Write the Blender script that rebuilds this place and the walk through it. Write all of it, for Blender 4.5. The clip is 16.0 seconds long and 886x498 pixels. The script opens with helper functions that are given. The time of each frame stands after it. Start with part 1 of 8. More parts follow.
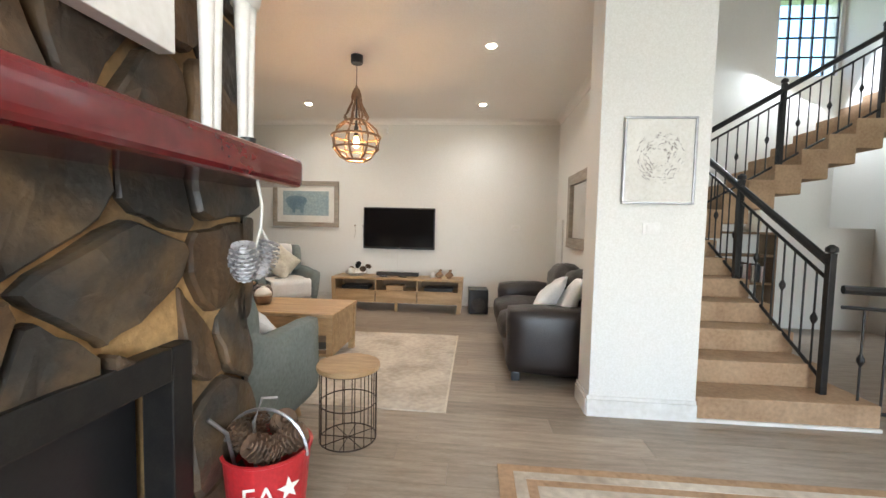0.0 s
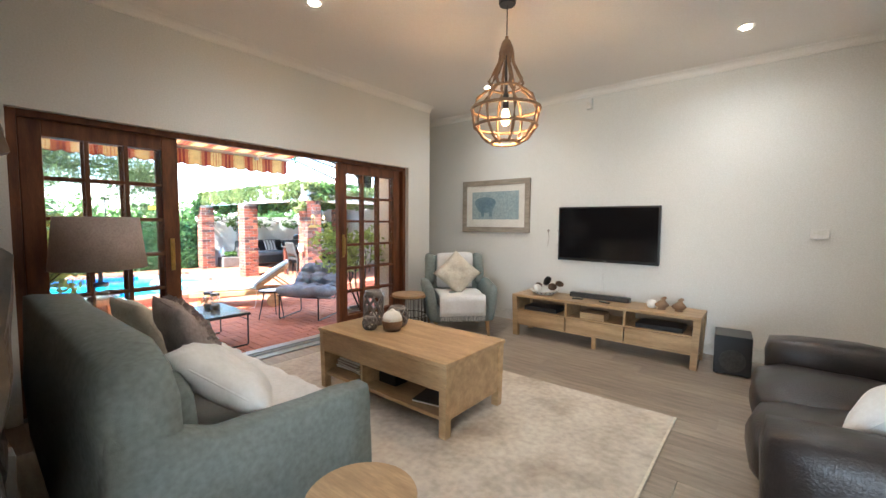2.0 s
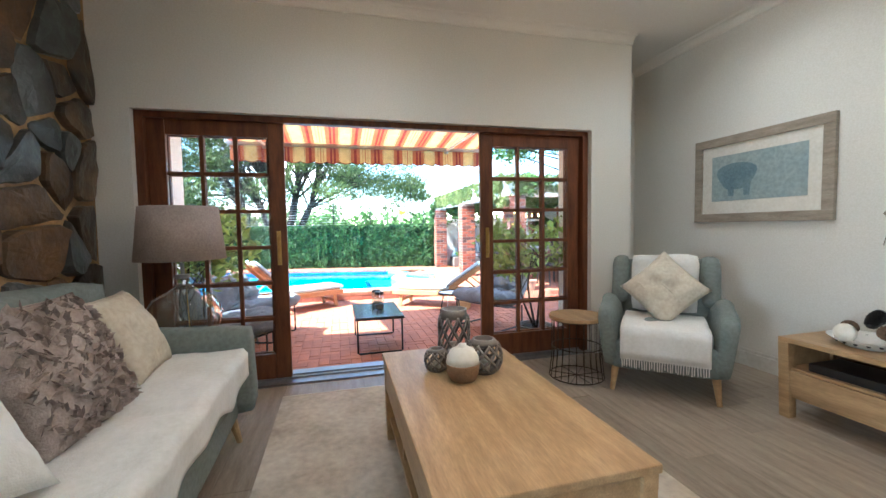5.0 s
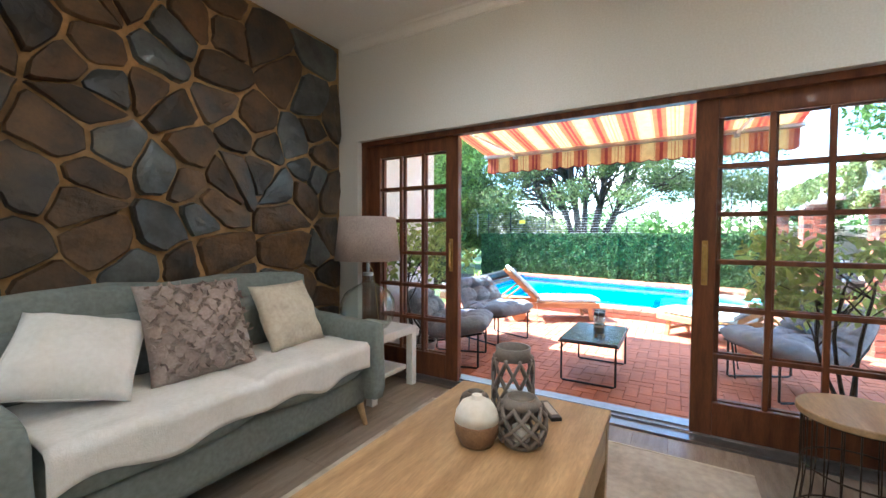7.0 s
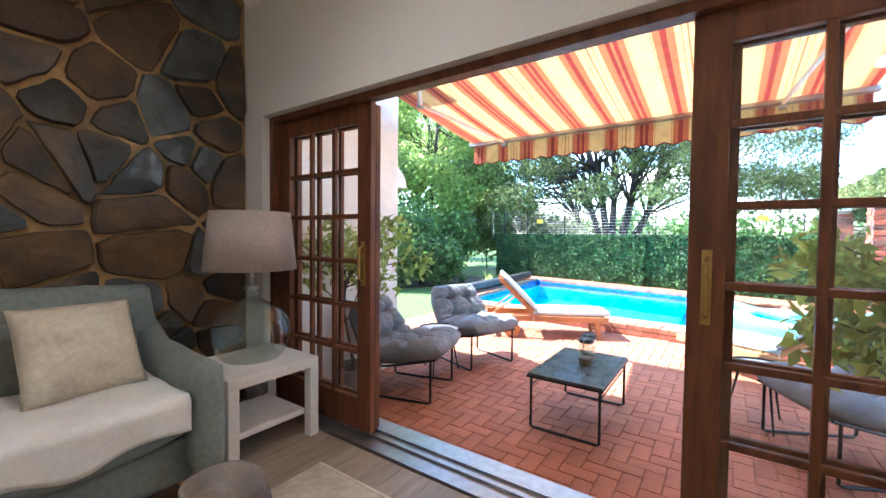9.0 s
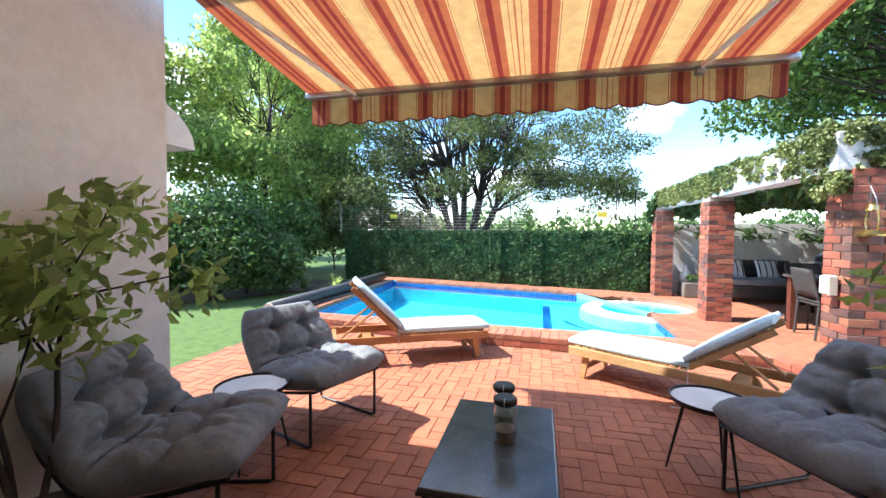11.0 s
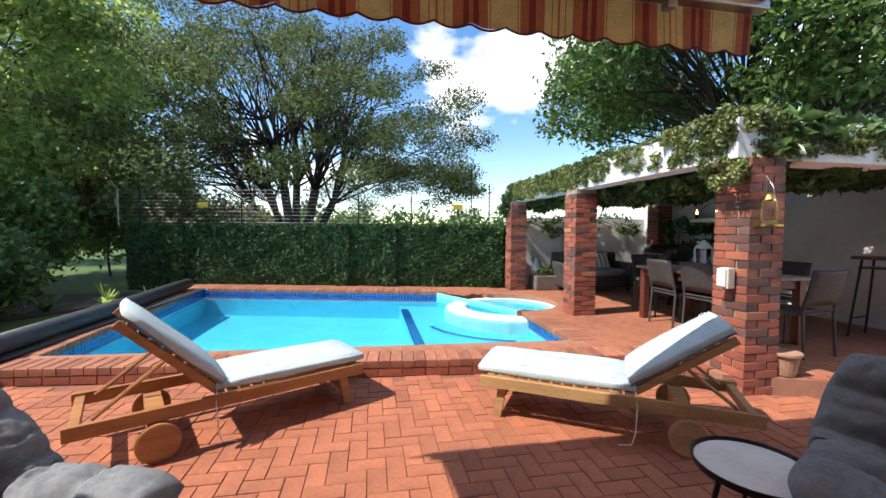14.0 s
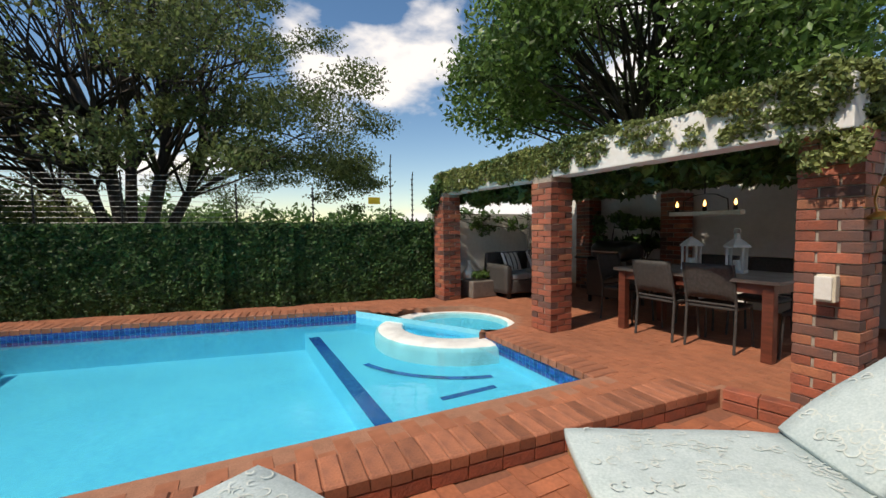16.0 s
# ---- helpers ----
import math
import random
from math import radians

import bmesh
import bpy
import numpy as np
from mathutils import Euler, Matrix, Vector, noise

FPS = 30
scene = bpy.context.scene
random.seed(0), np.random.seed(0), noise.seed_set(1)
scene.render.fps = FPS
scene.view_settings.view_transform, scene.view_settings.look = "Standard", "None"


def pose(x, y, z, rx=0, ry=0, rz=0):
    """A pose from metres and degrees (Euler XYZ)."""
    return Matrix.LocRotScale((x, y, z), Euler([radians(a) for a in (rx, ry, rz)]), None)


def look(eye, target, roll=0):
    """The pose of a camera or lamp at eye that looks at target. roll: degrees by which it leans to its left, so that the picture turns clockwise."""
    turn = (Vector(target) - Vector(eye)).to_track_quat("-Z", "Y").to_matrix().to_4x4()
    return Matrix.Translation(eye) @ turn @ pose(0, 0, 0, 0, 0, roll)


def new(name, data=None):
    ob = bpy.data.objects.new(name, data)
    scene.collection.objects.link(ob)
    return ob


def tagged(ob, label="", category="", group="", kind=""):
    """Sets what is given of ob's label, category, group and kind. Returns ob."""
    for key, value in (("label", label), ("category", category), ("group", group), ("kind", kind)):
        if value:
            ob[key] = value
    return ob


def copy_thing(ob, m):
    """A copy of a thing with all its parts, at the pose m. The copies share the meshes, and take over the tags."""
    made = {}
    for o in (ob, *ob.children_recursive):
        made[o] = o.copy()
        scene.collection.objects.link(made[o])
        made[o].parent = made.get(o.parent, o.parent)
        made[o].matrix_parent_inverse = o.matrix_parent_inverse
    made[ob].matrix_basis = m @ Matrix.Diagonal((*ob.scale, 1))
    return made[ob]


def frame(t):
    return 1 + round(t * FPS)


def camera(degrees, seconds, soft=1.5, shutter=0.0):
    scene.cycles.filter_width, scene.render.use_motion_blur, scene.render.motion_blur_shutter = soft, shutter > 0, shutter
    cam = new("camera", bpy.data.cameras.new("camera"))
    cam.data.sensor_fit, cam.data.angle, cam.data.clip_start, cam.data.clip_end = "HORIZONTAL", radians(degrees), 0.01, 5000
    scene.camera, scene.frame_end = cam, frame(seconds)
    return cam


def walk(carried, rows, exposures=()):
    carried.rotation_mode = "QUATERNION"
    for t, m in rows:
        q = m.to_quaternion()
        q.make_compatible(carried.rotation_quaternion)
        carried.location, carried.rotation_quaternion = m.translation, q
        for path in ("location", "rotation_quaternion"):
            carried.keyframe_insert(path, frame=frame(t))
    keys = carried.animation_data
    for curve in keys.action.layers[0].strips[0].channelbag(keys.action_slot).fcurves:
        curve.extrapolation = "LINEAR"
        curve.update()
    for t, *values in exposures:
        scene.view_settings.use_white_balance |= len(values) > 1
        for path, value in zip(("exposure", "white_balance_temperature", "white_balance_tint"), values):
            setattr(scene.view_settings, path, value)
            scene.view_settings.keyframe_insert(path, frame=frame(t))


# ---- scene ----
cam = camera(95.8, 16.0)

PATH = [
    (0, (-0.063, 0.657, 1.29), (-0.226, 2.647, 1.174), 1.3),
    (0.5, (0.17, 1.328, 1.318), (-0.55, 3.189, 1.19), 1.1),
    (1, (0.183, 1.863, 1.338), (-0.902, 3.537, 1.204), 0.6),
    (1.5, (0.186, 2.035, 1.346), (-1.015, 3.629, 1.214), 0.5),
    (2, (0.204, 2.134, 1.36), (-1.056, 3.682, 1.228), 0.4),
    (2.5, (0.226, 2.241, 1.365), (-1.096, 3.736, 1.235), 0.4),
    (3, (0.257, 2.394, 1.378), (-1.156, 3.803, 1.247), 0.3),
    (3.2, (0.23, 2.467, 1.374), (-1.221, 3.836, 1.242), 0.3),
    (5.3, (-0.428, 3.988, 1.206), (-2.405, 4.283, 1.121), -0.6),
    (5.5, (-0.503, 4.12, 1.203), (-2.496, 4.273, 1.134), -0.2),
    (6, (-0.624, 4.438, 1.235), (-2.606, 4.189, 1.151), 0.1),
    (6.5, (-0.711, 4.668, 1.243), (-2.598, 4.011, 1.156), -0.1),
    (7, (-0.818, 4.915, 1.232), (-2.543, 3.906, 1.167), 0.2),
    (7.5, (-1.027, 5.072, 1.26), (-2.61, 3.852, 1.19), -0.0),
    (8, (-1.277, 5.17, 1.258), (-2.805, 3.88, 1.196), 0.1),
    (8.5, (-1.613, 5.209, 1.256), (-3.172, 3.957, 1.195), 0.3),
    (9, (-1.982, 5.109, 1.251), (-3.618, 3.96, 1.184), 0.6),
    (11.5, (-3.551, 4.223, 1.217), (-5.529, 3.937, 1.143), 0.4),
    (12, (-3.706, 4.122, 1.217), (-5.701, 3.997, 1.141), 0.5),
    (12.5, (-3.814, 4.097, 1.221), (-5.812, 4.078, 1.143), 0.6),
    (13, (-3.902, 4.085, 1.226), (-5.9, 4.13, 1.153), 0.4),
    (13.5, (-4.119, 4.042, 1.183), (-6.113, 4.166, 1.106), 0.6),
    (14, (-4.667, 3.874, 1.176), (-6.633, 4.23, 1.088), 0.4),
    (14.5, (-5.331, 3.669, 1.187), (-7.228, 4.295, 1.096), -0.1),
    (15, (-5.941, 3.661, 1.22), (-7.773, 4.457, 1.115), -0.6),
    (15.5, (-6.304, 3.572, 1.206), (-8.092, 4.462, 1.105), -0.5),
    (16, (-6.527, 3.473, 1.204), (-8.287, 4.416, 1.103), -0.6),
]
EXPOSURES = [(0.0, 3.25, 6300, 10), (1.0, 3.3, 6000, 9), (3.2, 3.2, 5850, 6), (5.3, 3.1, 5500, 3), (7.0, 3.2, 5500, 4), (8.4, 3.2, 5550, 7), (9.2, 2.9, 5600, 8), (11.3, 1.6, 6200, 11), (13.0, 1.1, 6350, 12), (13.6, 1.0, 6500, 13), (14.5, 0.4, 6900, 13), (16.0, -0.05, 7500, 13)]
walk(cam, [(t, look(eye, target, roll)) for t, eye, target, roll in PATH], EXPOSURES)

# ---- exposure is set in the walk above; world, sun and large lights ----
world = bpy.data.worlds.new("sky")
scene.world = world
world.use_nodes = True
wn, wl = world.node_tree.nodes, world.node_tree.links
SUN_ELEV, SUN_FROM = 53.0, (0.18, -1.0)          # the sun stands over the end of the garden
sky = wn.new("ShaderNodeTexSky")
sky.sky_type, sky.sun_disc = "NISHITA", False
sky.sun_elevation, sky.sun_rotation = radians(SUN_ELEV), math.atan2(SUN_FROM[0], SUN_FROM[1])
sky.air_density, sky.dust_density = 1.0, 0.2
coord = wn.new("ShaderNodeTexCoord")
cmap = wn.new("ShaderNodeMapping")
cmap.inputs["Scale"].default_value = (1.0, 1.0, 2.2)
cmap.inputs["Location"].default_value = (0.35, 0.6, 0.2)
cloud = wn.new("ShaderNodeTexNoise")
cloud.inputs["Scale"].default_value, cloud.inputs["Detail"].default_value, cloud.inputs["Roughness"].default_value = 2.3, 9.0, 0.5
ramp = wn.new("ShaderNodeValToRGB")
ramp.color_ramp.elements[0].position, ramp.color_ramp.elements[1].position = 0.525, 0.60
mixc = wn.new("ShaderNodeMixRGB")
mixc.inputs[2].default_value = (7.0, 7.2, 7.6, 1)
wl.new(coord.outputs["Generated"], cmap.inputs["Vector"])
wl.new(cmap.outputs["Vector"], cloud.inputs["Vector"])
wl.new(cloud.outputs["Fac"], ramp.inputs["Fac"])
wl.new(ramp.outputs["Color"], mixc.inputs["Fac"])
hue = wn.new("ShaderNodeHueSaturation")
hue.inputs["Saturation"].default_value, hue.inputs["Value"].default_value = 1.25, 1.0
wl.new(sky.outputs["Color"], hue.inputs["Color"])
wl.new(hue.outputs["Color"], mixc.inputs[1])
wl.new(mixc.outputs["Color"], wn["Background"].inputs["Color"])
wn["Background"].inputs["Strength"].default_value = 0.15

sun = new("sun", bpy.data.lights.new("sun", "SUN"))
sun.data.energy, sun.data.angle, sun.data.color = 4.2, radians(0.6), (1.0, 0.95, 0.86)
h_ = math.hypot(*SUN_FROM)
sun.matrix_world = look((0, 0, 20), (-SUN_FROM[0] / h_ * 20, -SUN_FROM[1] / h_ * 20, 20 - 20 * math.tan(radians(SUN_ELEV))))


def area_light(name, eye, target, w, h, watts, colour):
    ob = new(name, bpy.data.lights.new(name, "AREA"))
    ob.data.shape, ob.data.size, ob.data.size_y, ob.data.energy, ob.data.color = "RECTANGLE", w, h, watts, colour
    ob.matrix_world = look(eye, target)
    return ob


DOWNLIGHTS = [(-0.02, 6.3), (-2.47, 6.25), (0.03, 4.5), (-2.47, 3.9), (-0.02, 1.2), (1.9, 1.2), (1.9, -1.0), (-0.02, -1.0)]
for x, y in DOWNLIGHTS:
    lamp = new("downlight_lamp", bpy.data.lights.new("downlight_lamp", "SPOT"))
    lamp.data.energy, lamp.data.spot_size, lamp.data.spot_blend, lamp.data.shadow_soft_size, lamp.data.color = 6.3, radians(168), 0.9, 0.05, (1.0, 0.965, 0.91)
    lamp.location = (x, y, 2.95)
pend = new("pendant_lamp", bpy.data.lights.new("pendant_lamp", "POINT"))
pend.data.energy, pend.data.shadow_soft_size, pend.data.color, pend.location = 3, 0.04, (1.0, 0.62, 0.3), (-1.30, 4.68, 2.03)
# added area lamp in an assumed, unseen window, to brighten the hall
area_light("hall_daylight", (1.6, -3.18, 1.4), (1.2, 3.0, 1.2), 2.6, 1.5, 24, (0.86, 0.94, 1.0))
area_light("stair_daylight", (4.5, 7.05, 3.5), (3.2, 3.0, 1.0), 0.9, 1.0, 13, (0.85, 0.93, 1.0))

# ---- materials ----
def mat(name, a, b=None, rough=0.6, scale=8.0, metal=0.0, bump=0.0, bscale=None, stretch=(1, 1, 1), fine=None, vary=0.0, coat=0.0,
        contrast=(0.35, 0.65), spec=0.5, space="Object", transl=0.0):
    """Two tones mixed by a noise, a finer grain over them, relief from the grain, and a shift from piece to piece."""
    m = bpy.data.materials.new(name)
    m.use_nodes = True
    n, l = m.node_tree.nodes, m.node_tree.links
    p = n["Principled BSDF"]
    b = b or tuple(c * 0.82 for c in a)
    tc, mp = n.new("ShaderNodeTexCoord"), n.new("ShaderNodeMapping")
    mp.inputs["Scale"].default_value = stretch
    l.new(tc.outputs[space], mp.inputs["Vector"])
    t1 = n.new("ShaderNodeTexNoise")
    t1.inputs["Scale"].default_value, t1.inputs["Detail"].default_value = scale, 5
    t2 = n.new("ShaderNodeTexNoise")
    t2.inputs["Scale"].default_value, t2.inputs["Detail"].default_value = fine or scale * 9, 3
    for t in (t1, t2):
        l.new(mp.outputs["Vector"], t.inputs["Vector"])
    r = n.new("ShaderNodeValToRGB")
    r.color_ramp.elements[0].position, r.color_ramp.elements[1].position = contrast
    r.color_ramp.elements[0].color, r.color_ramp.elements[1].color = (*a, 1), (*b, 1)
    l.new(t1.outputs["Fac"], r.inputs["Fac"])
    g = n.new("ShaderNodeMixRGB")
    g.blend_type = "OVERLAY"
    g.inputs["Fac"].default_value = 0.35
    l.new(r.outputs["Color"], g.inputs[1])
    l.new(t2.outputs["Fac"], g.inputs[2])
    out = g.outputs["Color"]
    if vary:
        oi, hs = n.new("ShaderNodeObjectInfo"), n.new("ShaderNodeHueSaturation")
        geo, add = n.new("ShaderNodeNewGeometry"), n.new("ShaderNodeMath")
        add.operation = "ADD"
        l.new(oi.outputs["Random"], add.inputs[0])
        l.new(geo.outputs["Random Per Island"], add.inputs[1])
        fr = n.new("ShaderNodeMath")
        fr.operation = "FRACT"
        l.new(add.outputs[0], fr.inputs[0])
        mr = n.new("ShaderNodeMapRange")
        mr.inputs["To Min"].default_value, mr.inputs["To Max"].default_value = 1 - vary, 1 + vary
        l.new(fr.outputs[0], mr.inputs["Value"])
        l.new(mr.outputs["Result"], hs.inputs["Value"])
        l.new(out, hs.inputs["Color"])
        out = hs.outputs["Color"]
    l.new(out, p.inputs["Base Color"])
    p.inputs["Roughness"].default_value, p.inputs["Metallic"].default_value = rough, metal
    p.inputs["Coat Weight"].default_value = coat
    p.inputs["Specular IOR Level"].default_value = spec
    if bump:
        bp = n.new("ShaderNodeBump")
        bp.inputs["Strength"].default_value, bp.inputs["Distance"].default_value = bump, 0.01
        if bscale:
            t3 = n.new("ShaderNodeTexNoise")
            t3.inputs["Scale"].default_value, t3.inputs["Detail"].default_value = bscale, 4
            l.new(mp.outputs["Vector"], t3.inputs["Vector"])
            l.new(t3.outputs["Fac"], bp.inputs["Height"])
        else:
            l.new(t2.outputs["Fac"], bp.inputs["Height"])
        l.new(bp.outputs["Normal"], p.inputs["Normal"])
    if transl:
        tr, mx = n.new("ShaderNodeBsdfTranslucent"), n.new("ShaderNodeMixShader")
        mx.inputs["Fac"].default_value = transl
        l.new(out, tr.inputs["Color"])
        l.new(p.outputs[0], mx.inputs[1])
        l.new(tr.outputs[0], mx.inputs[2])
        l.new(mx.outputs[0], n["Material Output"].inputs["Surface"])
    return m


def glow(name, colour, strength):
    m = bpy.data.materials.new(name)
    m.use_nodes = True
    p = m.node_tree.nodes["Principled BSDF"]
    p.inputs["Base Color"].default_value = (*colour, 1)
    p.inputs["Emission Color"].default_value, p.inputs["Emission Strength"].default_value = (*colour, 1), strength
    return m


def glass(name, colour=(1, 1, 1), rough=0.0, thin=True, gloss=(4.0, 0.5, 0.025)):
    m = bpy.data.materials.new(name)
    m.use_nodes = True
    n, l = m.node_tree.nodes, m.node_tree.links
    if thin:
        tr, gl, mx, fr = n.new("ShaderNodeBsdfTransparent"), n.new("ShaderNodeBsdfGlossy"), n.new("ShaderNodeMixShader"), n.new("ShaderNodeLayerWeight")
        tr.inputs["Color"].default_value = (*colour, 1)
        gl.inputs["Roughness"].default_value = 0.02
        pw, sc = n.new("ShaderNodeMath"), n.new("ShaderNodeMath")
        pw.operation, pw.inputs[1].default_value = "POWER", gloss[0]
        sc.operation, sc.inputs[1].default_value, sc.inputs[2].default_value = "MULTIPLY_ADD", gloss[1], gloss[2]
        l.new(fr.outputs["Facing"], pw.inputs[0])
        l.new(pw.outputs[0], sc.inputs[0])
        l.new(sc.outputs[0], mx.inputs["Fac"])
        l.new(tr.outputs[0], mx.inputs[1])
        l.new(gl.outputs[0], mx.inputs[2])
        l.new(mx.outputs[0], n["Material Output"].inputs["Surface"])
    else:
        p = n["Principled BSDF"]
        p.inputs["Base Color"].default_value, p.inputs["Transmission Weight"].default_value = (*colour, 1), 1.0
        p.inputs["Roughness"].default_value, p.inputs["IOR"].default_value = rough, 1.45
    return m


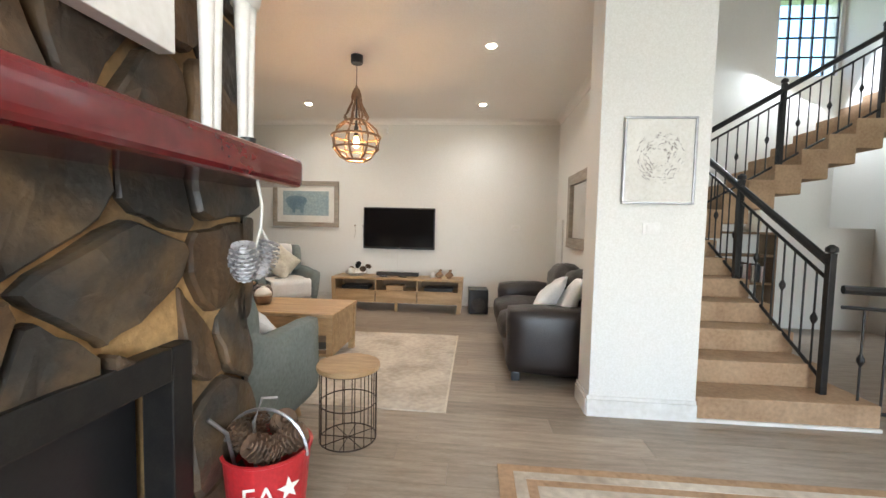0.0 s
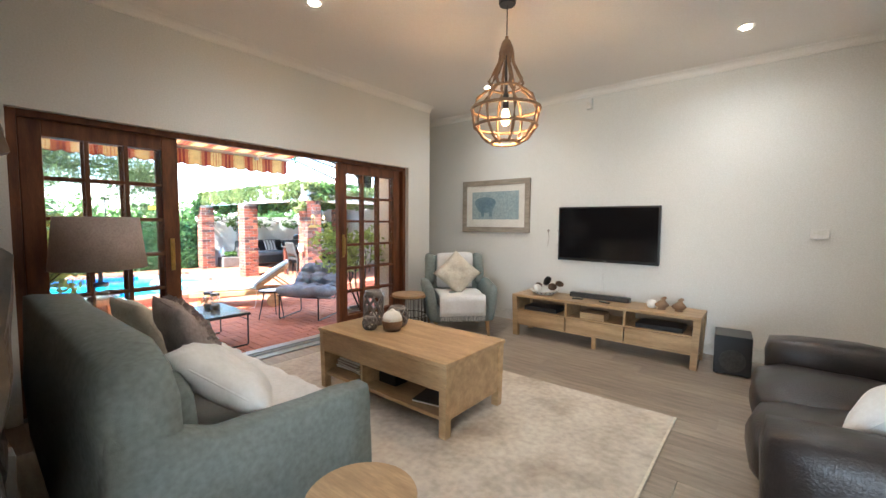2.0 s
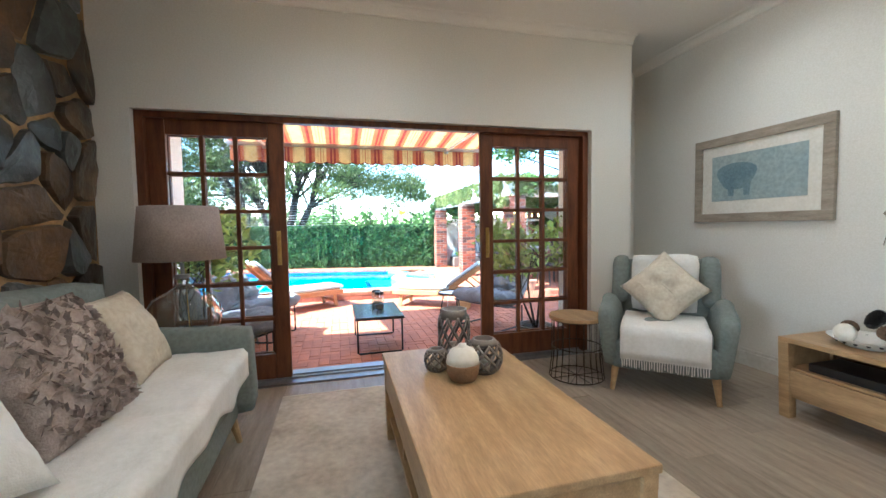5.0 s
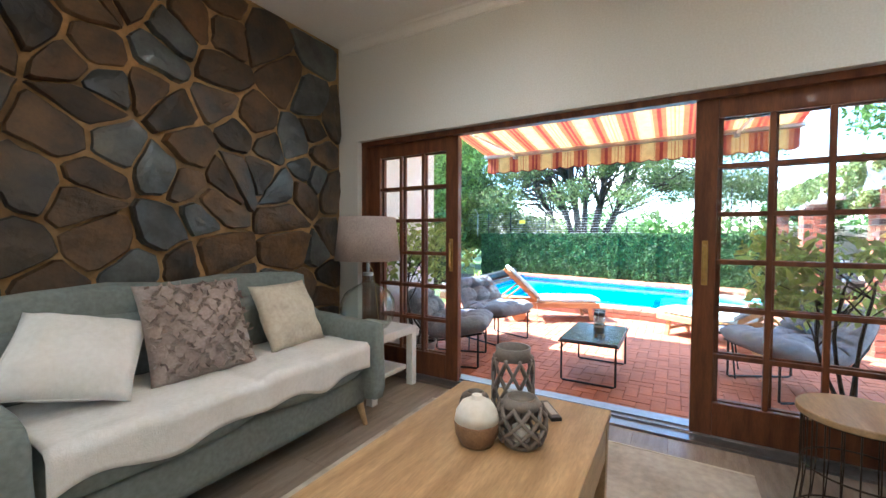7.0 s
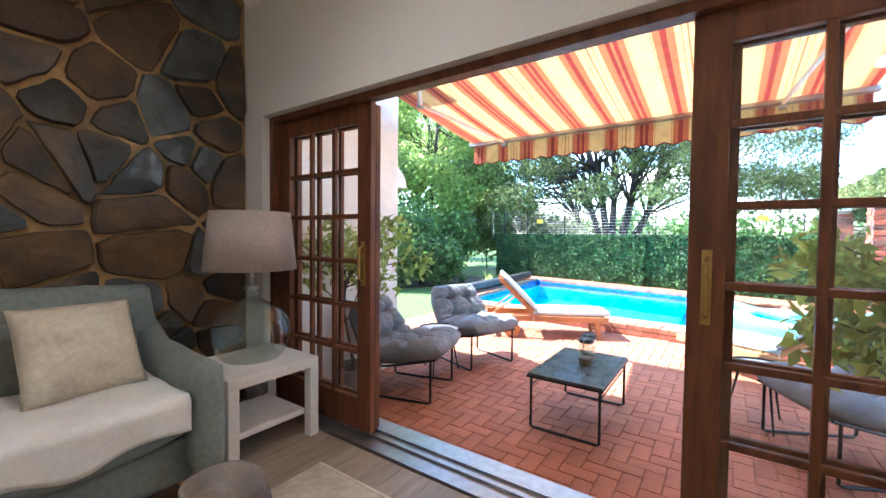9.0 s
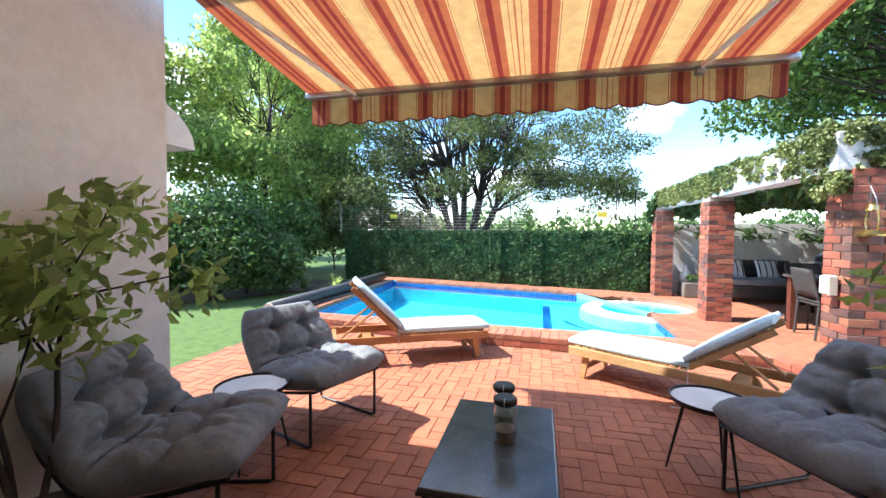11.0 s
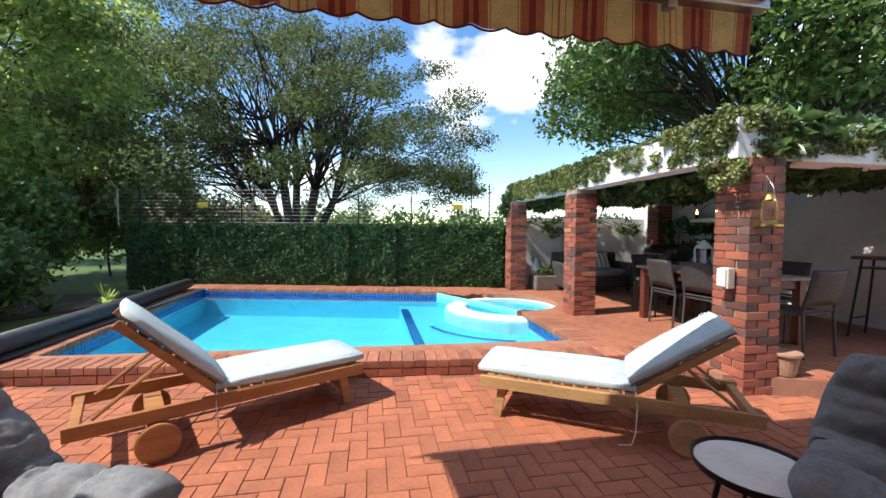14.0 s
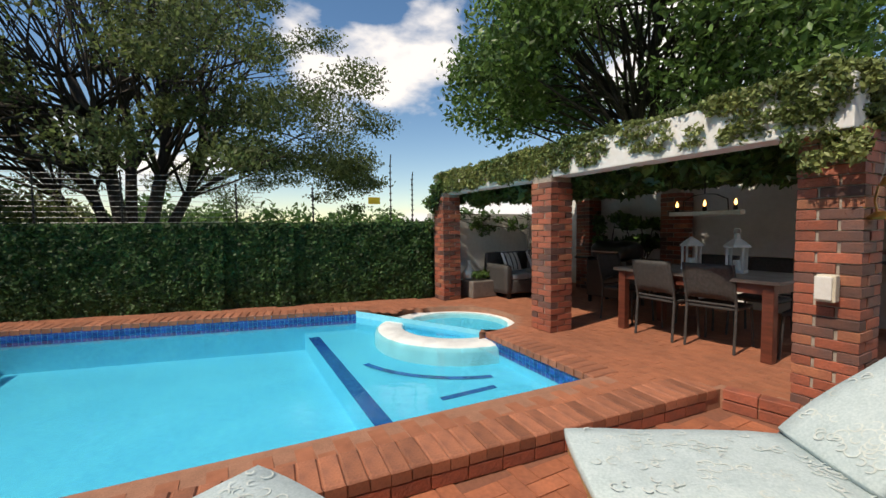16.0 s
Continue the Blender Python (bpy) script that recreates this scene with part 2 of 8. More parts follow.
M = dict(
    plaster=mat("plaster", (0.73, 0.715, 0.67), (0.70, 0.685, 0.64), 0.75, 0.7, fine=90, bump=0.06, bscale=60),
    plaster_out=mat("plaster_out", (0.80, 0.79, 0.76), (0.70, 0.69, 0.66), 0.8, 1.5, bump=0.25, bscale=40),
    ceiling=mat("ceiling_paint", (0.82, 0.79, 0.745), (0.80, 0.77, 0.725), 0.8, 0.6, fine=90),
    skirting=mat("skirting_paint", (0.78, 0.76, 0.71), None, 0.45, 3),
    oak_floor=mat("oak_floor", (0.35, 0.29, 0.225), (0.215, 0.17, 0.13), 0.38, 3.0, stretch=(1, 9, 1), bump=0.08, vary=0.16, contrast=(0.3, 0.7)),
    mahogany=mat("mahogany", (0.17, 0.060, 0.024), (0.085, 0.028, 0.012), 0.5, 3.0, stretch=(6, 6, 1), bump=0.06, coat=0.06, spec=0.35),
    stone=mat("stone", (0.105, 0.066, 0.033), (0.032, 0.029, 0.025), 0.45, 4.2, bump=0.8, bscale=22, vary=0.55, contrast=(0.36, 0.6)),
    stone_rust=mat("stone_rust", (0.125, 0.068, 0.028), (0.048, 0.033, 0.021), 0.6, 5.0, bump=0.8, bscale=26, vary=0.4),
    stone_blue=mat("stone_blue", (0.080, 0.090, 0.090), (0.032, 0.034, 0.033), 0.32, 5.0, bump=0.5, bscale=22, vary=0.5),
    mortar=mat("mortar", (0.46, 0.285, 0.12), (0.19, 0.12, 0.06), 0.85, 3.5, bump=0.6, bscale=40),
    paver=mat("paver", (0.40, 0.135, 0.065), (0.31, 0.108, 0.058), 0.78, 4, bump=0.3, bscale=120, vary=0.14),
    sand_joint=mat("sand_joint", (0.25, 0.10, 0.06), None, 0.95, 30),
    brick=mat("brick", (0.36, 0.10, 0.055), (0.17, 0.068, 0.05), 0.75, 9, bump=0.6, bscale=70, vary=0.25, contrast=(0.35, 0.8)),
    brick_dark=mat("brick_dark", (0.17, 0.075, 0.055), (0.11, 0.06, 0.052), 0.7, 9, bump=0.5, bscale=90, vary=0.35),
    brick_pale=mat("brick_pale", (0.38, 0.15, 0.08), (0.28, 0.10, 0.06), 0.75, 7, bump=0.5, bscale=90, vary=0.3),
    terrace_mortar=mat("terrace_mortar", (0.36, 0.175, 0.11), None, 0.9, 12),
    terrace_paver=mat("terrace_paver", (0.37, 0.135, 0.07), (0.29, 0.11, 0.06), 0.8, 1.2, bump=0.25, bscale=90, vary=0.07),
    brick_mortar=mat("brick_mortar", (0.42, 0.36, 0.30), (0.30, 0.26, 0.22), 0.9, 20, bump=0.4),
    coping=mat("coping", (0.37, 0.14, 0.075), (0.25, 0.10, 0.06), 0.72, 7, bump=0.35, bscale=90, vary=0.28),
    pool_blue=mat("pool_blue", (0.20, 0.66, 0.80), (0.17, 0.61, 0.77), 0.7, 2.0),
    pool_white=mat("pool_white", (0.80, 0.82, 0.80), None, 0.6, 5),
    pool_tile=mat("pool_tile", (0.02, 0.07, 0.28), (0.03, 0.12, 0.38), 0.15, 30, vary=0.35),
    grass=mat("grass", (0.085, 0.15, 0.03), (0.05, 0.10, 0.02), 0.9, 9, bump=0.6, bscale=150),
    soil=mat("soil", (0.055, 0.042, 0.03), None, 0.95, 12, bump=0.6),
    leaf=mat("leaf", (0.115, 0.205, 0.05), (0.075, 0.145, 0.036), 0.42, 3, vary=0.5, transl=0.4),
    leaf_light=mat("leaf_light", (0.38, 0.47, 0.15), (0.25, 0.36, 0.10), 0.45, 3, vary=0.45, transl=0.70),
    leaf_dark=mat("leaf_dark", (0.105, 0.19, 0.05), (0.062, 0.12, 0.034), 0.34, 3, vary=0.55, transl=0.38),
    leaf_acacia=mat("leaf_acacia", (0.14, 0.18, 0.062), (0.09, 0.125, 0.044), 0.5, 2, vary=0.45, transl=0.55),
    leaf_ivy=mat("leaf_ivy", (0.23, 0.265, 0.085), (0.115, 0.165, 0.05), 0.5, 2, vary=0.55, transl=0.3),
    leaf_broad=mat("leaf_broad", (0.15, 0.25, 0.065), (0.085, 0.155, 0.042), 0.36, 3, vary=0.55, transl=0.42),
    leaf_hedge=mat("leaf_hedge", (0.050, 0.105, 0.026), (0.022, 0.056, 0.015), 0.55, 6, vary=0.6, transl=0.12, spec=0.3),
    # leaf green darkened: the shade deep between the hedge leaves, as colour
    hedge_core_shade=mat("hedge_core_shade", (0.014, 0.032, 0.010), (0.008, 0.018, 0.006), 0.9, 8, bump=0.5),
    bark=mat("bark", (0.060, 0.047, 0.036), (0.030, 0.024, 0.019), 0.9, 6, stretch=(3, 3, 0.6), bump=0.9, bscale=18),
    oak=mat("light_oak", (0.47, 0.315, 0.165), (0.34, 0.215, 0.105), 0.42, 2.5, stretch=(1, 7, 7), bump=0.06),
    # dark oak of the hall shelf; also shade painted into light oak recesses
    oak_dark_and_shade=mat("dark_oak_and_inner_shade", (0.20, 0.125, 0.065), None, 0.6, 3),
    teak=mat("teak", (0.42, 0.20, 0.075), (0.30, 0.13, 0.05), 0.5, 3, stretch=(1, 6, 6), bump=0.08),
    teak_pale=mat("teak_pale", (0.48, 0.30, 0.14), (0.36, 0.21, 0.09), 0.5, 3, stretch=(1, 6, 6), bump=0.08),
    sage=mat("sage_fabric", (0.200, 0.230, 0.218), (0.182, 0.210, 0.200), 0.9, 5, bump=0.25, bscale=350),
    cream=mat("cream_cloth", (0.66, 0.60, 0.49), (0.56, 0.50, 0.40), 0.95, 5, bump=0.3, bscale=200),
    white_cloth=mat("white_cloth", (0.80, 0.785, 0.76), (0.73, 0.72, 0.69), 0.95, 6, bump=0.3, bscale=200),
    taupe=mat("taupe_cloth", (0.46, 0.39, 0.36), (0.35, 0.29, 0.265), 0.95, 8, bump=0.5, bscale=150),
    leather=mat("dark_leather", (0.024, 0.017, 0.015), (0.014, 0.010, 0.009), 0.36, 6, bump=0.25, bscale=120),
    grey_cushion=mat("grey_cushion", (0.215, 0.232, 0.25), (0.165, 0.18, 0.195), 0.92, 6, bump=0.35, bscale=250),
    loop_print=mat("loop_print", (0.62, 0.69, 0.67), None, 0.9, 10),
    mint=mat("mint_cushion", (0.49, 0.59, 0.61), (0.44, 0.54, 0.56), 0.9, 10, bump=0.2, bscale=250),
    black_metal=mat("black_metal", (0.015, 0.014, 0.014), (0.024, 0.022, 0.02), 0.42, 20, metal=0.4),
    wire=mat("wire_brown", (0.06, 0.045, 0.035), None, 0.4, 20, metal=0.6),
    steel=mat("steel", (0.42, 0.42, 0.43), (0.34, 0.34, 0.35), 0.35, 20, metal=0.9),
    brass=mat("brass", (0.62, 0.42, 0.14), (0.45, 0.30, 0.10), 0.3, 20, metal=1.0),
    white_paint=mat("white_paint", (0.78, 0.76, 0.72), (0.70, 0.68, 0.64), 0.4, 4),
    black=mat("black_plastic", (0.012, 0.012, 0.013), None, 0.35, 12),
    screen=mat("screen", (0.006, 0.006, 0.007), None, 0.12, 4),
    red_paint=mat("red_lacquer", (0.15, 0.012, 0.014), (0.10, 0.009, 0.011), 0.22, 3, coat=0.5),
    red_tin=mat("red_tin", (0.52, 0.025, 0.03), (0.40, 0.02, 0.025), 0.4, 6, bump=0.1),
    ceramic=mat("grey_ceramic", (0.20, 0.175, 0.155), (0.15, 0.13, 0.115), 0.4, 12, bump=0.1),
    stripe_cream=mat("awning_cream", (0.62, 0.39, 0.15), None, 0.85, 12, transl=0.34),
    stripe_red=mat("awning_red", (0.22, 0.03, 0.022), None, 0.85, 12, transl=0.34),
    stripe_rust=mat("awning_rust", (0.40, 0.115, 0.045), None, 0.85, 12, transl=0.34),
    rattan=mat("grey_rattan", (0.060, 0.056, 0.054), (0.035, 0.033, 0.032), 0.65, 40, bump=0.6, bscale=160),
    dark_wood=mat("dark_red_wood", (0.15, 0.042, 0.025), (0.09, 0.026, 0.016), 0.4, 4, stretch=(1, 6, 6)),
    weave=mat("rope_wood", (0.25, 0.15, 0.08), (0.16, 0.09, 0.05), 0.6, 14, bump=0.3),
    carpet=mat("stair_carpet", (0.42, 0.28, 0.17), (0.34, 0.215, 0.125), 0.98, 4, bump=0.5, bscale=300),
    rug=mat("pale_rug", (0.56, 0.51, 0.43), (0.36, 0.30, 0.235), 0.98, 2.6, bump=0.5, bscale=250, contrast=(0.42, 0.72)),
    mirror=mat("mirror_glass", (0.9, 0.9, 0.9), None, 0.02, 1, metal=1.0),
    cover_dark=mat("pool_cover", (0.03, 0.034, 0.04), (0.05, 0.055, 0.06), 0.5, 10, bump=0.2),
    slate=mat("slate_top", (0.06, 0.075, 0.085), (0.10, 0.115, 0.12), 0.16, 7, bump=0.05),
    silver=mat("silvered_cone", (0.62, 0.62, 0.64), (0.30, 0.28, 0.27), 0.4, 20, metal=0.3),
    cone=mat("pine_cone", (0.17, 0.10, 0.06), (0.08, 0.05, 0.03), 0.7, 14, vary=0.3),
    paper=mat("paper", (0.74, 0.72, 0.66), (0.68, 0.66, 0.60), 0.8, 5),
    grey_wood=mat("grey_wood_frame", (0.36, 0.31, 0.25), (0.26, 0.22, 0.175), 0.6, 5, stretch=(1, 1, 6)),
    orange_wood=mat("orange_wood", (0.45, 0.22, 0.07), (0.36, 0.17, 0.05), 0.45, 4),
    terracotta=mat("terracotta", (0.40, 0.24, 0.16), (0.30, 0.18, 0.12), 0.8, 8, bump=0.2),
    spa_pale=mat("spa_pale", (0.62, 0.80, 0.80), (0.56, 0.75, 0.76), 0.6, 3.0),
    jar_glass=glass("jar_glass", (0.86, 0.92, 0.90), gloss=(2.2, 0.85, 0.09)),
    pane=glass("pane"),
    bottle=glass("bottle_glass", (0.90, 0.96, 0.93), gloss=(2.2, 0.85, 0.09)),
    bottle_thin=glass("bottle_thin", (0.80, 0.92, 0.86)),
    bulb=glow("bulb", (1.0, 0.5, 0.16), 6.0),
    spot=glow("spot_lens", (1.0, 0.86, 0.66), 9.0),
)
M["shade"] = mat("lamp_shade_linen", (0.60, 0.50, 0.45), (0.52, 0.43, 0.38), 0.95, 10, bump=0.3, bscale=220, transl=0.35)


# ---- mesh helpers ----
def thing(name, x=0, y=0, z=0, rz=0, label="", category="", group="", kind=""):
    ob = new(name)
    ob.empty_display_size = 0.05
    ob.matrix_basis = pose(x, y, z, 0, 0, rz)
    return tagged(ob, label, category, group, kind)


def part(name, bm, material, parent=None, label="", smooth=False, kind=""):
    me = bpy.data.meshes.new(name)
    bm.normal_update()
    bm.to_mesh(me)
    bm.free()
    for m in material if isinstance(material, (list, tuple)) else [material]:
        me.materials.append(m)
    if smooth:
        me.shade_smooth()
    ob = new(name, me)
    if parent:
        ob.parent = parent
    return tagged(ob, label, kind=kind)


def box(x0, x1, y0, y1, z0, z1, bev=0.0, bm=None, m=None, seg=2):
    own = bmesh.new()
    bmesh.ops.create_cube(own, size=1.0)
    bmesh.ops.scale(own, vec=(abs(x1 - x0), abs(y1 - y0), abs(z1 - z0)), verts=own.verts)
    if bev:
        bmesh.ops.bevel(own, geom=own.edges[:], offset=bev, segments=seg, affect="EDGES", profile=0.6)
    bmesh.ops.translate(own, vec=((x0 + x1) / 2, (y0 + y1) / 2, (z0 + z1) / 2), verts=own.verts)
    if m is not None:
        bmesh.ops.transform(own, matrix=m, verts=own.verts)
    return join(bm, own)


def join(bm, own):
    if bm is None:
        return own
    tmp = bpy.data.meshes.new("tmp")
    own.to_mesh(tmp)
    own.free()
    bm.from_mesh(tmp)
    bpy.data.meshes.remove(tmp)
    return bm


def tube(points, r, bm=None, n=8, closed=False, r2=None):
    """A round bar along points; r2: the radius at its far end."""
    bm = bm or bmesh.new()
    pts = [Vector(p) for p in points]
    rings = []
    for i, p in enumerate(pts):
        a = pts[i - 1] if i or closed else p
        b = pts[(i + 1) % len(pts)] if i < len(pts) - 1 or closed else p
        d = (b - a).normalized()
        u = d.cross(Vector((0, 0, 1)) if abs(d.z) < 0.95 else Vector((1, 0, 0))).normalized()
        v = d.cross(u)
        rr = r if r2 is None else r + (r2 - r) * i / (len(pts) - 1)
        rings.append([bm.verts.new(p + (u * math.cos(k * math.tau / n) + v * math.sin(k * math.tau / n)) * rr) for k in range(n)])
    for i in range(len(rings) if closed else len(rings) - 1):
        a, b = rings[i], rings[(i + 1) % len(rings)]
        for k in range(n):
            bm.faces.new((a[k], a[(k + 1) % n], b[(k + 1) % n], b[k]))
    if not closed:
        bm.faces.new(rings[0][::-1])
        bm.faces.new(rings[-1])
    return bm


def lathe(profile, n=24, bm=None, at=(0, 0, 0)):
    """A turned body: (radius, height) from the foot up."""
    bm = bm or bmesh.new()
    rings = []
    for r, z in profile:
        rings.append([bm.verts.new((at[0] + r * math.cos(k * math.tau / n), at[1] + r * math.sin(k * math.tau / n), at[2] + z)) for k in range(n)])
    for a, b in zip(rings, rings[1:]):
        for k in range(n):
            bm.faces.new((a[k], a[(k + 1) % n], b[(k + 1) % n], b[k]))
    bm.faces.new(rings[0][::-1])
    bm.faces.new(rings[-1])
    return bm


def cushion(w, d, h, m=None, nx=14, pinch=0.75, bm=None, lumps=0.0, seed=0, edge=0.0):
    """A soft pillow: full in the middle, thin at the seam, corners drawn out. w along x, d along y, h high."""
    own = bmesh.new()
    bmesh.ops.create_grid(own, x_segments=nx, y_segments=nx, size=0.5)
    top = own.verts[:]
    rnd = random.Random(seed)
    off = Vector((rnd.random() * 9, rnd.random() * 9, rnd.random() * 9))
    dup = bmesh.ops.duplicate(own, geom=own.verts[:] + own.edges[:] + own.faces[:])
    low = [g for g in dup["geom"] if isinstance(g, bmesh.types.BMVert)]
    for vs, s in ((top, 1), (low, -1)):
        for v in vs:
            x, y = v.co.x * 2, v.co.y * 2
            f = max(0.0, (1 - abs(x) ** 2.6)) ** 0.5 * max(0.0, (1 - abs(y) ** 2.6)) ** 0.5
            pull = 1 - (1 - pinch) * 0.25 * ((1 - abs(y) ** 2) if abs(x) > 0.6 else 0)
            pull2 = 1 - (1 - pinch) * 0.25 * ((1 - abs(x) ** 2) if abs(y) > 0.6 else 0)
            z = s * (f * h / 2 + edge)
            if lumps:
                z += s * f * lumps * noise.noise(Vector((x * 2.2, y * 2.2, s)) + off)
            v.co = Vector((x * w / 2 * pull, y * d / 2 * pull2, z))
    bmesh.ops.reverse_faces(own, faces=[f for f in own.faces if all(v in set(low) for v in f.verts)]) if False else None
    bmesh.ops.remove_doubles(own, verts=own.verts, dist=0.002)
    bmesh.ops.recalc_face_normals(own, faces=own.faces)
    if m is not None:
        bmesh.ops.transform(own, matrix=m, verts=own.verts)
    return join(bm, own)


def prism(poly, z0, z1, bm=None):
    """A flat plate with the outline poly (x, y), from z0 to z1."""
    bm = bm or bmesh.new()
    lo = [bm.verts.new((x, y, z0)) for x, y in poly]
    hi = [bm.verts.new((x, y, z1)) for x, y in poly]
    bm.faces.new(lo[::-1])
    bm.faces.new(hi)
    for i in range(len(poly)):
        j = (i + 1) % len(poly)
        bm.faces.new((lo[i], lo[j], hi[j], hi[i]))
    bmesh.ops.recalc_face_normals(bm, faces=bm.faces)
    return bm


def mesh_object(name, verts, faces, material, parent=None, label="", kind="", smooth=False):
    me = bpy.data.meshes.new(name)
    me.from_pydata(verts, [], faces)
    me.update()
    me.materials.append(material)
    if smooth:
        me.shade_smooth()
    ob = new(name, me)
    if parent:
        ob.parent = parent
    return tagged(ob, label, kind=kind)


# ---- large structure: the house ----
CEIL = 2.97
PATIO, TERR = -0.20, -0.05


def slab(name, *dims, material="plaster", kind="structure", bev=0.0, label=""):
    return part(name, box(*dims, bev), M[material], None, label, kind=kind)


floor = thing("floor", label="grey-brown oak plank floor in wide boards", category="floor", kind="structure")
part("floor_base", box(-3.62, 5.2, -3.2, 7.2, -0.20, -0.012), M["sand_joint"], floor)
slab("wall_north", -4.5, 1.46, 7.12, 7.36, -0.2, CEIL + 0.1)
wall_d = thing("wall_west", label="white plastered wall with the wide door opening", category="wall", kind="structure")
DY0, DY1, DTOP = 2.38, 6.06, 2.09
part("wall_pier", box(-3.9, -3.6, 1.8, DY0, -0.2, CEIL + 0.1), M["plaster"], wall_d)
part("wall_pier", box(-3.9, -3.6, DY1, 6.49, -0.2, CEIL + 0.1), M["plaster"], wall_d)
part("wall_return", box(-4.5, -3.9, 6.25, 6.49, -0.2, CEIL + 0.1), M["plaster"], wall_d)
part("alcove_back", box(-4.5, -4.3, 6.49, 7.12, -0.2, CEIL + 0.1), M["plaster"], wall_d)
part("wall_lintel", box(-3.71, -3.6, DY0, DY1, DTOP, CEIL + 0.1), M["plaster"], wall_d)
part("wall_lintel", box(-3.9, -3.71, DY0, DY1, DTOP + 0.075, CEIL + 0.1), M["plaster"], wall_d)
slab("wall_east", 1.2, 1.455, 3.74, 7.12, 0, 5.4)
slab("wall_pillar", 0.745, 1.455, 3.45, 3.74, 0, CEIL + 0.02, bev=0.006)
slab("ceiling_alcove", -4.3, -3.6, 6.49, 7.12, CEIL, CEIL + 0.1, material="ceiling")
slab("floor_stairwell", 1.455, 5.2, 3.74, 7.12, -0.2, -0.001, material="oak_floor")
slab("floor_hall", 3.2, 5.2, -3.2, 3.74, -0.2, -0.001, material="oak_floor")
slab("floor_alcove", -4.3, -3.62, 6.49, 7.12, -0.2, -0.001, material="oak_floor")
slab("ceiling", -3.6, 1.2, 2.0, 7.12, CEIL, CEIL + 0.1, material="ceiling")
slab("ceiling_hall", -3.6, 5.2, -3.2, 2.0, CEIL, CEIL + 0.1, material="ceiling")
slab("ceiling_hall", 1.2, 5.2, 2.0, 3.74, CEIL, CEIL + 0.1, material="ceiling")
slab("ceiling_stairwell", 1.455, 5.2, 3.74, 7.2, 5.4, 5.5, material="ceiling")
slab("wall_bulkhead", 1.455, 5.2, 3.60, 3.74, CEIL + 0.1, 5.4)
slab("wall_stair_east", 5.2, 5.4, -3.2, 7.36, -0.2, 5.5)
# unseen wall; its window opening is assumed, to light the hall
wall_s = thing("wall_south", label="unseen white hall wall with an added window opening", category="wall", kind="structure")
part("wall_piece", box(-3.9, 0.2, -3.4, -3.2, -0.2, CEIL + 0.1), M["plaster"], wall_s)
part("wall_piece", box(3.0, 5.4, -3.4, -3.2, -0.2, CEIL + 0.1), M["plaster"], wall_s)
part("wall_piece", box(0.2, 3.0, -3.4, -3.2, -0.2, 0.6), M["plaster"], wall_s)
part("wall_piece", box(0.2, 3.0, -3.4, -3.2, 2.2, CEIL + 0.1), M["plaster"], wall_s)
slab("wall_hall_west", -3.9, -3.6, -3.2, 1.8, -0.2, CEIL + 0.1)
# stairwell end wall with its window
SWX0, SWX1, SWZ0, SWZ1 = 4.30, 5.15, 3.62, 4.75
wall_st = thing("wall_stair_north", label="white stairwell wall with a barred window", category="wall", kind="structure")
part("wall_piece", box(1.46, SWX0, 7.12, 7.36, -0.2, 5.4), M["plaster"], wall_st)
part("wall_piece", box(SWX1, 5.2, 7.12, 7.36, -0.2, 5.4), M["plaster"], wall_st)
part("wall_piece", box(SWX0, SWX1, 7.12, 7.36, -0.2, SWZ0), M["plaster"], wall_st)
part("wall_piece", box(SWX0, SWX1, 7.12, 7.36, SWZ1, 5.4), M["plaster"], wall_st)
win = thing("window_1", label="stairwell window with a grid of dark bars", category="window", kind="structure")
for i in range(6):
    x = SWX0 + (SWX1 - SWX0) * i / 5
    part("window_bar", box(x - 0.012, x + 0.012, 7.16, 7.19, SWZ0, SWZ1), M["black_metal"], win)
for i in range(5):
    z = SWZ0 + (SWZ1 - SWZ0) * i / 4
    part("window_bar", box(SWX0, SWX1, 7.165, 7.185, z - 0.012, z + 0.012), M["black_metal"], win)
pane_ob = part("pane", box(SWX0, SWX1, 7.22, 7.226, SWZ0, SWZ1), M["pane"], win)
pane_ob.visible_shadow = False

# coving between wall and ceiling
for nm, pts in (("cornice_north", [(-4.3, 7.12), (1.2, 7.12)]), ("cornice_west", [(-3.6, 2.2), (-3.6, 6.49)]), ("cornice_east", [(1.2, 3.74), (1.2, 7.12)])):
    (x0, y0), (x1, y1) = pts
    bm = bmesh.new()
    inx, iny = (0, -1) if nm == "cornice_north" else ((1, 0) if nm == "cornice_west" else (-1, 0))
    prof = [(0.0, 0.0), (0.0, -0.075), (0.012, -0.07)] + [(0.012 + 0.06 * (1 - math.cos(a)), -0.07 + 0.058 * math.sin(a)) for a in (0.4, 0.8, 1.2, 1.57)] + [(0.085, 0.0)]
    ends = [[bm.verts.new((x + inx * d, y + iny * d, CEIL + z)) for d, z in prof] for x, y in ((x0, y0), (x1, y1))]
    for i in range(len(prof)):
        j = (i + 1) % len(prof)
        bm.faces.new((ends[0][i], ends[0][j], ends[1][j], ends[1][i]))
    bmesh.ops.recalc_face_normals(bm, faces=bm.faces)
    part(nm, bm, M["ceiling"], kind="structure")

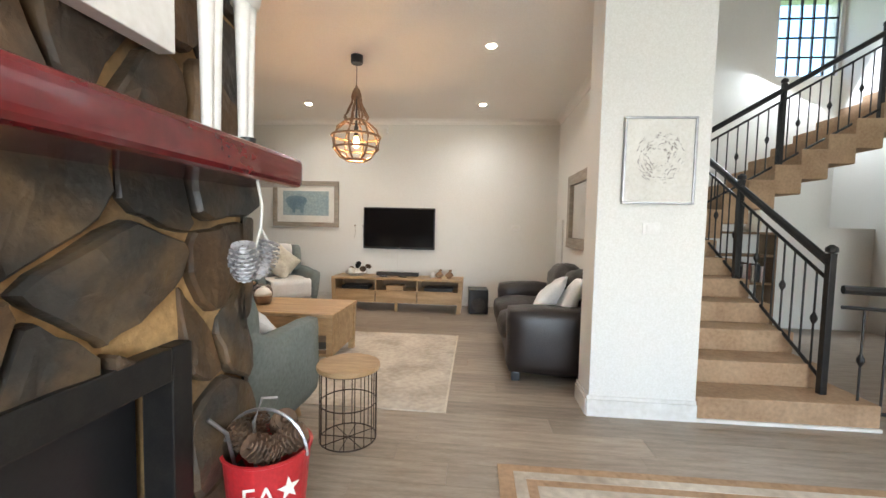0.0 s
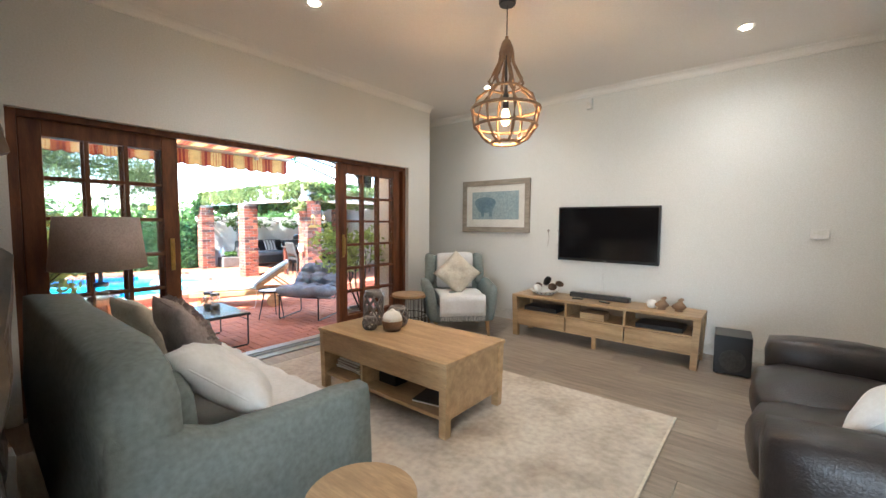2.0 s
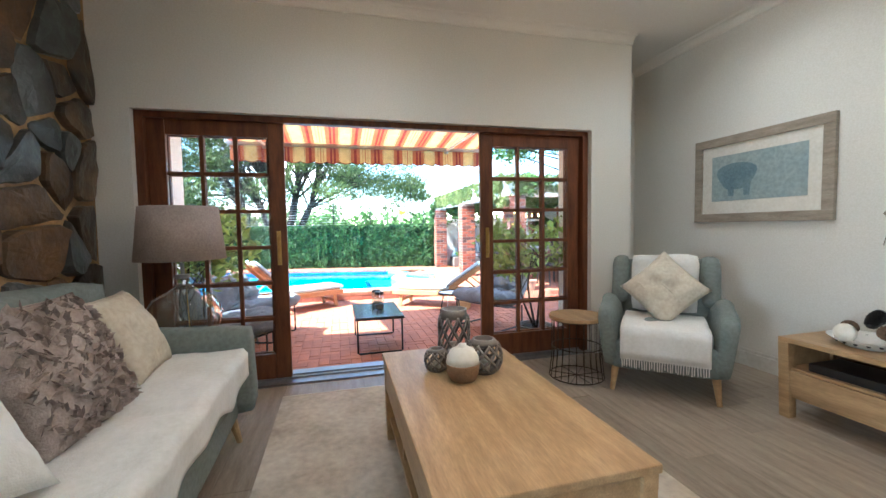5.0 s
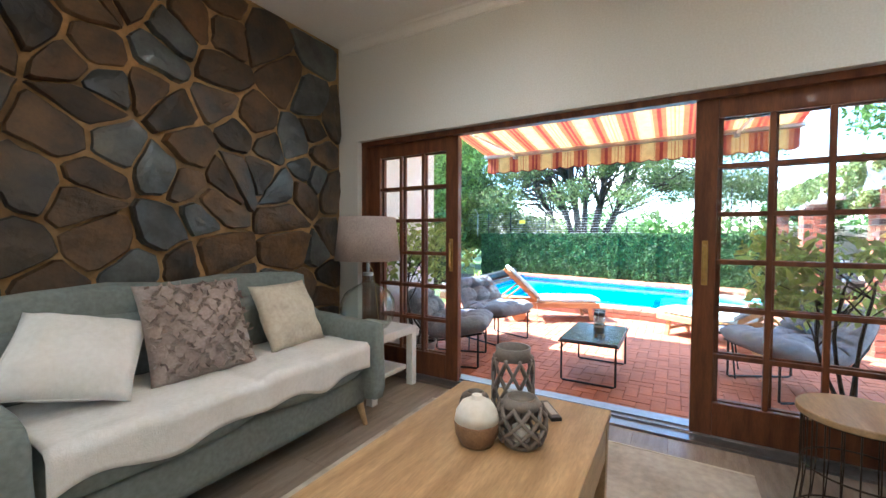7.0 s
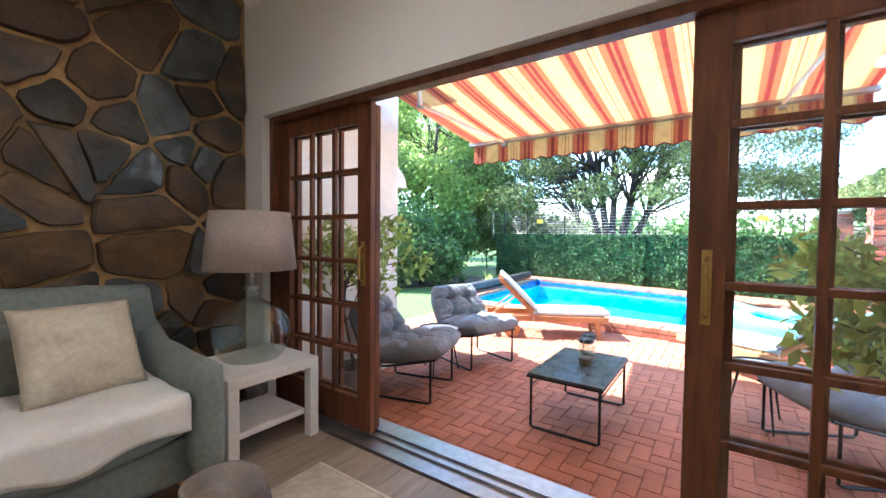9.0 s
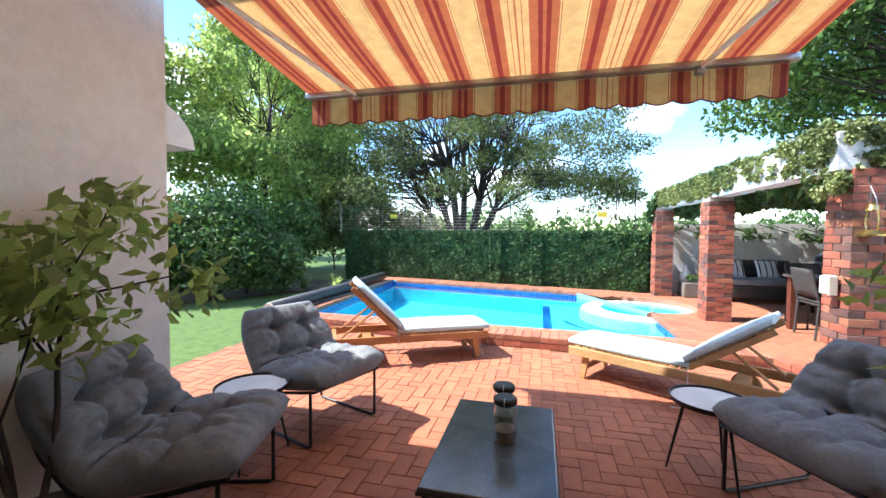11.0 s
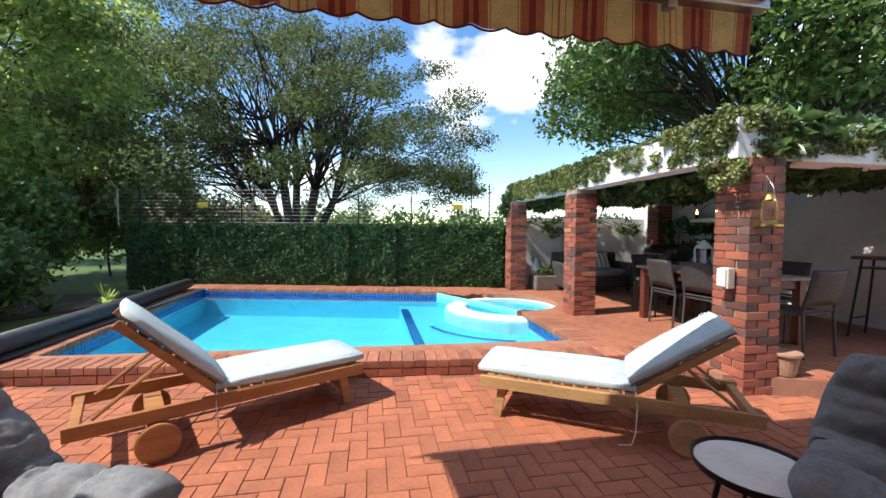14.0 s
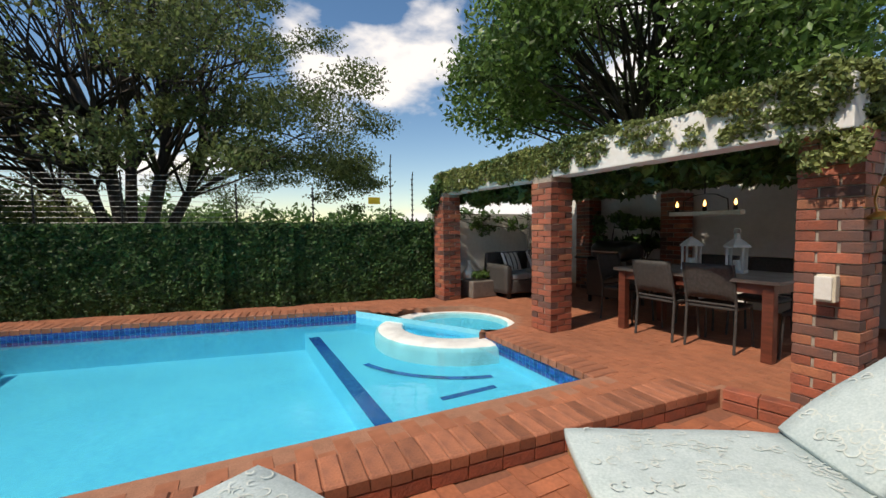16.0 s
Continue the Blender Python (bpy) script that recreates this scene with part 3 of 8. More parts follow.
# skirtings, with a small moulded top
def skirting(name, x0, x1, y0, y1, nx, ny):
    bm = box(x0, x1, y0, y1, 0, 0.115)
    box(x0 if nx == 0 else (x0 if nx > 0 else x1 - 0.010), x1 if nx == 0 else (x0 + 0.010 if nx > 0 else x1),
        y0 if ny == 0 else (y0 if ny > 0 else y1 - 0.010), y1 if ny == 0 else (y0 + 0.010 if ny > 0 else y1), 0.115, 0.14, 0.003, bm)
    return part(name, bm, M["skirting"], kind="structure")


skirting("baseboard", -4.28, 1.18, 7.098, 7.118, 0, -1)
skirting("baseboard", 1.178, 1.198, 3.76, 7.09, -1, 0)
skirting("baseboard", 0.73, 1.455, 3.428, 3.448, 0, -1)
skirting("baseboard", 0.723, 0.743, 3.45, 3.74, -1, 0)
skirting("baseboard", -3.598, -3.578, 6.10, 6.48, 1, 0)
skirting("baseboard", -3.598, -3.578, 2.3, 2.36, 1, 0)


# ---- stone chimney breast ----
def clip_cell(poly, px, py, nx, ny):
    out = []
    for i in range(len(poly)):
        a, b = poly[i], poly[(i + 1) % len(poly)]
        da, db = (a[0] - px) * nx + (a[1] - py) * ny, (b[0] - px) * nx + (b[1] - py) * ny
        if da <= 0:
            out.append(a)
        if da * db < 0:
            f = da / (da - db)
            out.append((a[0] + (b[0] - a[0]) * f, a[1] + (b[1] - a[1]) * f))
    return out


def cells(u0, u1, v0, v1, du, dv, seed):
    """Irregular stone outlines that fill a rectangle."""
    rnd = random.Random(seed)
    nu, nv = max(1, round((u1 - u0) / du)), max(1, round((v1 - v0) / dv))
    seeds = []
    for j in range(nv):
        for i in range(nu):
            if rnd.random() < 0.22:
                continue
            seeds.append((u0 + (u1 - u0) * (i + 0.5 + (0.5 if j % 2 else 0) * 0.6 + rnd.uniform(-0.48, 0.48)) / nu,
                          v0 + (v1 - v0) * (j + 0.5 + rnd.uniform(-0.46, 0.46)) / nv))
    for s in seeds:
        poly = [(u0, v0), (u1, v0), (u1, v1), (u0, v1)]
        for o in seeds:
            if o is not s and poly and abs(o[0] - s[0]) < 1.6 and abs(o[1] - s[1]) < 1.4:
                poly = clip_cell(poly, (s[0] + o[0]) / 2, (s[1] + o[1]) / 2, o[0] - s[0], o[1] - s[1])
        if len(poly) >= 3:
            yield s, poly


def rough_edge(poly, gap, rnd):
    """The cell shrunk by the joint, its corners clipped and its edges broken up."""
    cx, cy = sum(p[0] for p in poly) / len(poly), sum(p[1] for p in poly) / len(poly)
    size = sum(math.hypot(x - cx, y - cy) for x, y in poly) / len(poly)
    f = max(0.3, 1 - gap / max(size, 0.02))
    pts = [(cx + (x - cx) * f, cy + (y - cy) * f) for x, y in poly]
    cut = []
    for i in range(len(pts)):
        p, q = pts[i], pts[(i + 1) % len(pts)]
        c = rnd.uniform(0.08, 0.2)
        cut += [(p[0] + (q[0] - p[0]) * c, p[1] + (q[1] - p[1]) * c), (q[0] + (p[0] - q[0]) * c, q[1] + (p[1] - q[1]) * c)]
    out = []
    for i in range(len(cut)):
        p, q = cut[i], cut[(i + 1) % len(cut)]
        n = max(1, min(4, int(math.hypot(q[0] - p[0], q[1] - p[1]) / 0.05)))
        for k in range(n):
            w = 0.007 if n > 1 else 0.004
            out.append((p[0] + (q[0] - p[0]) * k / n + rnd.uniform(-w, w), p[1] + (q[1] - p[1]) * k / n + rnd.uniform(-w, w)))
    return (cx, cy), out


def stone_mesh(poly, gap, depth, rnd, to3d):
    (cx, cy), out = rough_edge(poly, gap, rnd)
    tilt = (rnd.uniform(-0.16, 0.16), rnd.uniform(-0.18, 0.12))
    ridge, lean = rnd.uniform(0, math.tau), rnd.uniform(-0.16, 0.16)
    verts, faces, n = [], [], len(out)
    for f, d in ((1.0, -0.02), (0.985, depth * 0.55), (0.93, depth * 0.92), (0.62, depth * 1.0), (0.30, depth * 1.03)):
        for x, y in out:
            dx, dy = (x - cx) * f, (y - cy) * f
            h = d
            if d > 0:
                h += dx * tilt[0] + dy * tilt[1] + lean * max(0.0, dx * math.cos(ridge) + dy * math.sin(ridge))
                h += 0.016 * noise.noise(Vector(((cx + dx) * 9, (cy + dy) * 9, 1.7)))
                h = max(h, 0.004)
            verts.append(to3d(cx + dx, cy + dy, h))
    verts.append(to3d(cx, cy, depth * 1.03))
    for k in range(4):
        for i in range(n):
            j = (i + 1) % n
            faces.append((k * n + i, k * n + j, (k + 1) * n + j, (k + 1) * n + i))
    for i in range(n):
        faces.append((4 * n + i, 4 * n + (i + 1) % n, 5 * n))
    return verts, faces


CHX, CHY = -0.98, 2.15      # mortar faces of the breast
chim = thing("stone_chimney", label="rough fieldstone chimney breast with ochre mortar", category="chimney", kind="structure")
FB0, FB1, FBZ = 0.75, 1.80, 0.90     # the firebox opening
part("mortar_bed", box(-3.6, CHX, 1.80, CHY, 0, CEIL), M["mortar"], chim)
part("mortar_bed", box(-1.75, CHX, -1.2, FB0, 0, CEIL), M["mortar"], chim)
part("mortar_bed", box(-1.75, CHX, FB0, FB1, FBZ, CEIL), M["mortar"], chim)
part("mortar_bed", box(-1.85, -1.75, -1.2, 1.80, 0, CEIL), M["mortar"], chim)
rs = random.Random(11)
for (u0, u1, v0, v1, du, dv, seed, to3d, hole) in (
        (-3.59, CHX + 0.03, 0.0, CEIL - 0.01, 0.31, 0.185, 21, lambda u, v, h: (u, CHY + h, v), None),
        (-1.2, CHY + 0.03, 0.0, CEIL - 0.01, 0.29, 0.21, 8, lambda u, v, h: (CHX + h, -u + (CHY + 0.03 - 1.2), v), (FB0, FB1, FBZ))):
    for s, poly in cells(u0, u1, v0, v1, du, dv, seed):
        if hole:
            ys = [(CHY + 0.03 - 1.2) - p[0] for p in poly]
            if min(p[1] for p in poly) < hole[2] and max(ys) > hole[0] and min(ys) < hole[1]:
                if (CHY + 0.03 - 1.2) - s[0] > hole[1] - 0.05:
                    lim = (CHY + 0.03 - 1.2) - hole[1]
                    poly = clip_cell(poly, lim, 0, 1, 0)
                else:
                    poly = clip_cell(poly, 0, hole[2], 0, -1)
                if len(poly) < 3:
                    continue
        verts, faces = stone_mesh(poly, rs.uniform(0.009, 0.02), rs.uniform(0.022, 0.055), rs, to3d)
        mm = rs.choices(("stone", "stone_rust", "stone_blue"), (4, 4, 0.1) if hole else (5, 4.0, 1.9))[0]
        mesh_object("stone", verts, faces, M[mm], chim)
part("firebox_lining", box(-1.74, -1.70, FB0, FB1, 0, FBZ), M["black"], chim)
bm = box(CHX - 0.05, CHX + 0.05, FB1 - 0.07, FB1 + 0.01, 0.0, FBZ + 0.02, 0.006)
box(CHX - 0.05, CHX + 0.05, FB0 - 0.01, FB0 + 0.07, 0.0, FBZ + 0.02, 0.006, bm)
box(CHX - 0.05, CHX + 0.05, FB0 + 0.07, FB1 - 0.07, FBZ - 0.08, FBZ + 0.02, 0.006, bm)
part("firebox_frame", bm, M["black_metal"], chim, "black steel fireplace surround")
part("firebox_door", box(CHX - 0.10, CHX - 0.08, FB0 + 0.05, FB1 - 0.06, 0.0, FBZ - 0.06), M["black"], chim)
mantel = thing("mantelpiece", label="dark red lacquered thick wooden mantelpiece", category="mantelpiece")
bm = box(CHX - 0.05, -0.70, -1.0, 2.10, 1.415, 1.52, 0.03, seg=4)
part("shelf", bm, M["red_paint"], mantel, smooth=False)

# ---- the double sliding doors ----
def rail_frame(bm, x0, x1, y0, y1, z0, z1, w, wb, bev=0.006):
    box(x0, x1, y0, y0 + w, z0, z1, bev, bm)
    box(x0, x1, y1 - w, y1, z0, z1, bev, bm)
    box(x0 + 0.002, x1 - 0.002, y0 + w, y1 - w, z1 - w, z1, bev, bm)
    box(x0 + 0.002, x1 - 0.002, y0 + w, y1 - w, z0, z0 + wb, bev, bm)


def french_leaf(name, x0, y0, y1, label, handle=None):
    """A glazed leaf of three by six panes."""
    ob = thing(name, label=label, category="door", kind="structure")
    z0, z1, w, wb, t = 0.03, 2.05, 0.115, 0.20, 0.042
    bm = bmesh.new()
    rail_frame(bm, x0, x0 + t, y0, y1, z0, z1, w, wb)
    part("leaf_frame", bm, M["mahogany"], ob)
    gy0, gy1, gz0, gz1 = y0 + w, y1 - w, z0 + wb, z1 - w
    for i in (1, 2):
        y = gy0 + (gy1 - gy0) * i / 3
        part("glazing_bar", box(x0 + 0.006, x0 + t - 0.006, y - 0.014, y + 0.014, gz0, gz1, 0.005), M["mahogany"], ob)
    for k in range(1, 6):
        z = gz0 + (gz1 - gz0) * k / 6
        part("glazing_bar", box(x0 + 0.008, x0 + t - 0.008, gy0, gy1, z - 0.014, z + 0.014, 0.005), M["mahogany"], ob)
    p = part("pane", box(x0 + t / 2 - 0.001, x0 + t / 2 + 0.001, gy0, gy1, gz0, gz1), M["pane"], ob)
    p.visible_shadow = False
    if handle:
        bm = tube([(x0 + t + 0.01, handle, 0.97), (x0 + t + 0.035, handle, 0.98), (x0 + t + 0.035, handle, 1.17), (x0 + t + 0.01, handle, 1.18)], 0.008)
        box(x0 + t, x0 + t + 0.008, handle - 0.016, handle + 0.016, 0.94, 1.21, 0.003, bm)
        part("handle", bm, M["brass"], ob, "brass pull handle")
    return ob


frame_ob = thing("door_frame", label="reddish-brown hardwood frame of the sliding doors", category="door frame", kind="structure")
part("jamb", box(-3.86, -3.655, DY0, DY0 + 0.055, 0, DTOP, 0.004), M["mahogany"], frame_ob)
part("jamb", box(-3.86, -3.655, DY1 - 0.055, DY1, 0, DTOP, 0.004), M["mahogany"], frame_ob)
part("head", box(-3.73, -3.655, DY0 + 0.055, DY1 - 0.055, DTOP - 0.045, DTOP, 0.004), M["mahogany"], frame_ob)
french_leaf("door_1", -3.742, 2.44, 3.37, "open mahogany sliding door with eighteen glass panes", 3.31)
french_leaf("door_2", -3.742, 5.0, 5.99, "open mahogany sliding door with eighteen glass panes", 5.06)
french_leaf("door_3", -3.81, 2.437, 3.345, "fixed mahogany door panel with eighteen glass panes")
french_leaf("door_4", -3.81, 5.03, 6.003, "fixed mahogany door panel with eighteen glass panes")
track = thing("door_track", label="grey aluminium double sliding door track", category="track", kind="structure")
part("sill", box(-3.93, -3.61, DY0, DY1, -0.01, 0.012), M["steel"], track)
part("rail", box(-3.73, -3.715, DY0 + 0.05, DY1 - 0.05, 0.012, 0.026), M["steel"], track)
part("rail", box(-3.80, -3.785, DY0 + 0.05, DY1 - 0.05, 0.012, 0.026), M["steel"], track)

# ---- staircase in the hall ----
stair = thing("staircase", label="tan carpeted staircase with black iron balustrade", category="staircase", kind="structure")
RISE, GO = 0.172, 0.272
for k in range(8):
    y = 3.45 + GO * k
    bm = box(1.457, 2.46 if k else 2.62, y, 5.63 if k < 7 else 6.4, RISE * k, RISE * (k + 1), 0.012)
    part("step", bm, M["carpet"], stair)
for k in range(11):
    x = 2.46 + 0.27 * k
    if x > 5.0:
        break
    part("step", box(x, min(x + 0.29, 5.2), 5.5, 6.4, RISE * (k + 8) - 0.16, RISE * (k + 9), 0.012), M["carpet"], stair)
part("nosing", box(1.457, 2.62, 3.432, 3.449, 0.0, 0.022), M["skirting"], stair)
slab("wall_stair_side", 2.46, 5.2, 6.42, 6.55, 0, RISE * 8)
rail_ob = thing("balustrade", label="black wrought-iron stair balustrade with knuckled bars", category="railing", kind="structure")


def balustrade(a, b, posts):
    a, b = Vector(a), Vector(b)
    n = max(2, int((b - a).length / 0.12))
    part("handrail", tube([a + Vector((0, 0, 0.92)), b + Vector((0, 0, 0.92))], 0.03), M["black_metal"], rail_ob)
    part("rail", tube([a + Vector((0, 0, 0.80)), b + Vector((0, 0, 0.80))], 0.013), M["black_metal"], rail_ob)
    part("rail", tube([a + Vector((0, 0, 0.10)), b + Vector((0, 0, 0.10))], 0.013), M["black_metal"], rail_ob)
    for i in range(1, n):
        p = a.lerp(b, i / n)
        bm = tube([p + Vector((0, 0, 0.10)), p + Vector((0, 0, 0.80))], 0.007, n=6)
        if i % 3 == 1:
            lathe([(0.004, 0.40), (0.022, 0.44), (0.022, 0.46), (0.004, 0.50)], 8, bm, p)
        part("baluster", bm, M["black_metal"], rail_ob)
    for f in posts:
        p = a.lerp(b, f)
        bm = box(p.x - 0.022, p.x + 0.022, p.y - 0.022, p.y + 0.022, p.z - 0.03, p.z + 0.99, 0.004)
        lathe([(0.01, 0.99), (0.036, 1.0), (0.036, 1.03), (0.01, 1.05)], 10, bm, p)
        part("newel_post", bm, M["black_metal"], rail_ob)


balustrade((2.38, 3.62, 0.17), (2.38, 5.62, 1.40), (0, 0.5, 1))
balustrade((2.46, 5.56, 1.45), (5.0, 5.56, 2.98), (0.35, 0.75))
balustrade((2.42, 3.56, 0.0), (3.7, 3.20, 0.0), (0.35, 1))
cup = thing("cupboard", label="tall orange-stained wooden cupboard in the hall", category="cupboard")
part("body", box(4.55, 5.18, 4.95, 5.45, 0, 2.05, 0.006), M["orange_wood"], cup)
part("door", box(4.54, 4.55, 4.98, 5.42, 0.05, 2.0, 0.003), M["orange_wood"], cup)
bk = thing("bookcase", label="dark open shelf with books and small boxes under the stairs", category="bookcase")
part("shelf_board", box(2.75, 3.75, 6.10, 6.40, 0.62, 0.65), M["oak_dark_and_shade"], bk)
part("shelf_board", box(2.75, 3.75, 6.10, 6.40, 0.98, 1.01), M["oak_dark_and_shade"], bk)
part("side_panel", box(2.72, 2.75, 6.10, 6.40, 0, 1.30), M["oak_dark_and_shade"], bk)
part("side_panel", box(3.75, 3.78, 6.10, 6.40, 0, 1.30), M["oak_dark_and_shade"], bk)
part("shelf_board", box(2.75, 3.75, 6.10, 6.40, 1.27, 1.30), M["oak_dark_and_shade"], bk)


# ---- large structure: the garden ----
ground = thing("ground", label="earth and lawn around the house", category="ground", kind="structure")
part("earth", prism([(-400, -400), (400, -400), (400, 400), (-400, 400)], -1.6, -1.5), M["grass"], ground)
part("lawn", prism([(-9.05, -14), (-3.9, -14), (-3.9, 0.62), (-9.05, 0.62)], -1.5, PATIO - 0.01), M["grass"], ground)
part("lawn", prism([(-40, -14), (-9.05, -14), (-9.05, 0.1), (-40, 0.1)], -1.5, PATIO - 0.015), M["grass"], ground)
part("field", prism([(-60, 0.1), (-15.2, 0.1), (-13.6, 20), (-60, 20)], -1.5, -0.3), M["grass"], ground)
part("flower_bed", prism([(-14.2, -3.2), (-9.2, -5.2), (-6.0, -5.2), (-6.0, -3.8), (-9.8, -2.6), (-13.9, 0.0), (-14.3, 0.0)], PATIO - 0.3, PATIO + 0.02), M["soil"], ground)
patio = thing("patio", label="red clay brick paving laid in herringbone", category="paving", kind="structure")
part("patio_bed", prism([(-8.75, 0.62), (-3.9, 0.62), (-3.9, 12), (-8.75, 12)], -1.5, PATIO - 0.007), M["sand_joint"], patio)
terrace = thing("terrace", label="raised red brick terrace round the pool", category="paving", kind="structure")
POOL = [(-9.12, 0.70), (-8.83, 6.16), (-10.66, 6.22), (-12.66, 5.20), (-13.80, 0.42)]
SPA, SPR = (-11.38, 6.26), 0.84
# near side, left side, far side and the pergola floor
part("terrace_bed", prism([(-8.74, 0.55), (-8.20, 6.80), (-8.83, 6.80), (-9.12, 0.70), (-9.14, 0.52)], -1.5, TERR - 0.007), M["terrace_mortar"], terrace)
part("terrace_bed", prism([(-9.14, 0.52), (-9.12, 0.70), (-13.80, 0.42), (-15.0, -0.2), (-8.74, 0.2), (-8.74, 0.52)], -1.5, TERR - 0.007), M["terrace_mortar"], terrace)
part("terrace_bed", prism([(-13.80, 0.42), (-12.66, 5.20), (-12.45, 5.85), (-12.45, 7.0), (-13.4, 7.0), (-15.0, -0.2)], -1.5, TERR - 0.007), M["terrace_mortar"], terrace)
arc = [(SPA[0] + SPR * math.cos(a), SPA[1] + SPR * math.sin(a)) for a in [radians(d) for d in range(170, -14, -12)]]
part("terrace_bed", prism([(-10.66, 6.22), (-8.83, 6.16), (-8.83, 6.80), (-8.20, 6.80), (-7.62, 6.90), (-7.20, 8.05), (-7.0, 12.0), (-13.6, 12.0), (-13.4, 7.0), (-12.45, 7.0), (-12.45, 5.85)] + arc, -1.5, TERR - 0.007), M["terrace_mortar"], terrace)

pool = thing("swimming_pool", label="pale blue swimming pool with a round spa", category="pool", kind="structure")
WATER = -0.165
part("pool_floor", prism([(-9.0, 0.3), (-8.7, 4.45), (-13.0, 4.45), (-14.0, 0.3)], -1.50, -0.62), M["pool_blue"], pool)
part("shallow_floor", prism([(-8.7, 4.45), (-8.7, 6.3), (-12.6, 6.3), (-12.9, 4.45)], -1.50, -0.36), M["pool_blue"], pool)
part("step_edge", box(-12.5, -8.82, 4.45, 4.60, -0.365, -0.355), M["pool_tile"], pool)


def wall_strip(poly, z0, z1, material, name, closed=True, off=0.0):
    bm = bmesh.new()
    n = len(poly)
    for i in range(n if closed else n - 1):
        a, b = poly[i], poly[(i + 1) % n]
        d = Vector((b[0] - a[0], b[1] - a[1])).normalized()
        nn = Vector((-d.y, d.x))
        if (Vector((-11, 3)) - Vector(a)).dot(nn) < 0:
            nn = -nn
        q = [(a[0] + nn.x * off, a[1] + nn.y * off), (b[0] + nn.x * off, b[1] + nn.y * off)]
        o = [(a[0] + nn.x * (off - 0.02), a[1] + nn.y * (off - 0.02)), (b[0] + nn.x * (off - 0.02), b[1] + nn.y * (off - 0.02))]
        vs = [bm.verts.new((x, y, z)) for z in (z0, z1) for x, y in (q[0], q[1], o[1], o[0])]
        for f in ((0, 1, 5, 4), (1, 2, 6, 5), (2, 3, 7, 6), (3, 0, 4, 7), (4, 5, 6, 7), (3, 2, 1, 0)):
            bm.faces.new([vs[k] for k in f])
    bmesh.ops.recalc_face_normals(bm, faces=bm.faces)
    return part(name, bm, M[material], pool)


wall_strip(POOL, -1.5, TERR - 0.02, "pool_blue", "pool_wall", off=0.012)
# waterline tiles
for i in range(5):
    a, b = Vector(POOL[i]), Vector(POOL[(i + 1) % 5])
    if i == 2:
        continue
    d = (b - a).normalized()
    nn = Vector((-d.y, d.x))
    if (Vector((-11, 3)) - a).dot(nn) < 0:
        nn = -nn
    verts, faces = [], []
    for k in range(int((b - a).length / 0.062)):
        for r in range(3):
            p0, p1 = a + d * (k * 0.062 + 0.003) + nn * 0.018, a + d * (k * 0.062 + 0.059) + nn * 0.018
            z0, z1 = TERR - 0.032 - r * 0.06 - 0.056, TERR - 0.032 - r * 0.06
            n0 = len(verts)
            verts += [(p0.x, p0.y, z0), (p1.x, p1.y, z0), (p1.x, p1.y, z1), (p0.x, p0.y, z1)]
            faces.append((n0, n0 + 1, n0 + 2, n0 + 3))
    mesh_object("waterline_tiles", verts, faces, M["pool_tile"], pool, kind="stuff")
# spa: white rim, pale basin
bm = bmesh.new()
N = 40
prof = [(SPR - 0.12, -0.6), (SPR - 0.10, -0.16), (SPR - 0.07, -0.135), (SPR + 0.14, -0.14), (SPR + 0.22, -0.155), (SPR + 0.27, -0.18), (SPR + 0.285, -0.22), (SPR + 0.285, -0.37)]
rings = [[bm.verts.new((SPA[0] + r * math.cos(k * math.tau / N), SPA[1] + r * math.sin(k * math.tau / N), z)) for k in range(N)] for r, z in prof]
for i in range(len(rings) - 1):
    for k in range(N):
        bm.faces.new((rings[i][k], rings[i][(k + 1) % N], rings[i + 1][(k + 1) % N], rings[i + 1][k]))
part("spa_rim", bm, M["pool_white"], pool, "white rounded spa rim", smooth=True)
part("spa_floor", lathe([(SPR, -0.74), (SPR, -0.55)], 32, at=(SPA[0], SPA[1], 0)), M["spa_pale"], pool)
part("spa_column", lathe([(SPR + 0.22, -1.4), (SPR + 0.22, -0.22)], 40, at=(SPA[0], SPA[1], 0)), M["pool_blue"], pool)
part("step_edge", box(-9.75, -9.68, 5.15, 5.75, -0.365, -0.355), M["pool_tile"], pool)
bm = bmesh.new()
for i in range(10):
    a0, a1 = radians(-75 + i * 6), radians(-75 + i * 6 + 6.1)
    q = [(SPA[0] + r * math.cos(a), SPA[1] + r * math.sin(a), -0.354) for r, a in ((1.52, a0), (1.52, a1), (1.44, a1), (1.44, a0))]
    bm.faces.new([bm.verts.new(v) for v in q])
part("step_edge", bm, M["pool_tile"], pool)

water_m = bpy.data.materials.new("water")
water_m.use_nodes = True
n, l = water_m.node_tree.nodes, water_m.node_tree.links
tr, gl, mx, fr, bp, nz = (n.new("ShaderNode" + k) for k in ("BsdfTransparent", "BsdfGlossy", "MixShader", "Fresnel", "Bump", "TexNoise"))
tr.inputs["Color"].default_value = (0.55, 0.90, 0.97, 1)
gl.inputs["Roughness"].default_value = 0.03
fr.inputs["IOR"].default_value = 1.33
nz.inputs["Scale"].default_value, nz.inputs["Detail"].default_value = 3.0, 3
bp.inputs["Strength"].default_value, bp.inputs["Distance"].default_value = 0.25, 0.02
tcw = n.new("ShaderNodeTexCoord")
l.new(tcw.outputs["Object"], nz.inputs["Vector"])
l.new(nz.outputs["Fac"], bp.inputs["Height"])
l.new(bp.outputs["Normal"], gl.inputs["Normal"])
l.new(bp.outputs["Normal"], fr.inputs["Normal"])
l.new(fr.outputs[0], mx.inputs["Fac"])
l.new(tr.outputs[0], mx.inputs[1])
l.new(gl.outputs[0], mx.inputs[2])
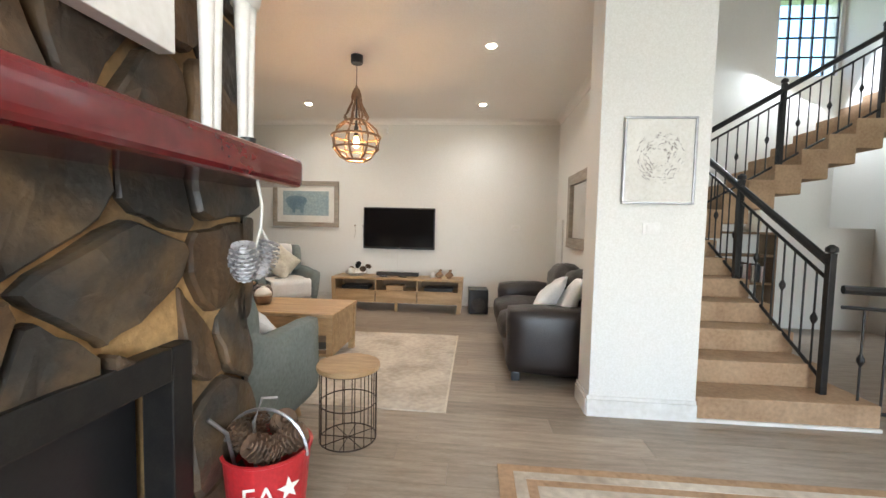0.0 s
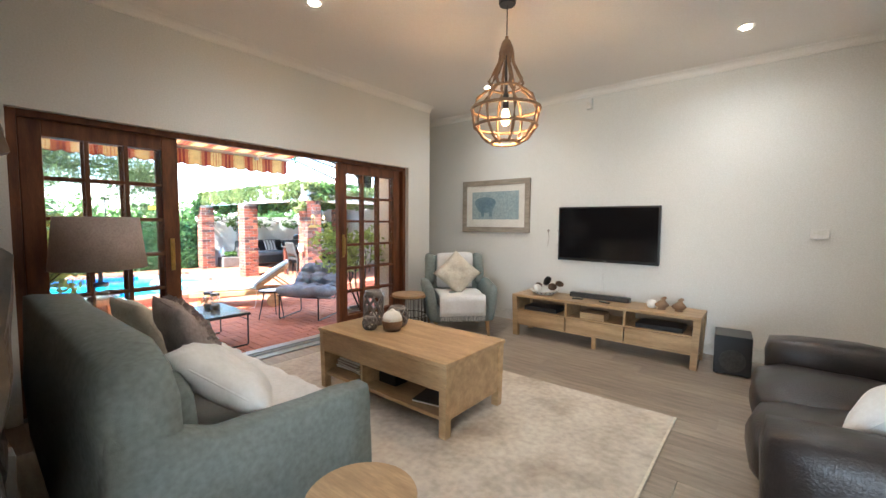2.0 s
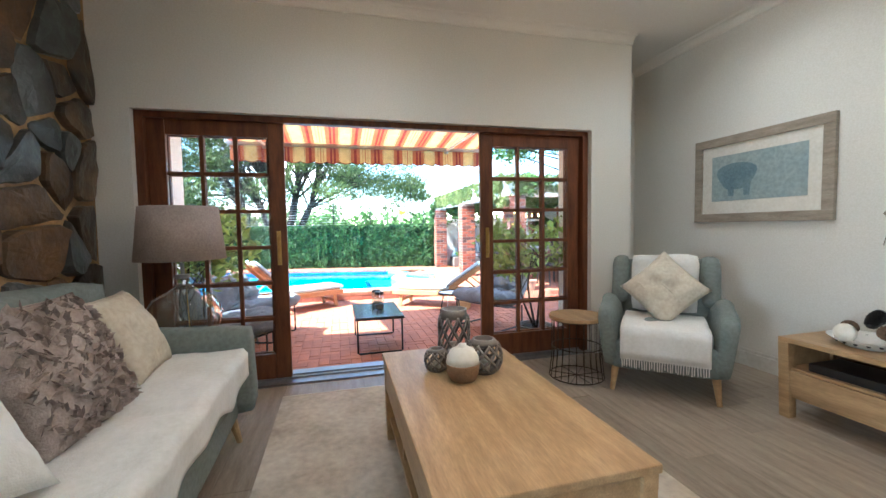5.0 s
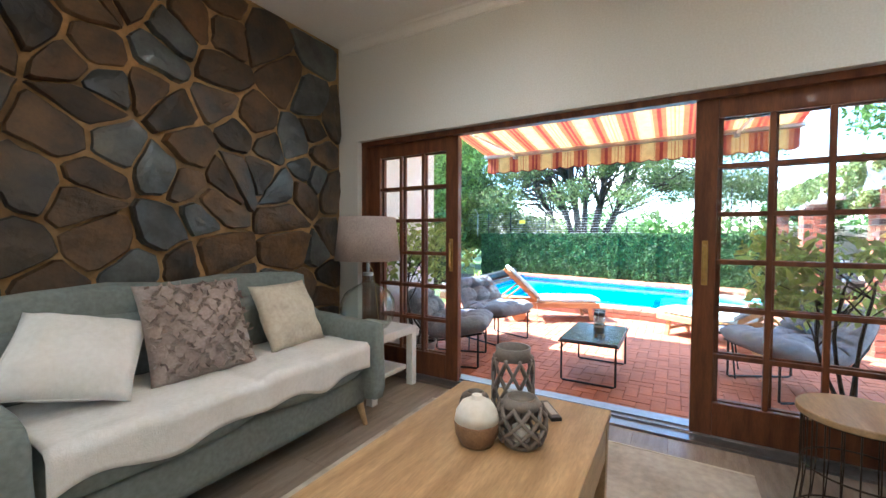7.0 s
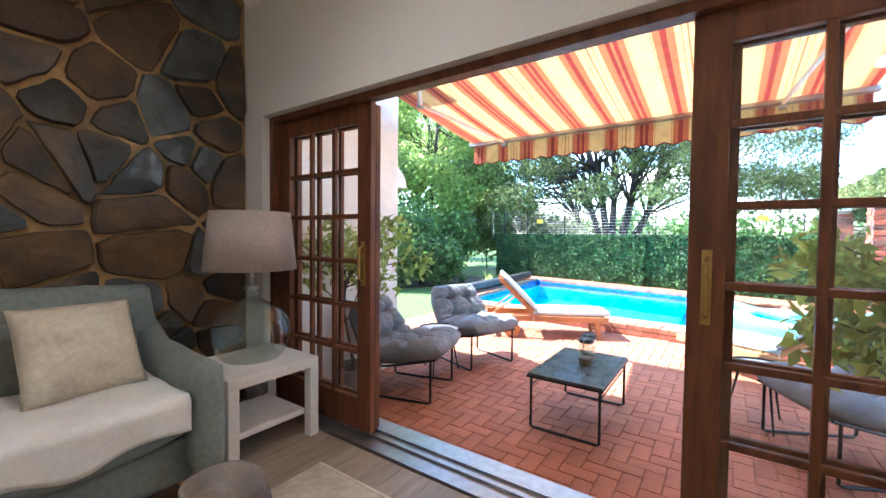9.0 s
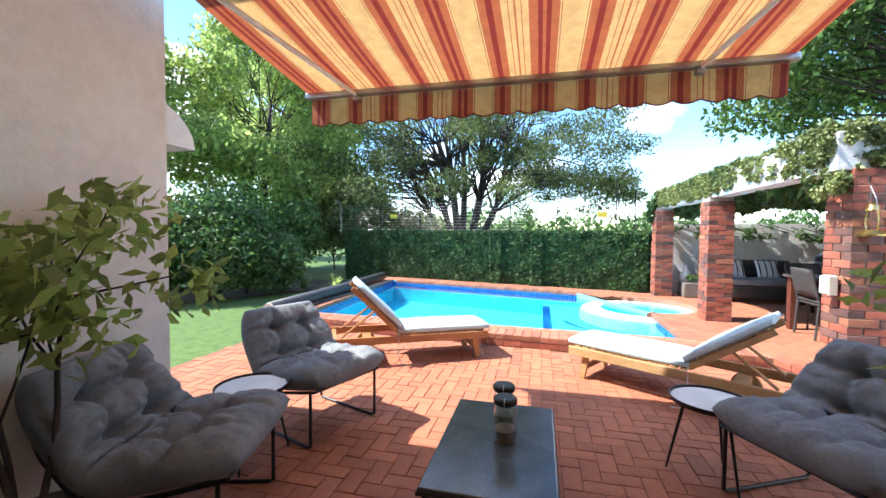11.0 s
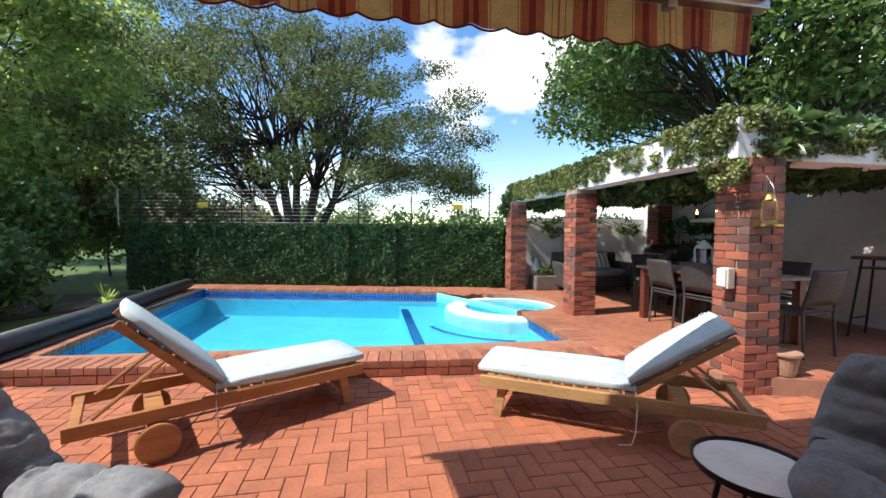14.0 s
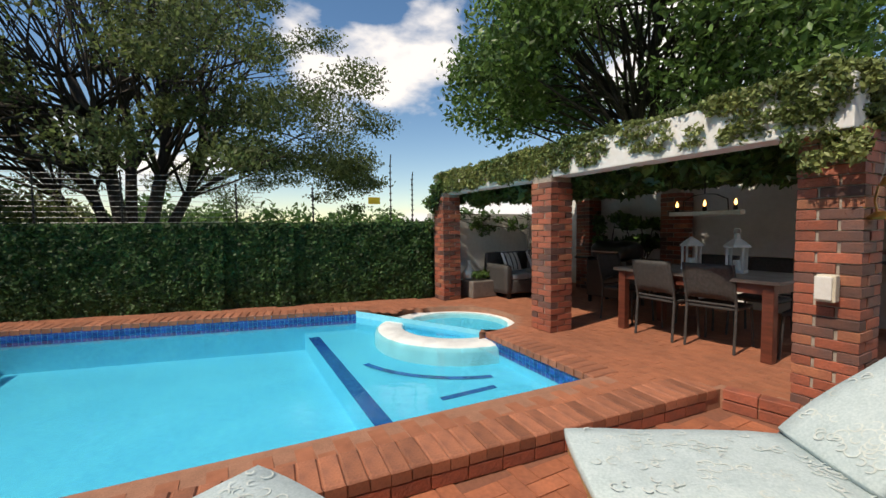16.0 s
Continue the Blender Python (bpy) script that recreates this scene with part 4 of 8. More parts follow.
l.new(mx.outputs[0], n["Material Output"].inputs["Surface"])
wv = [(x, y, WATER) for x, y in POOL]
mesh_object("water_surface", wv, [tuple(range(5))], water_m, None, kind="structure")
mesh_object("water_surface", [(SPA[0] + (SPR - 0.11) * math.cos(k * math.tau / 32), SPA[1] + (SPR - 0.11) * math.sin(k * math.tau / 32), -0.128) for k in range(32)],
            [tuple(range(32))], water_m, None, kind="structure")

# wing wall of the house and its little hood
slab("wall_wing", -5.35, -3.9, 1.78, 2.12, -0.3, 3.6, material="plaster_out")
bm = bmesh.new()
pr = [(0.55 * math.sin(radians(a)), 0.55 * math.cos(radians(a)) * 0.62) for a in range(0, 91, 15)]
loops = [[bm.verts.new((-5.35 - d, y, 1.85 + h)) for d, h in pr] for y in (0.5, 1.78)]
for i in range(len(pr) - 1):
    bm.faces.new((loops[0][i], loops[0][i + 1], loops[1][i + 1], loops[1][i]))
for lp in loops:
    c = bm.verts.new((-5.35, lp[0].co.y, 1.85))
    for i in range(len(pr) - 1):
        bm.faces.new((c, lp[i], lp[i + 1]))
hood = thing("window_hood", label="white curved fabric window hood on the house wall", category="awning", kind="structure")
part("hood_shell", bm, M["white_paint"], hood)
slab("wall_wing", -5.35, -5.1, -6, 1.78, -0.3, 3.6, material="plaster_out")

# pergola: brick pillars, white beams
PILLARS = [("pillar_1", -7.83, 6.97), ("pillar_2", -10.42, 6.82), ("pillar_3", -12.98, 6.76), ("pillar_4", -10.74, 9.88), ("pillar_5", -12.6, 9.9), ("pillar_6", -7.95, 9.9)]
PW, COURSE = 0.34, 0.072
pillar_obs = []
for nm, x, y in PILLARS:
    ob = thing(nm, x, y, TERR if nm != "pillar_1" else PATIO, 0, "square red clinker brick pillar with raked joints", "pillar", "pergola pillars", "structure")
    top = 1.82 - (TERR if nm != "pillar_1" else PATIO)
    part("pillar_core", box(0.012, PW - 0.012, 0.012, PW - 0.012, 0, top), M["brick_mortar"], ob)
    pillar_obs.append((ob, top))
slab("beam_front", -13.05, -7.52, 6.86, 7.10, 1.80, 2.14, material="plaster_out", bev=0.01)
slab("beam_side", -7.86, -7.54, 7.10, 10.4, 1.80, 2.14, material="plaster_out", bev=0.01)
slab("beam_far", -13.05, -12.75, 7.10, 10.4, 1.80, 2.14, material="plaster_out", bev=0.01)
slab("wall_garden_back", -13.6, -5.0, 10.4, 10.6, -0.3, 1.95, material="plaster_out")
slab("wall_garden_side", -13.55, -13.35, 6.9, 10.4, -0.3, 1.50, material="plaster_out")


# ---- living room things ----
def soft_box(x0, x1, y0, y1, z0, z1, r=0.06, seg=4, puff=0.0, bm=None, m=None):
    """A padded block with round edges and slightly swollen faces."""
    own = box(x0, x1, y0, y1, z0, z1)
    bmesh.ops.subdivide_edges(own, edges=own.edges[:], cuts=5, use_grid_fill=True)
    c = Vector(((x0 + x1) / 2, (y0 + y1) / 2, (z0 + z1) / 2))
    hx, hy, hz = (x1 - x0) / 2, (y1 - y0) / 2, (z1 - z0) / 2
    for v in own.verts:
        d = v.co - c
        inner = Vector((max(-hx + r, min(hx - r, d.x)), max(-hy + r, min(hy - r, d.y)), max(-hz + r, min(hz - r, d.z))))
        o = d - inner
        if o.length > 1e-6:
            o = o.normalized() * r
        u, w, q = d.x / hx, d.y / hy, d.z / hz
        n3 = 0.35 * r * noise.noise(v.co * 4.0)
        o = o * (1 + puff * (1 - u * u * w * w)) + Vector((0, 0, 0))
        v.co = c + inner + o + (o.normalized() * n3 if o.length > 1e-6 else Vector())
        if puff:
            v.co.z += puff * r * (1 - u * u) * (1 - w * w) * (1 if d.z > 0 else 0) * 1.5
    if m is not None:
        bmesh.ops.transform(own, matrix=m, verts=own.verts)
    return join(bm, own)


def leg(x, y, z, r0, r1, lean=(0, 0)):
    return tube([(x, y, z), (x + lean[0], y + lean[1], 0)], r0, n=10, r2=r1)


def fringe(x0, x1, y, z, n, drop, parent, material):
    bm = bmesh.new()
    for i in range(n):
        x = x0 + (x1 - x0) * (i + 0.5) / n
        tube([(x, y, z), (x + random.uniform(-0.004, 0.004), y - 0.003, z - drop * random.uniform(0.8, 1.1))], 0.0035, bm, n=5)
    part("fringe", bm, material, parent, kind="stuff")


# sage sofa against the stone wall
sofa = thing("sofa", -2.0, 2.79, 0, 0, "sage green fabric sofa with a cream throw on its seat", "sofa")
part("seat_base", soft_box(-0.79, 0.79, -0.36, 0.40, 0.14, 0.36, 0.03), M["sage"], sofa, smooth=True)
part("seat_cushion", soft_box(-0.765, -0.005, -0.24, 0.44, 0.35, 0.50, 0.05, puff=0.25), M["sage"], sofa, smooth=True)
part("seat_cushion", soft_box(0.005, 0.765, -0.24, 0.44, 0.35, 0.50, 0.05, puff=0.25), M["sage"], sofa, smooth=True)
part("backrest", soft_box(-0.89, 0.89, -0.46, -0.22, 0.16, 0.98, 0.09), M["sage"], sofa, smooth=True)
part("back_cushion", soft_box(-0.765, 0.0, -0.27, -0.15, 0.48, 0.84, 0.06, puff=0.1), M["sage"], sofa, smooth=True)
part("back_cushion", soft_box(0.0, 0.765, -0.27, -0.15, 0.48, 0.84, 0.06, puff=0.1), M["sage"], sofa, smooth=True)
for s in (-1, 1):
    bm = soft_box(0.76, 0.905, -0.44, 0.48, 0.15, 0.675, 0.055)
    for v in bm.verts:
        v.co.x += 0.03 * max(0, (v.co.z - 0.3))
        v.co.z += 0.25 * max(0.0, (-0.06 - v.co.y) / 0.42) ** 2 if v.co.z > 0.4 else 0
        v.co.x *= s
    bmesh.ops.recalc_face_normals(bm, faces=bm.faces)
    part("armrest", bm, M["sage"], sofa, smooth=True)
    for y in (-0.36, 0.36):
        part("leg", leg(s * 0.76, y, 0.16, 0.026, 0.015, (s * 0.03, 0.03 * (1 if y > 0 else -1))), M["oak"], sofa)
# throw over the seat
bm = bmesh.new()
NX, NY = 72, 34
grid = []
for j in range(NY + 1):
    row = []
    for i in range(NX + 1):
        u, v = i / NX, j / NY
        x, s = -0.755 + 1.51 * u, v * (0.70 + 0.05 * noise.noise(Vector((u * 6, 0, 4))))
        if s < 0.56:
            y, z = -0.12 + s, 0.548 + 0.012 * noise.noise(Vector((x * 5, s * 6, 2))) + 0.012 * abs(noise.noise(Vector((x * 9 + s * 6, s * 8 - x * 3, 6)))) + 0.02 * math.exp(-((x) / 0.03) ** 2) * -1
        else:
            y, z = 0.44 + 0.022 + 0.012 * noise.noise(Vector((x * 7, s * 4, 5))), 0.543 - (s - 0.56) - 0.03 * noise.noise(Vector((x * 2.4, 1, 7))) * (s - 0.56)
        row.append(bm.verts.new((x, y, z)))
    grid.append(row)
for j in range(NY):
    for i in range(NX):
        bm.faces.new((grid[j][i], grid[j][i + 1], grid[j + 1][i + 1], grid[j + 1][i]))
throw = thing("throw_blanket", -2.0, 2.79, 0, 0, "cream cotton throw spread over the sofa seat", "blanket")
ob = part("cloth", bm, M["white_cloth"], throw, smooth=True)
sol = ob.modifiers.new("thickness", "SOLIDIFY")
sol.thickness, sol.offset = 0.008, 0


def pillow(name, x, y, z, lean, turn, size, material, label, tilt=0, thick=0.15):
    ob = thing(name, x, y, z, turn, label, "pillow")
    m = pose(0, 0, size * 0.47, 90 - lean, 0, 0) @ pose(0, 0, 0, 0, 0, tilt)
    part("cover", cushion(size, size, thick, m, nx=16, lumps=0.03, seed=int(abs(x) * 100)), M[material], ob, smooth=True)
    part("seam", tube([m @ Vector((sx * size * 0.47, sy * size * 0.47, 0)) for sx, sy in ((-1, -1), (1, -1), (1, 1), (-1, 1))], 0.004, closed=True, n=5), M[material], ob)
    return ob, m


pillow("pillow", -2.50, 2.80, 0.535, -28, 4, 0.43, "cream", "cream linen scatter cushion on the sofa")
pillow("pillow", -1.46, 2.80, 0.53, -52, -12, 0.44, "white_cloth", "off-white scatter cushion on the sofa", tilt=18, thick=0.16)
ob, m = pillow("pillow", -1.93, 2.84, 0.53, -25, -4, 0.50, "taupe", "ruffled taupe scatter cushion with frayed diamond trim")
bm = bmesh.new()
rr = random.Random(4)
for line in range(-4, 5):
    for sgn in (1, -1):
        for k in range(-30, 31):
            a = k / 30 * 0.33
            x, y = line * 0.085 + a * 0.9, sgn * a
            if abs(x) > 0.23 or abs(y) > 0.23:
                continue
            h = 0.075 * (max(0, 1 - (abs(x) / 0.25) ** 2.6) ** 0.5) * (max(0, 1 - (abs(y) / 0.25) ** 2.6) ** 0.5)
            c = Vector((x, y, -h))
            d = Vector((rr.uniform(-1, 1), rr.uniform(-1, 1), -1.3)).normalized() * 0.024
            e = Vector((rr.uniform(-1, 1), rr.uniform(-1, 1), 0)).normalized() * 0.012
            bm.faces.new([bm.verts.new(m @ p) for p in (c - e, c + e, c + e * 1.3 + d, c - e * 0.7 + d * 0.8)])
part("ruffle_trim", bm, M["taupe"], ob, "frayed fabric ruffles", kind="stuff")

# sage armchair in the corner
arm = thing("armchair", -2.84, 6.17, 0, 47, "sage green wing-backed armchair with tapered oak legs", "armchair")
part("seat_base", soft_box(-0.33, 0.33, -0.36, 0.30, 0.17, 0.38, 0.03), M["sage"], arm, smooth=True)
part("seat_cushion", soft_box(-0.29, 0.29, -0.37, 0.22, 0.36, 0.47, 0.045, puff=0.25), M["sage"], arm, smooth=True)
bm = soft_box(-0.33, 0.33, 0.20, 0.38, 0.20, 0.93, 0.06)
for v in bm.verts:
    v.co.y += 0.10 * (v.co.z - 0.3)
part("backrest", bm, M["sage"], arm, smooth=True)
for s in (-1, 1):
    bm = soft_box(0.28, 0.41, -0.36, 0.34, 0.17, 0.60, 0.055)
    for v in bm.verts:
        v.co.x += 0.14 * max(0, v.co.z - 0.25)
        v.co.z += 0.05 * (v.co.y + 0.36) if v.co.z > 0.4 else 0
        v.co.x *= s
    bmesh.ops.recalc_face_normals(bm, faces=bm.faces)
    part("armrest", bm, M["sage"], arm, smooth=True)
    bm = soft_box(0.26, 0.385, 0.14, 0.36, 0.56, 0.95, 0.05)
    for v in bm.verts:
        v.co.y += 0.10 * (v.co.z - 0.3)
        v.co.x *= s
    bmesh.ops.recalc_face_normals(bm, faces=bm.faces)
    part("wing", bm, M["sage"], arm, smooth=True)
    for y in (-0.31, 0.28):
        part("leg", leg(s * 0.31, y, 0.19, 0.028, 0.016, (s * 0.02, 0.03 * (1 if y > 0 else -1))), M["oak"], arm)
th2 = thing("throw_blanket", -2.84, 6.17, 0, 47, "white fringed cotton throw on the armchair seat", "blanket")
bm = bmesh.new()
grid = []
for j in range(15):
    row = []
    for i in range(19):
        u, s = i / 18, j / 14 * 0.78
        x = -0.275 + 0.55 * u
        if s < 0.55:
            y, z = 0.16 - s, 0.495 + 0.012 * noise.noise(Vector((x * 6, s * 7, 1)))
        else:
            y, z = -0.395 - 0.008 * noise.noise(Vector((x * 9, s * 5, 3))), 0.49 - (s - 0.55)
        row.append(bm.verts.new((x, y, z)))
    grid.append(row)
for j in range(14):
    for i in range(18):
        bm.faces.new((grid[j][i], grid[j][i + 1], grid[j + 1][i + 1], grid[j + 1][i]))
ob = part("cloth", bm, M["white_cloth"], th2, smooth=True)
sol = ob.modifiers.new("thickness", "SOLIDIFY")
sol.thickness, sol.offset = 0.008, 0
part("back_cover", soft_box(-0.24, 0.24, 0.19, 0.30, 0.50, 0.965, 0.035), M["white_cloth"], th2, smooth=True)
fringe(-0.27, 0.27, -0.398, 0.27, 34, 0.07, th2, M["white_cloth"])
ob = thing("pillow", -2.84, 6.17, 0, 47, "cream textured cushion standing on its corner on the armchair", "pillow")
m = pose(0, 0.02, 0.72, 66, 0, 0) @ pose(0, 0, 0, 0, 0, 45)
part("cover", cushion(0.44, 0.44, 0.17, m, nx=18, lumps=0.05, seed=9), M["cream"], ob, smooth=True)
for k in range(3):
    z = (k - 1) * 0.11
    part("band", tube([m @ Vector((z, y * 0.2, 0.086 * (1 - abs(y) ** 2.2) ** 0.5 * (1 - abs(z / 0.25) ** 2.6) ** 0.5)) for y in (-0.95, -0.6, -0.2, 0.2, 0.6, 0.95)], 0.006, n=5), M["cream"], ob)


def wire_table(x, y, r, h, label, topmat, bars=18, splay=1.0):
    ob = thing("wire_side_table", x, y, 0, 0, label, "side table")
    part("tabletop", lathe([(r * 0.99, h - 0.028), (r, h - 0.024), (r, h - 0.004), (r * 0.985, h)], 40), topmat, ob)
    rb = r * 0.9
    for zz, rr2 in ((0.008, rb * splay), (h * 0.5, rb), (h - 0.035, rb)):
        part("ring", tube([(rr2 * math.cos(a), rr2 * math.sin(a), zz) for a in [k * math.tau / 36 for k in range(36)]], 0.004, closed=True, n=6), M["wire"], ob)
    for k in range(bars):
        a = k * math.tau / bars
        part("wire", tube([(rb * splay * math.cos(a), rb * splay * math.sin(a), 0.006), (rb * math.cos(a), rb * math.sin(a), h * 0.35), (rb * math.cos(a), rb * math.sin(a), h - 0.03)], 0.003, n=5), M["wire"], ob)
    for k in range(4):
        a = k * math.pi / 4
        part("wire", tube([(rb * splay * math.cos(a), rb * splay * math.sin(a), 0.006), (-rb * splay * math.cos(a), -rb * splay * math.sin(a), 0.006)], 0.003, n=5), M["wire"], ob)
    return ob


wire_table(-0.80, 2.95, 0.185, 0.46, "round wooden-topped stool on a brown wire drum", M["oak"])
wire_table(-3.13, 5.60, 0.215, 0.50, "round wooden side table on a flared wire basket base", M["oak"], 22, 1.1)

# rugs
rug = thing("rug", -1.80, 4.31, 0, 0, "pale cream faded pattern rug on the oak floor", "rug")
part("carpet", box(-1.55, 1.55, -0.97, 0.97, 0.0, 0.010, 0.003), M["rug"], rug)
for s in (-1, 1):
    part("hem", box(s * 1.555 - 0.008, s * 1.555 + 0.008, -0.97, 0.97, 0, 0.012, 0.003), M["cream"], rug)
rug2 = thing("rug", 1.435, 2.06, 0, 0, "beige traditional hall rug with a faded border", "rug")
part("carpet", box(-1.35, 1.35, -0.72, 0.72, 0, 0.009, 0.003), M["carpet"], rug2)
part("border", box(-1.27, 1.27, 0.60, 0.66, 0.009, 0.011), M["rug"], rug2)
part("border", box(-1.27, -1.21, -0.66, 0.60, 0.009, 0.011), M["rug"], rug2)
part("field", box(-1.16, 1.16, -0.66, 0.55, 0.009, 0.0105), M["rug"], rug2)

# coffee table
ct = thing("coffee_table", -1.945, 4.34, 0.0105, 0, "light oak coffee table with an open lower shelf", "coffee table")
hx, hy, H = 0.67, 0.35, 0.49
part("tabletop", box(-hx, hx, -hy, hy, H - 0.03, H, 0.006), M["oak"], ct)
part("lift_panel", box(-hx + 0.02, hx - 0.02, -hy + 0.012, -hy + 0.03, H - 0.19, H - 0.035, 0.003), M["oak"], ct)
part("apron", box(-hx + 0.02, hx - 0.02, hy - 0.03, hy - 0.012, H - 0.19, H - 0.03, 0.003), M["oak"], ct)
for s in (-1, 1):
    part("end_panel", box(s * (hx - 0.03) - 0.009, s * (hx - 0.03) + 0.009, -hy + 0.06, hy - 0.06, 0.11, H - 0.03, 0.003), M["oak"], ct)
    for q in (-1, 1):
        bm = box(s * (hx - 0.035) - 0.028, s * (hx - 0.035) + 0.028, q * (hy - 0.035) - 0.028, q * (hy - 0.035) + 0.028, 0, H - 0.03, 0.004)
        for v in bm.verts:
            if v.co.z < 0.06:
                v.co.x += -s * 0.008
                v.co.y += -q * 0.008
        part("leg", bm, M["oak"], ct)
part("lower_shelf", box(-hx + 0.03, hx - 0.03, -hy + 0.03, hy - 0.03, 0.105, 0.13, 0.003), M["oak"], ct)
# darker oak tone paints the shade inside the table
part("inner_floor", box(-hx + 0.03, hx - 0.03, -hy + 0.035, hy - 0.035, H - 0.20, H - 0.188), M["oak_dark_and_shade"], ct)
part("divider", box(-0.19, -0.165, -hy + 0.04, hy - 0.04, 0.13, H - 0.20), M["oak"], ct)
rb = random.Random(2)
for k in range(5):
    b = thing("book", -2.40 + rb.uniform(-0.02, 0.02), 4.22 + rb.uniform(-0.02, 0.02), 0.1405 + 0.019 * k, rb.uniform(-6, 6), "closed hardback book stacked in the coffee table", "book", "books in the coffee table")
    part("pages", box(-0.13, 0.13, -0.092, 0.09, 0.003, 0.015), M["paper"], b)
    part("cover", box(-0.135, 0.135, -0.095, 0.095, 0.015, 0.0185), M[rb.choice(("grey_wood", "white_cloth", "taupe"))], b)
    part("cover", box(-0.135, 0.135, -0.095, 0.095, 0.0, 0.003), M["grey_wood"], b)
bx = thing("storage_box", -1.98, 4.25, 0.1405, 0, "small black box on the coffee table shelf", "box")
part("body", box(-0.09, 0.09, -0.09, 0.09, 0, 0.10, 0.005), M["black"], bx)
mg = thing("magazine", -1.52, 4.2, 0.1405, 12, "thin magazine lying on the coffee table shelf", "magazine")
part("pages", box(-0.14, 0.14, -0.1, 0.1, 0, 0.012, 0.002), M["paper"], mg)
part("cover", box(-0.142, 0.142, -0.102, 0.102, 0.012, 0.014), M["black"], mg)


def lattice_vase(x, y, r, h, prof, label, mat_="ceramic", lat=True, n=10, rows=6):
    """A pierced ceramic lantern: crossing straps between a solid foot and rim."""
    ob = thing("lattice_lantern", x, y, 0.5005, 0, label, "lantern")
    part("foot", lathe([(prof(0) * r, 0), (prof(0.02) * r, 0.02 * h), (prof(0.12) * r, 0.12 * h), (prof(0.12) * r - 0.008, 0.12 * h), (prof(0) * r - 0.01, 0.01)], 28), M[mat_], ob, smooth=True)
    part("rim", lathe([(prof(0.84) * r - 0.008, 0.84 * h), (prof(0.84) * r, 0.84 * h), (prof(0.93) * r, 0.93 * h), (prof(1) * r, h), (prof(1) * r - 0.009, h), (prof(0.90) * r - 0.010, 0.90 * h)], 28), M[mat_], ob, smooth=True)
    for k in range(n):
        for s in (-1, 1):
            pts = []
            for i in range(11):
                t = 0.10 + 0.77 * i / 10
                a = k * math.tau / n + s * (t - 0.1) * 1.9
                pts.append((prof(t) * r * 0.985 * math.cos(a), prof(t) * r * 0.985 * math.sin(a), t * h))
            part("strap", tube(pts, 0.0075 * max(0.75, r / 0.09), n=6), M[mat_], ob, smooth=True)
    part("candle", lathe([(r * 0.35, 0.012), (r * 0.35, 0.35 * h), (r * 0.3, 0.36 * h)], 16), M["paper"], ob, "pale candle")
    return ob


lattice_vase(-2.35, 4.35, 0.082, 0.285, lambda t: 1.0 if 0.06 < t < 0.86 else (0.9 if t <= 0.06 else (0.95 - 1.6 * (t - 0.86) if t < 0.95 else 0.86)), "tall grey lattice ceramic candle lantern", n=9)
lattice_vase(-2.165, 4.45, 0.09, 0.165, lambda t: 0.55 + 0.45 * math.sin(math.pi * min(1, max(0, t * 0.92 + 0.06))) ** 0.7, "round grey lattice ceramic candle lantern", n=9)
lattice_vase(-2.25, 4.228, 0.06, 0.11, lambda t: 0.55 + 0.45 * math.sin(math.pi * min(1, max(0, t * 0.92 + 0.06))) ** 0.7, "small round grey lattice ceramic candle lantern", n=8)
jar = thing("ceramic_jar", -2.085, 4.315, 0.5005, 0, "round two-tone ceramic jar, tan below and white above", "jar")
part("body", lathe([(0.045, 0), (0.06, 0.004), (0.076, 0.04), (0.08, 0.075), (0.0795, 0.085)], 30), M["weave"], jar, "tan glazed lower half", smooth=True)
part("shoulder", lathe([(0.0795, 0.085), (0.074, 0.115), (0.055, 0.145), (0.03, 0.158), (0.02, 0.16), (0.018, 0.172), (0.012, 0.172)], 30), M["paper"], jar, "white glazed upper half", smooth=True)
rem = thing("remote_control", -2.46, 4.47, 0.5005, 35, "black television remote on the coffee table", "remote control")
part("body", box(-0.085, 0.085, -0.022, 0.022, 0, 0.016, 0.004), M["black"], rem)
part("buttons", box(-0.06, 0.06, -0.013, 0.013, 0.016, 0.018), M["steel"], rem)

# television, its bench and the things on it
tvb = thing("tv_bench", -1.22, 6.66, 0, 0, "light oak television bench with open compartments and drawers", "tv bench")
part("top", box(-0.98, 0.98, -0.225, 0.225, 0.47, 0.50, 0.004), M["oak"], tvb)
part("bottom", box(-0.94, 0.94, -0.20, 0.21, 0.13, 0.15), M["oak"], tvb)
part("middle_board", box(-0.94, 0.94, -0.20, 0.20, 0.30, 0.315), M["oak"], tvb)
# back of the compartments coloured darker, as their shade
part("back_panel", box(-0.94, 0.94, 0.20, 0.21, 0.15, 0.47), M["oak_dark_and_shade"], tvb)
for x in (-0.31, 0.31):
    part("divider", box(x - 0.012, x + 0.012, -0.205, 0.20, 0.315, 0.47), M["oak"], tvb)
for i in range(3):
    x = -0.625 + 0.625 * i
    d = part("drawer", box(x - 0.305, x + 0.305, -0.215, -0.198, 0.155, 0.298, 0.003), M["oak"], tvb)
for s in (-1, 1):
    part("side_panel", box(s * 0.95 - 0.014, s * 0.95 + 0.014, -0.20, 0.21, 0.13, 0.47), M["oak"], tvb)
    for y in (-0.195, 0.19):
        bm = box(s * 0.95 - 0.03, s * 0.95 + 0.03, y - 0.03, y + 0.03, 0, 0.47, 0.003)
        for v in bm.verts:
            if v.co.z < 0.05:
                v.co.x -= s * 0.02
        part("leg", bm, M["oak"], tvb)
part("leg", box(-0.02, 0.02, -0.19, -0.15, 0, 0.13), M["oak"], tvb)
bx = thing("media_box", -1.86, 6.62, 0.3155, 0, "black media player in the bench compartment", "media player")
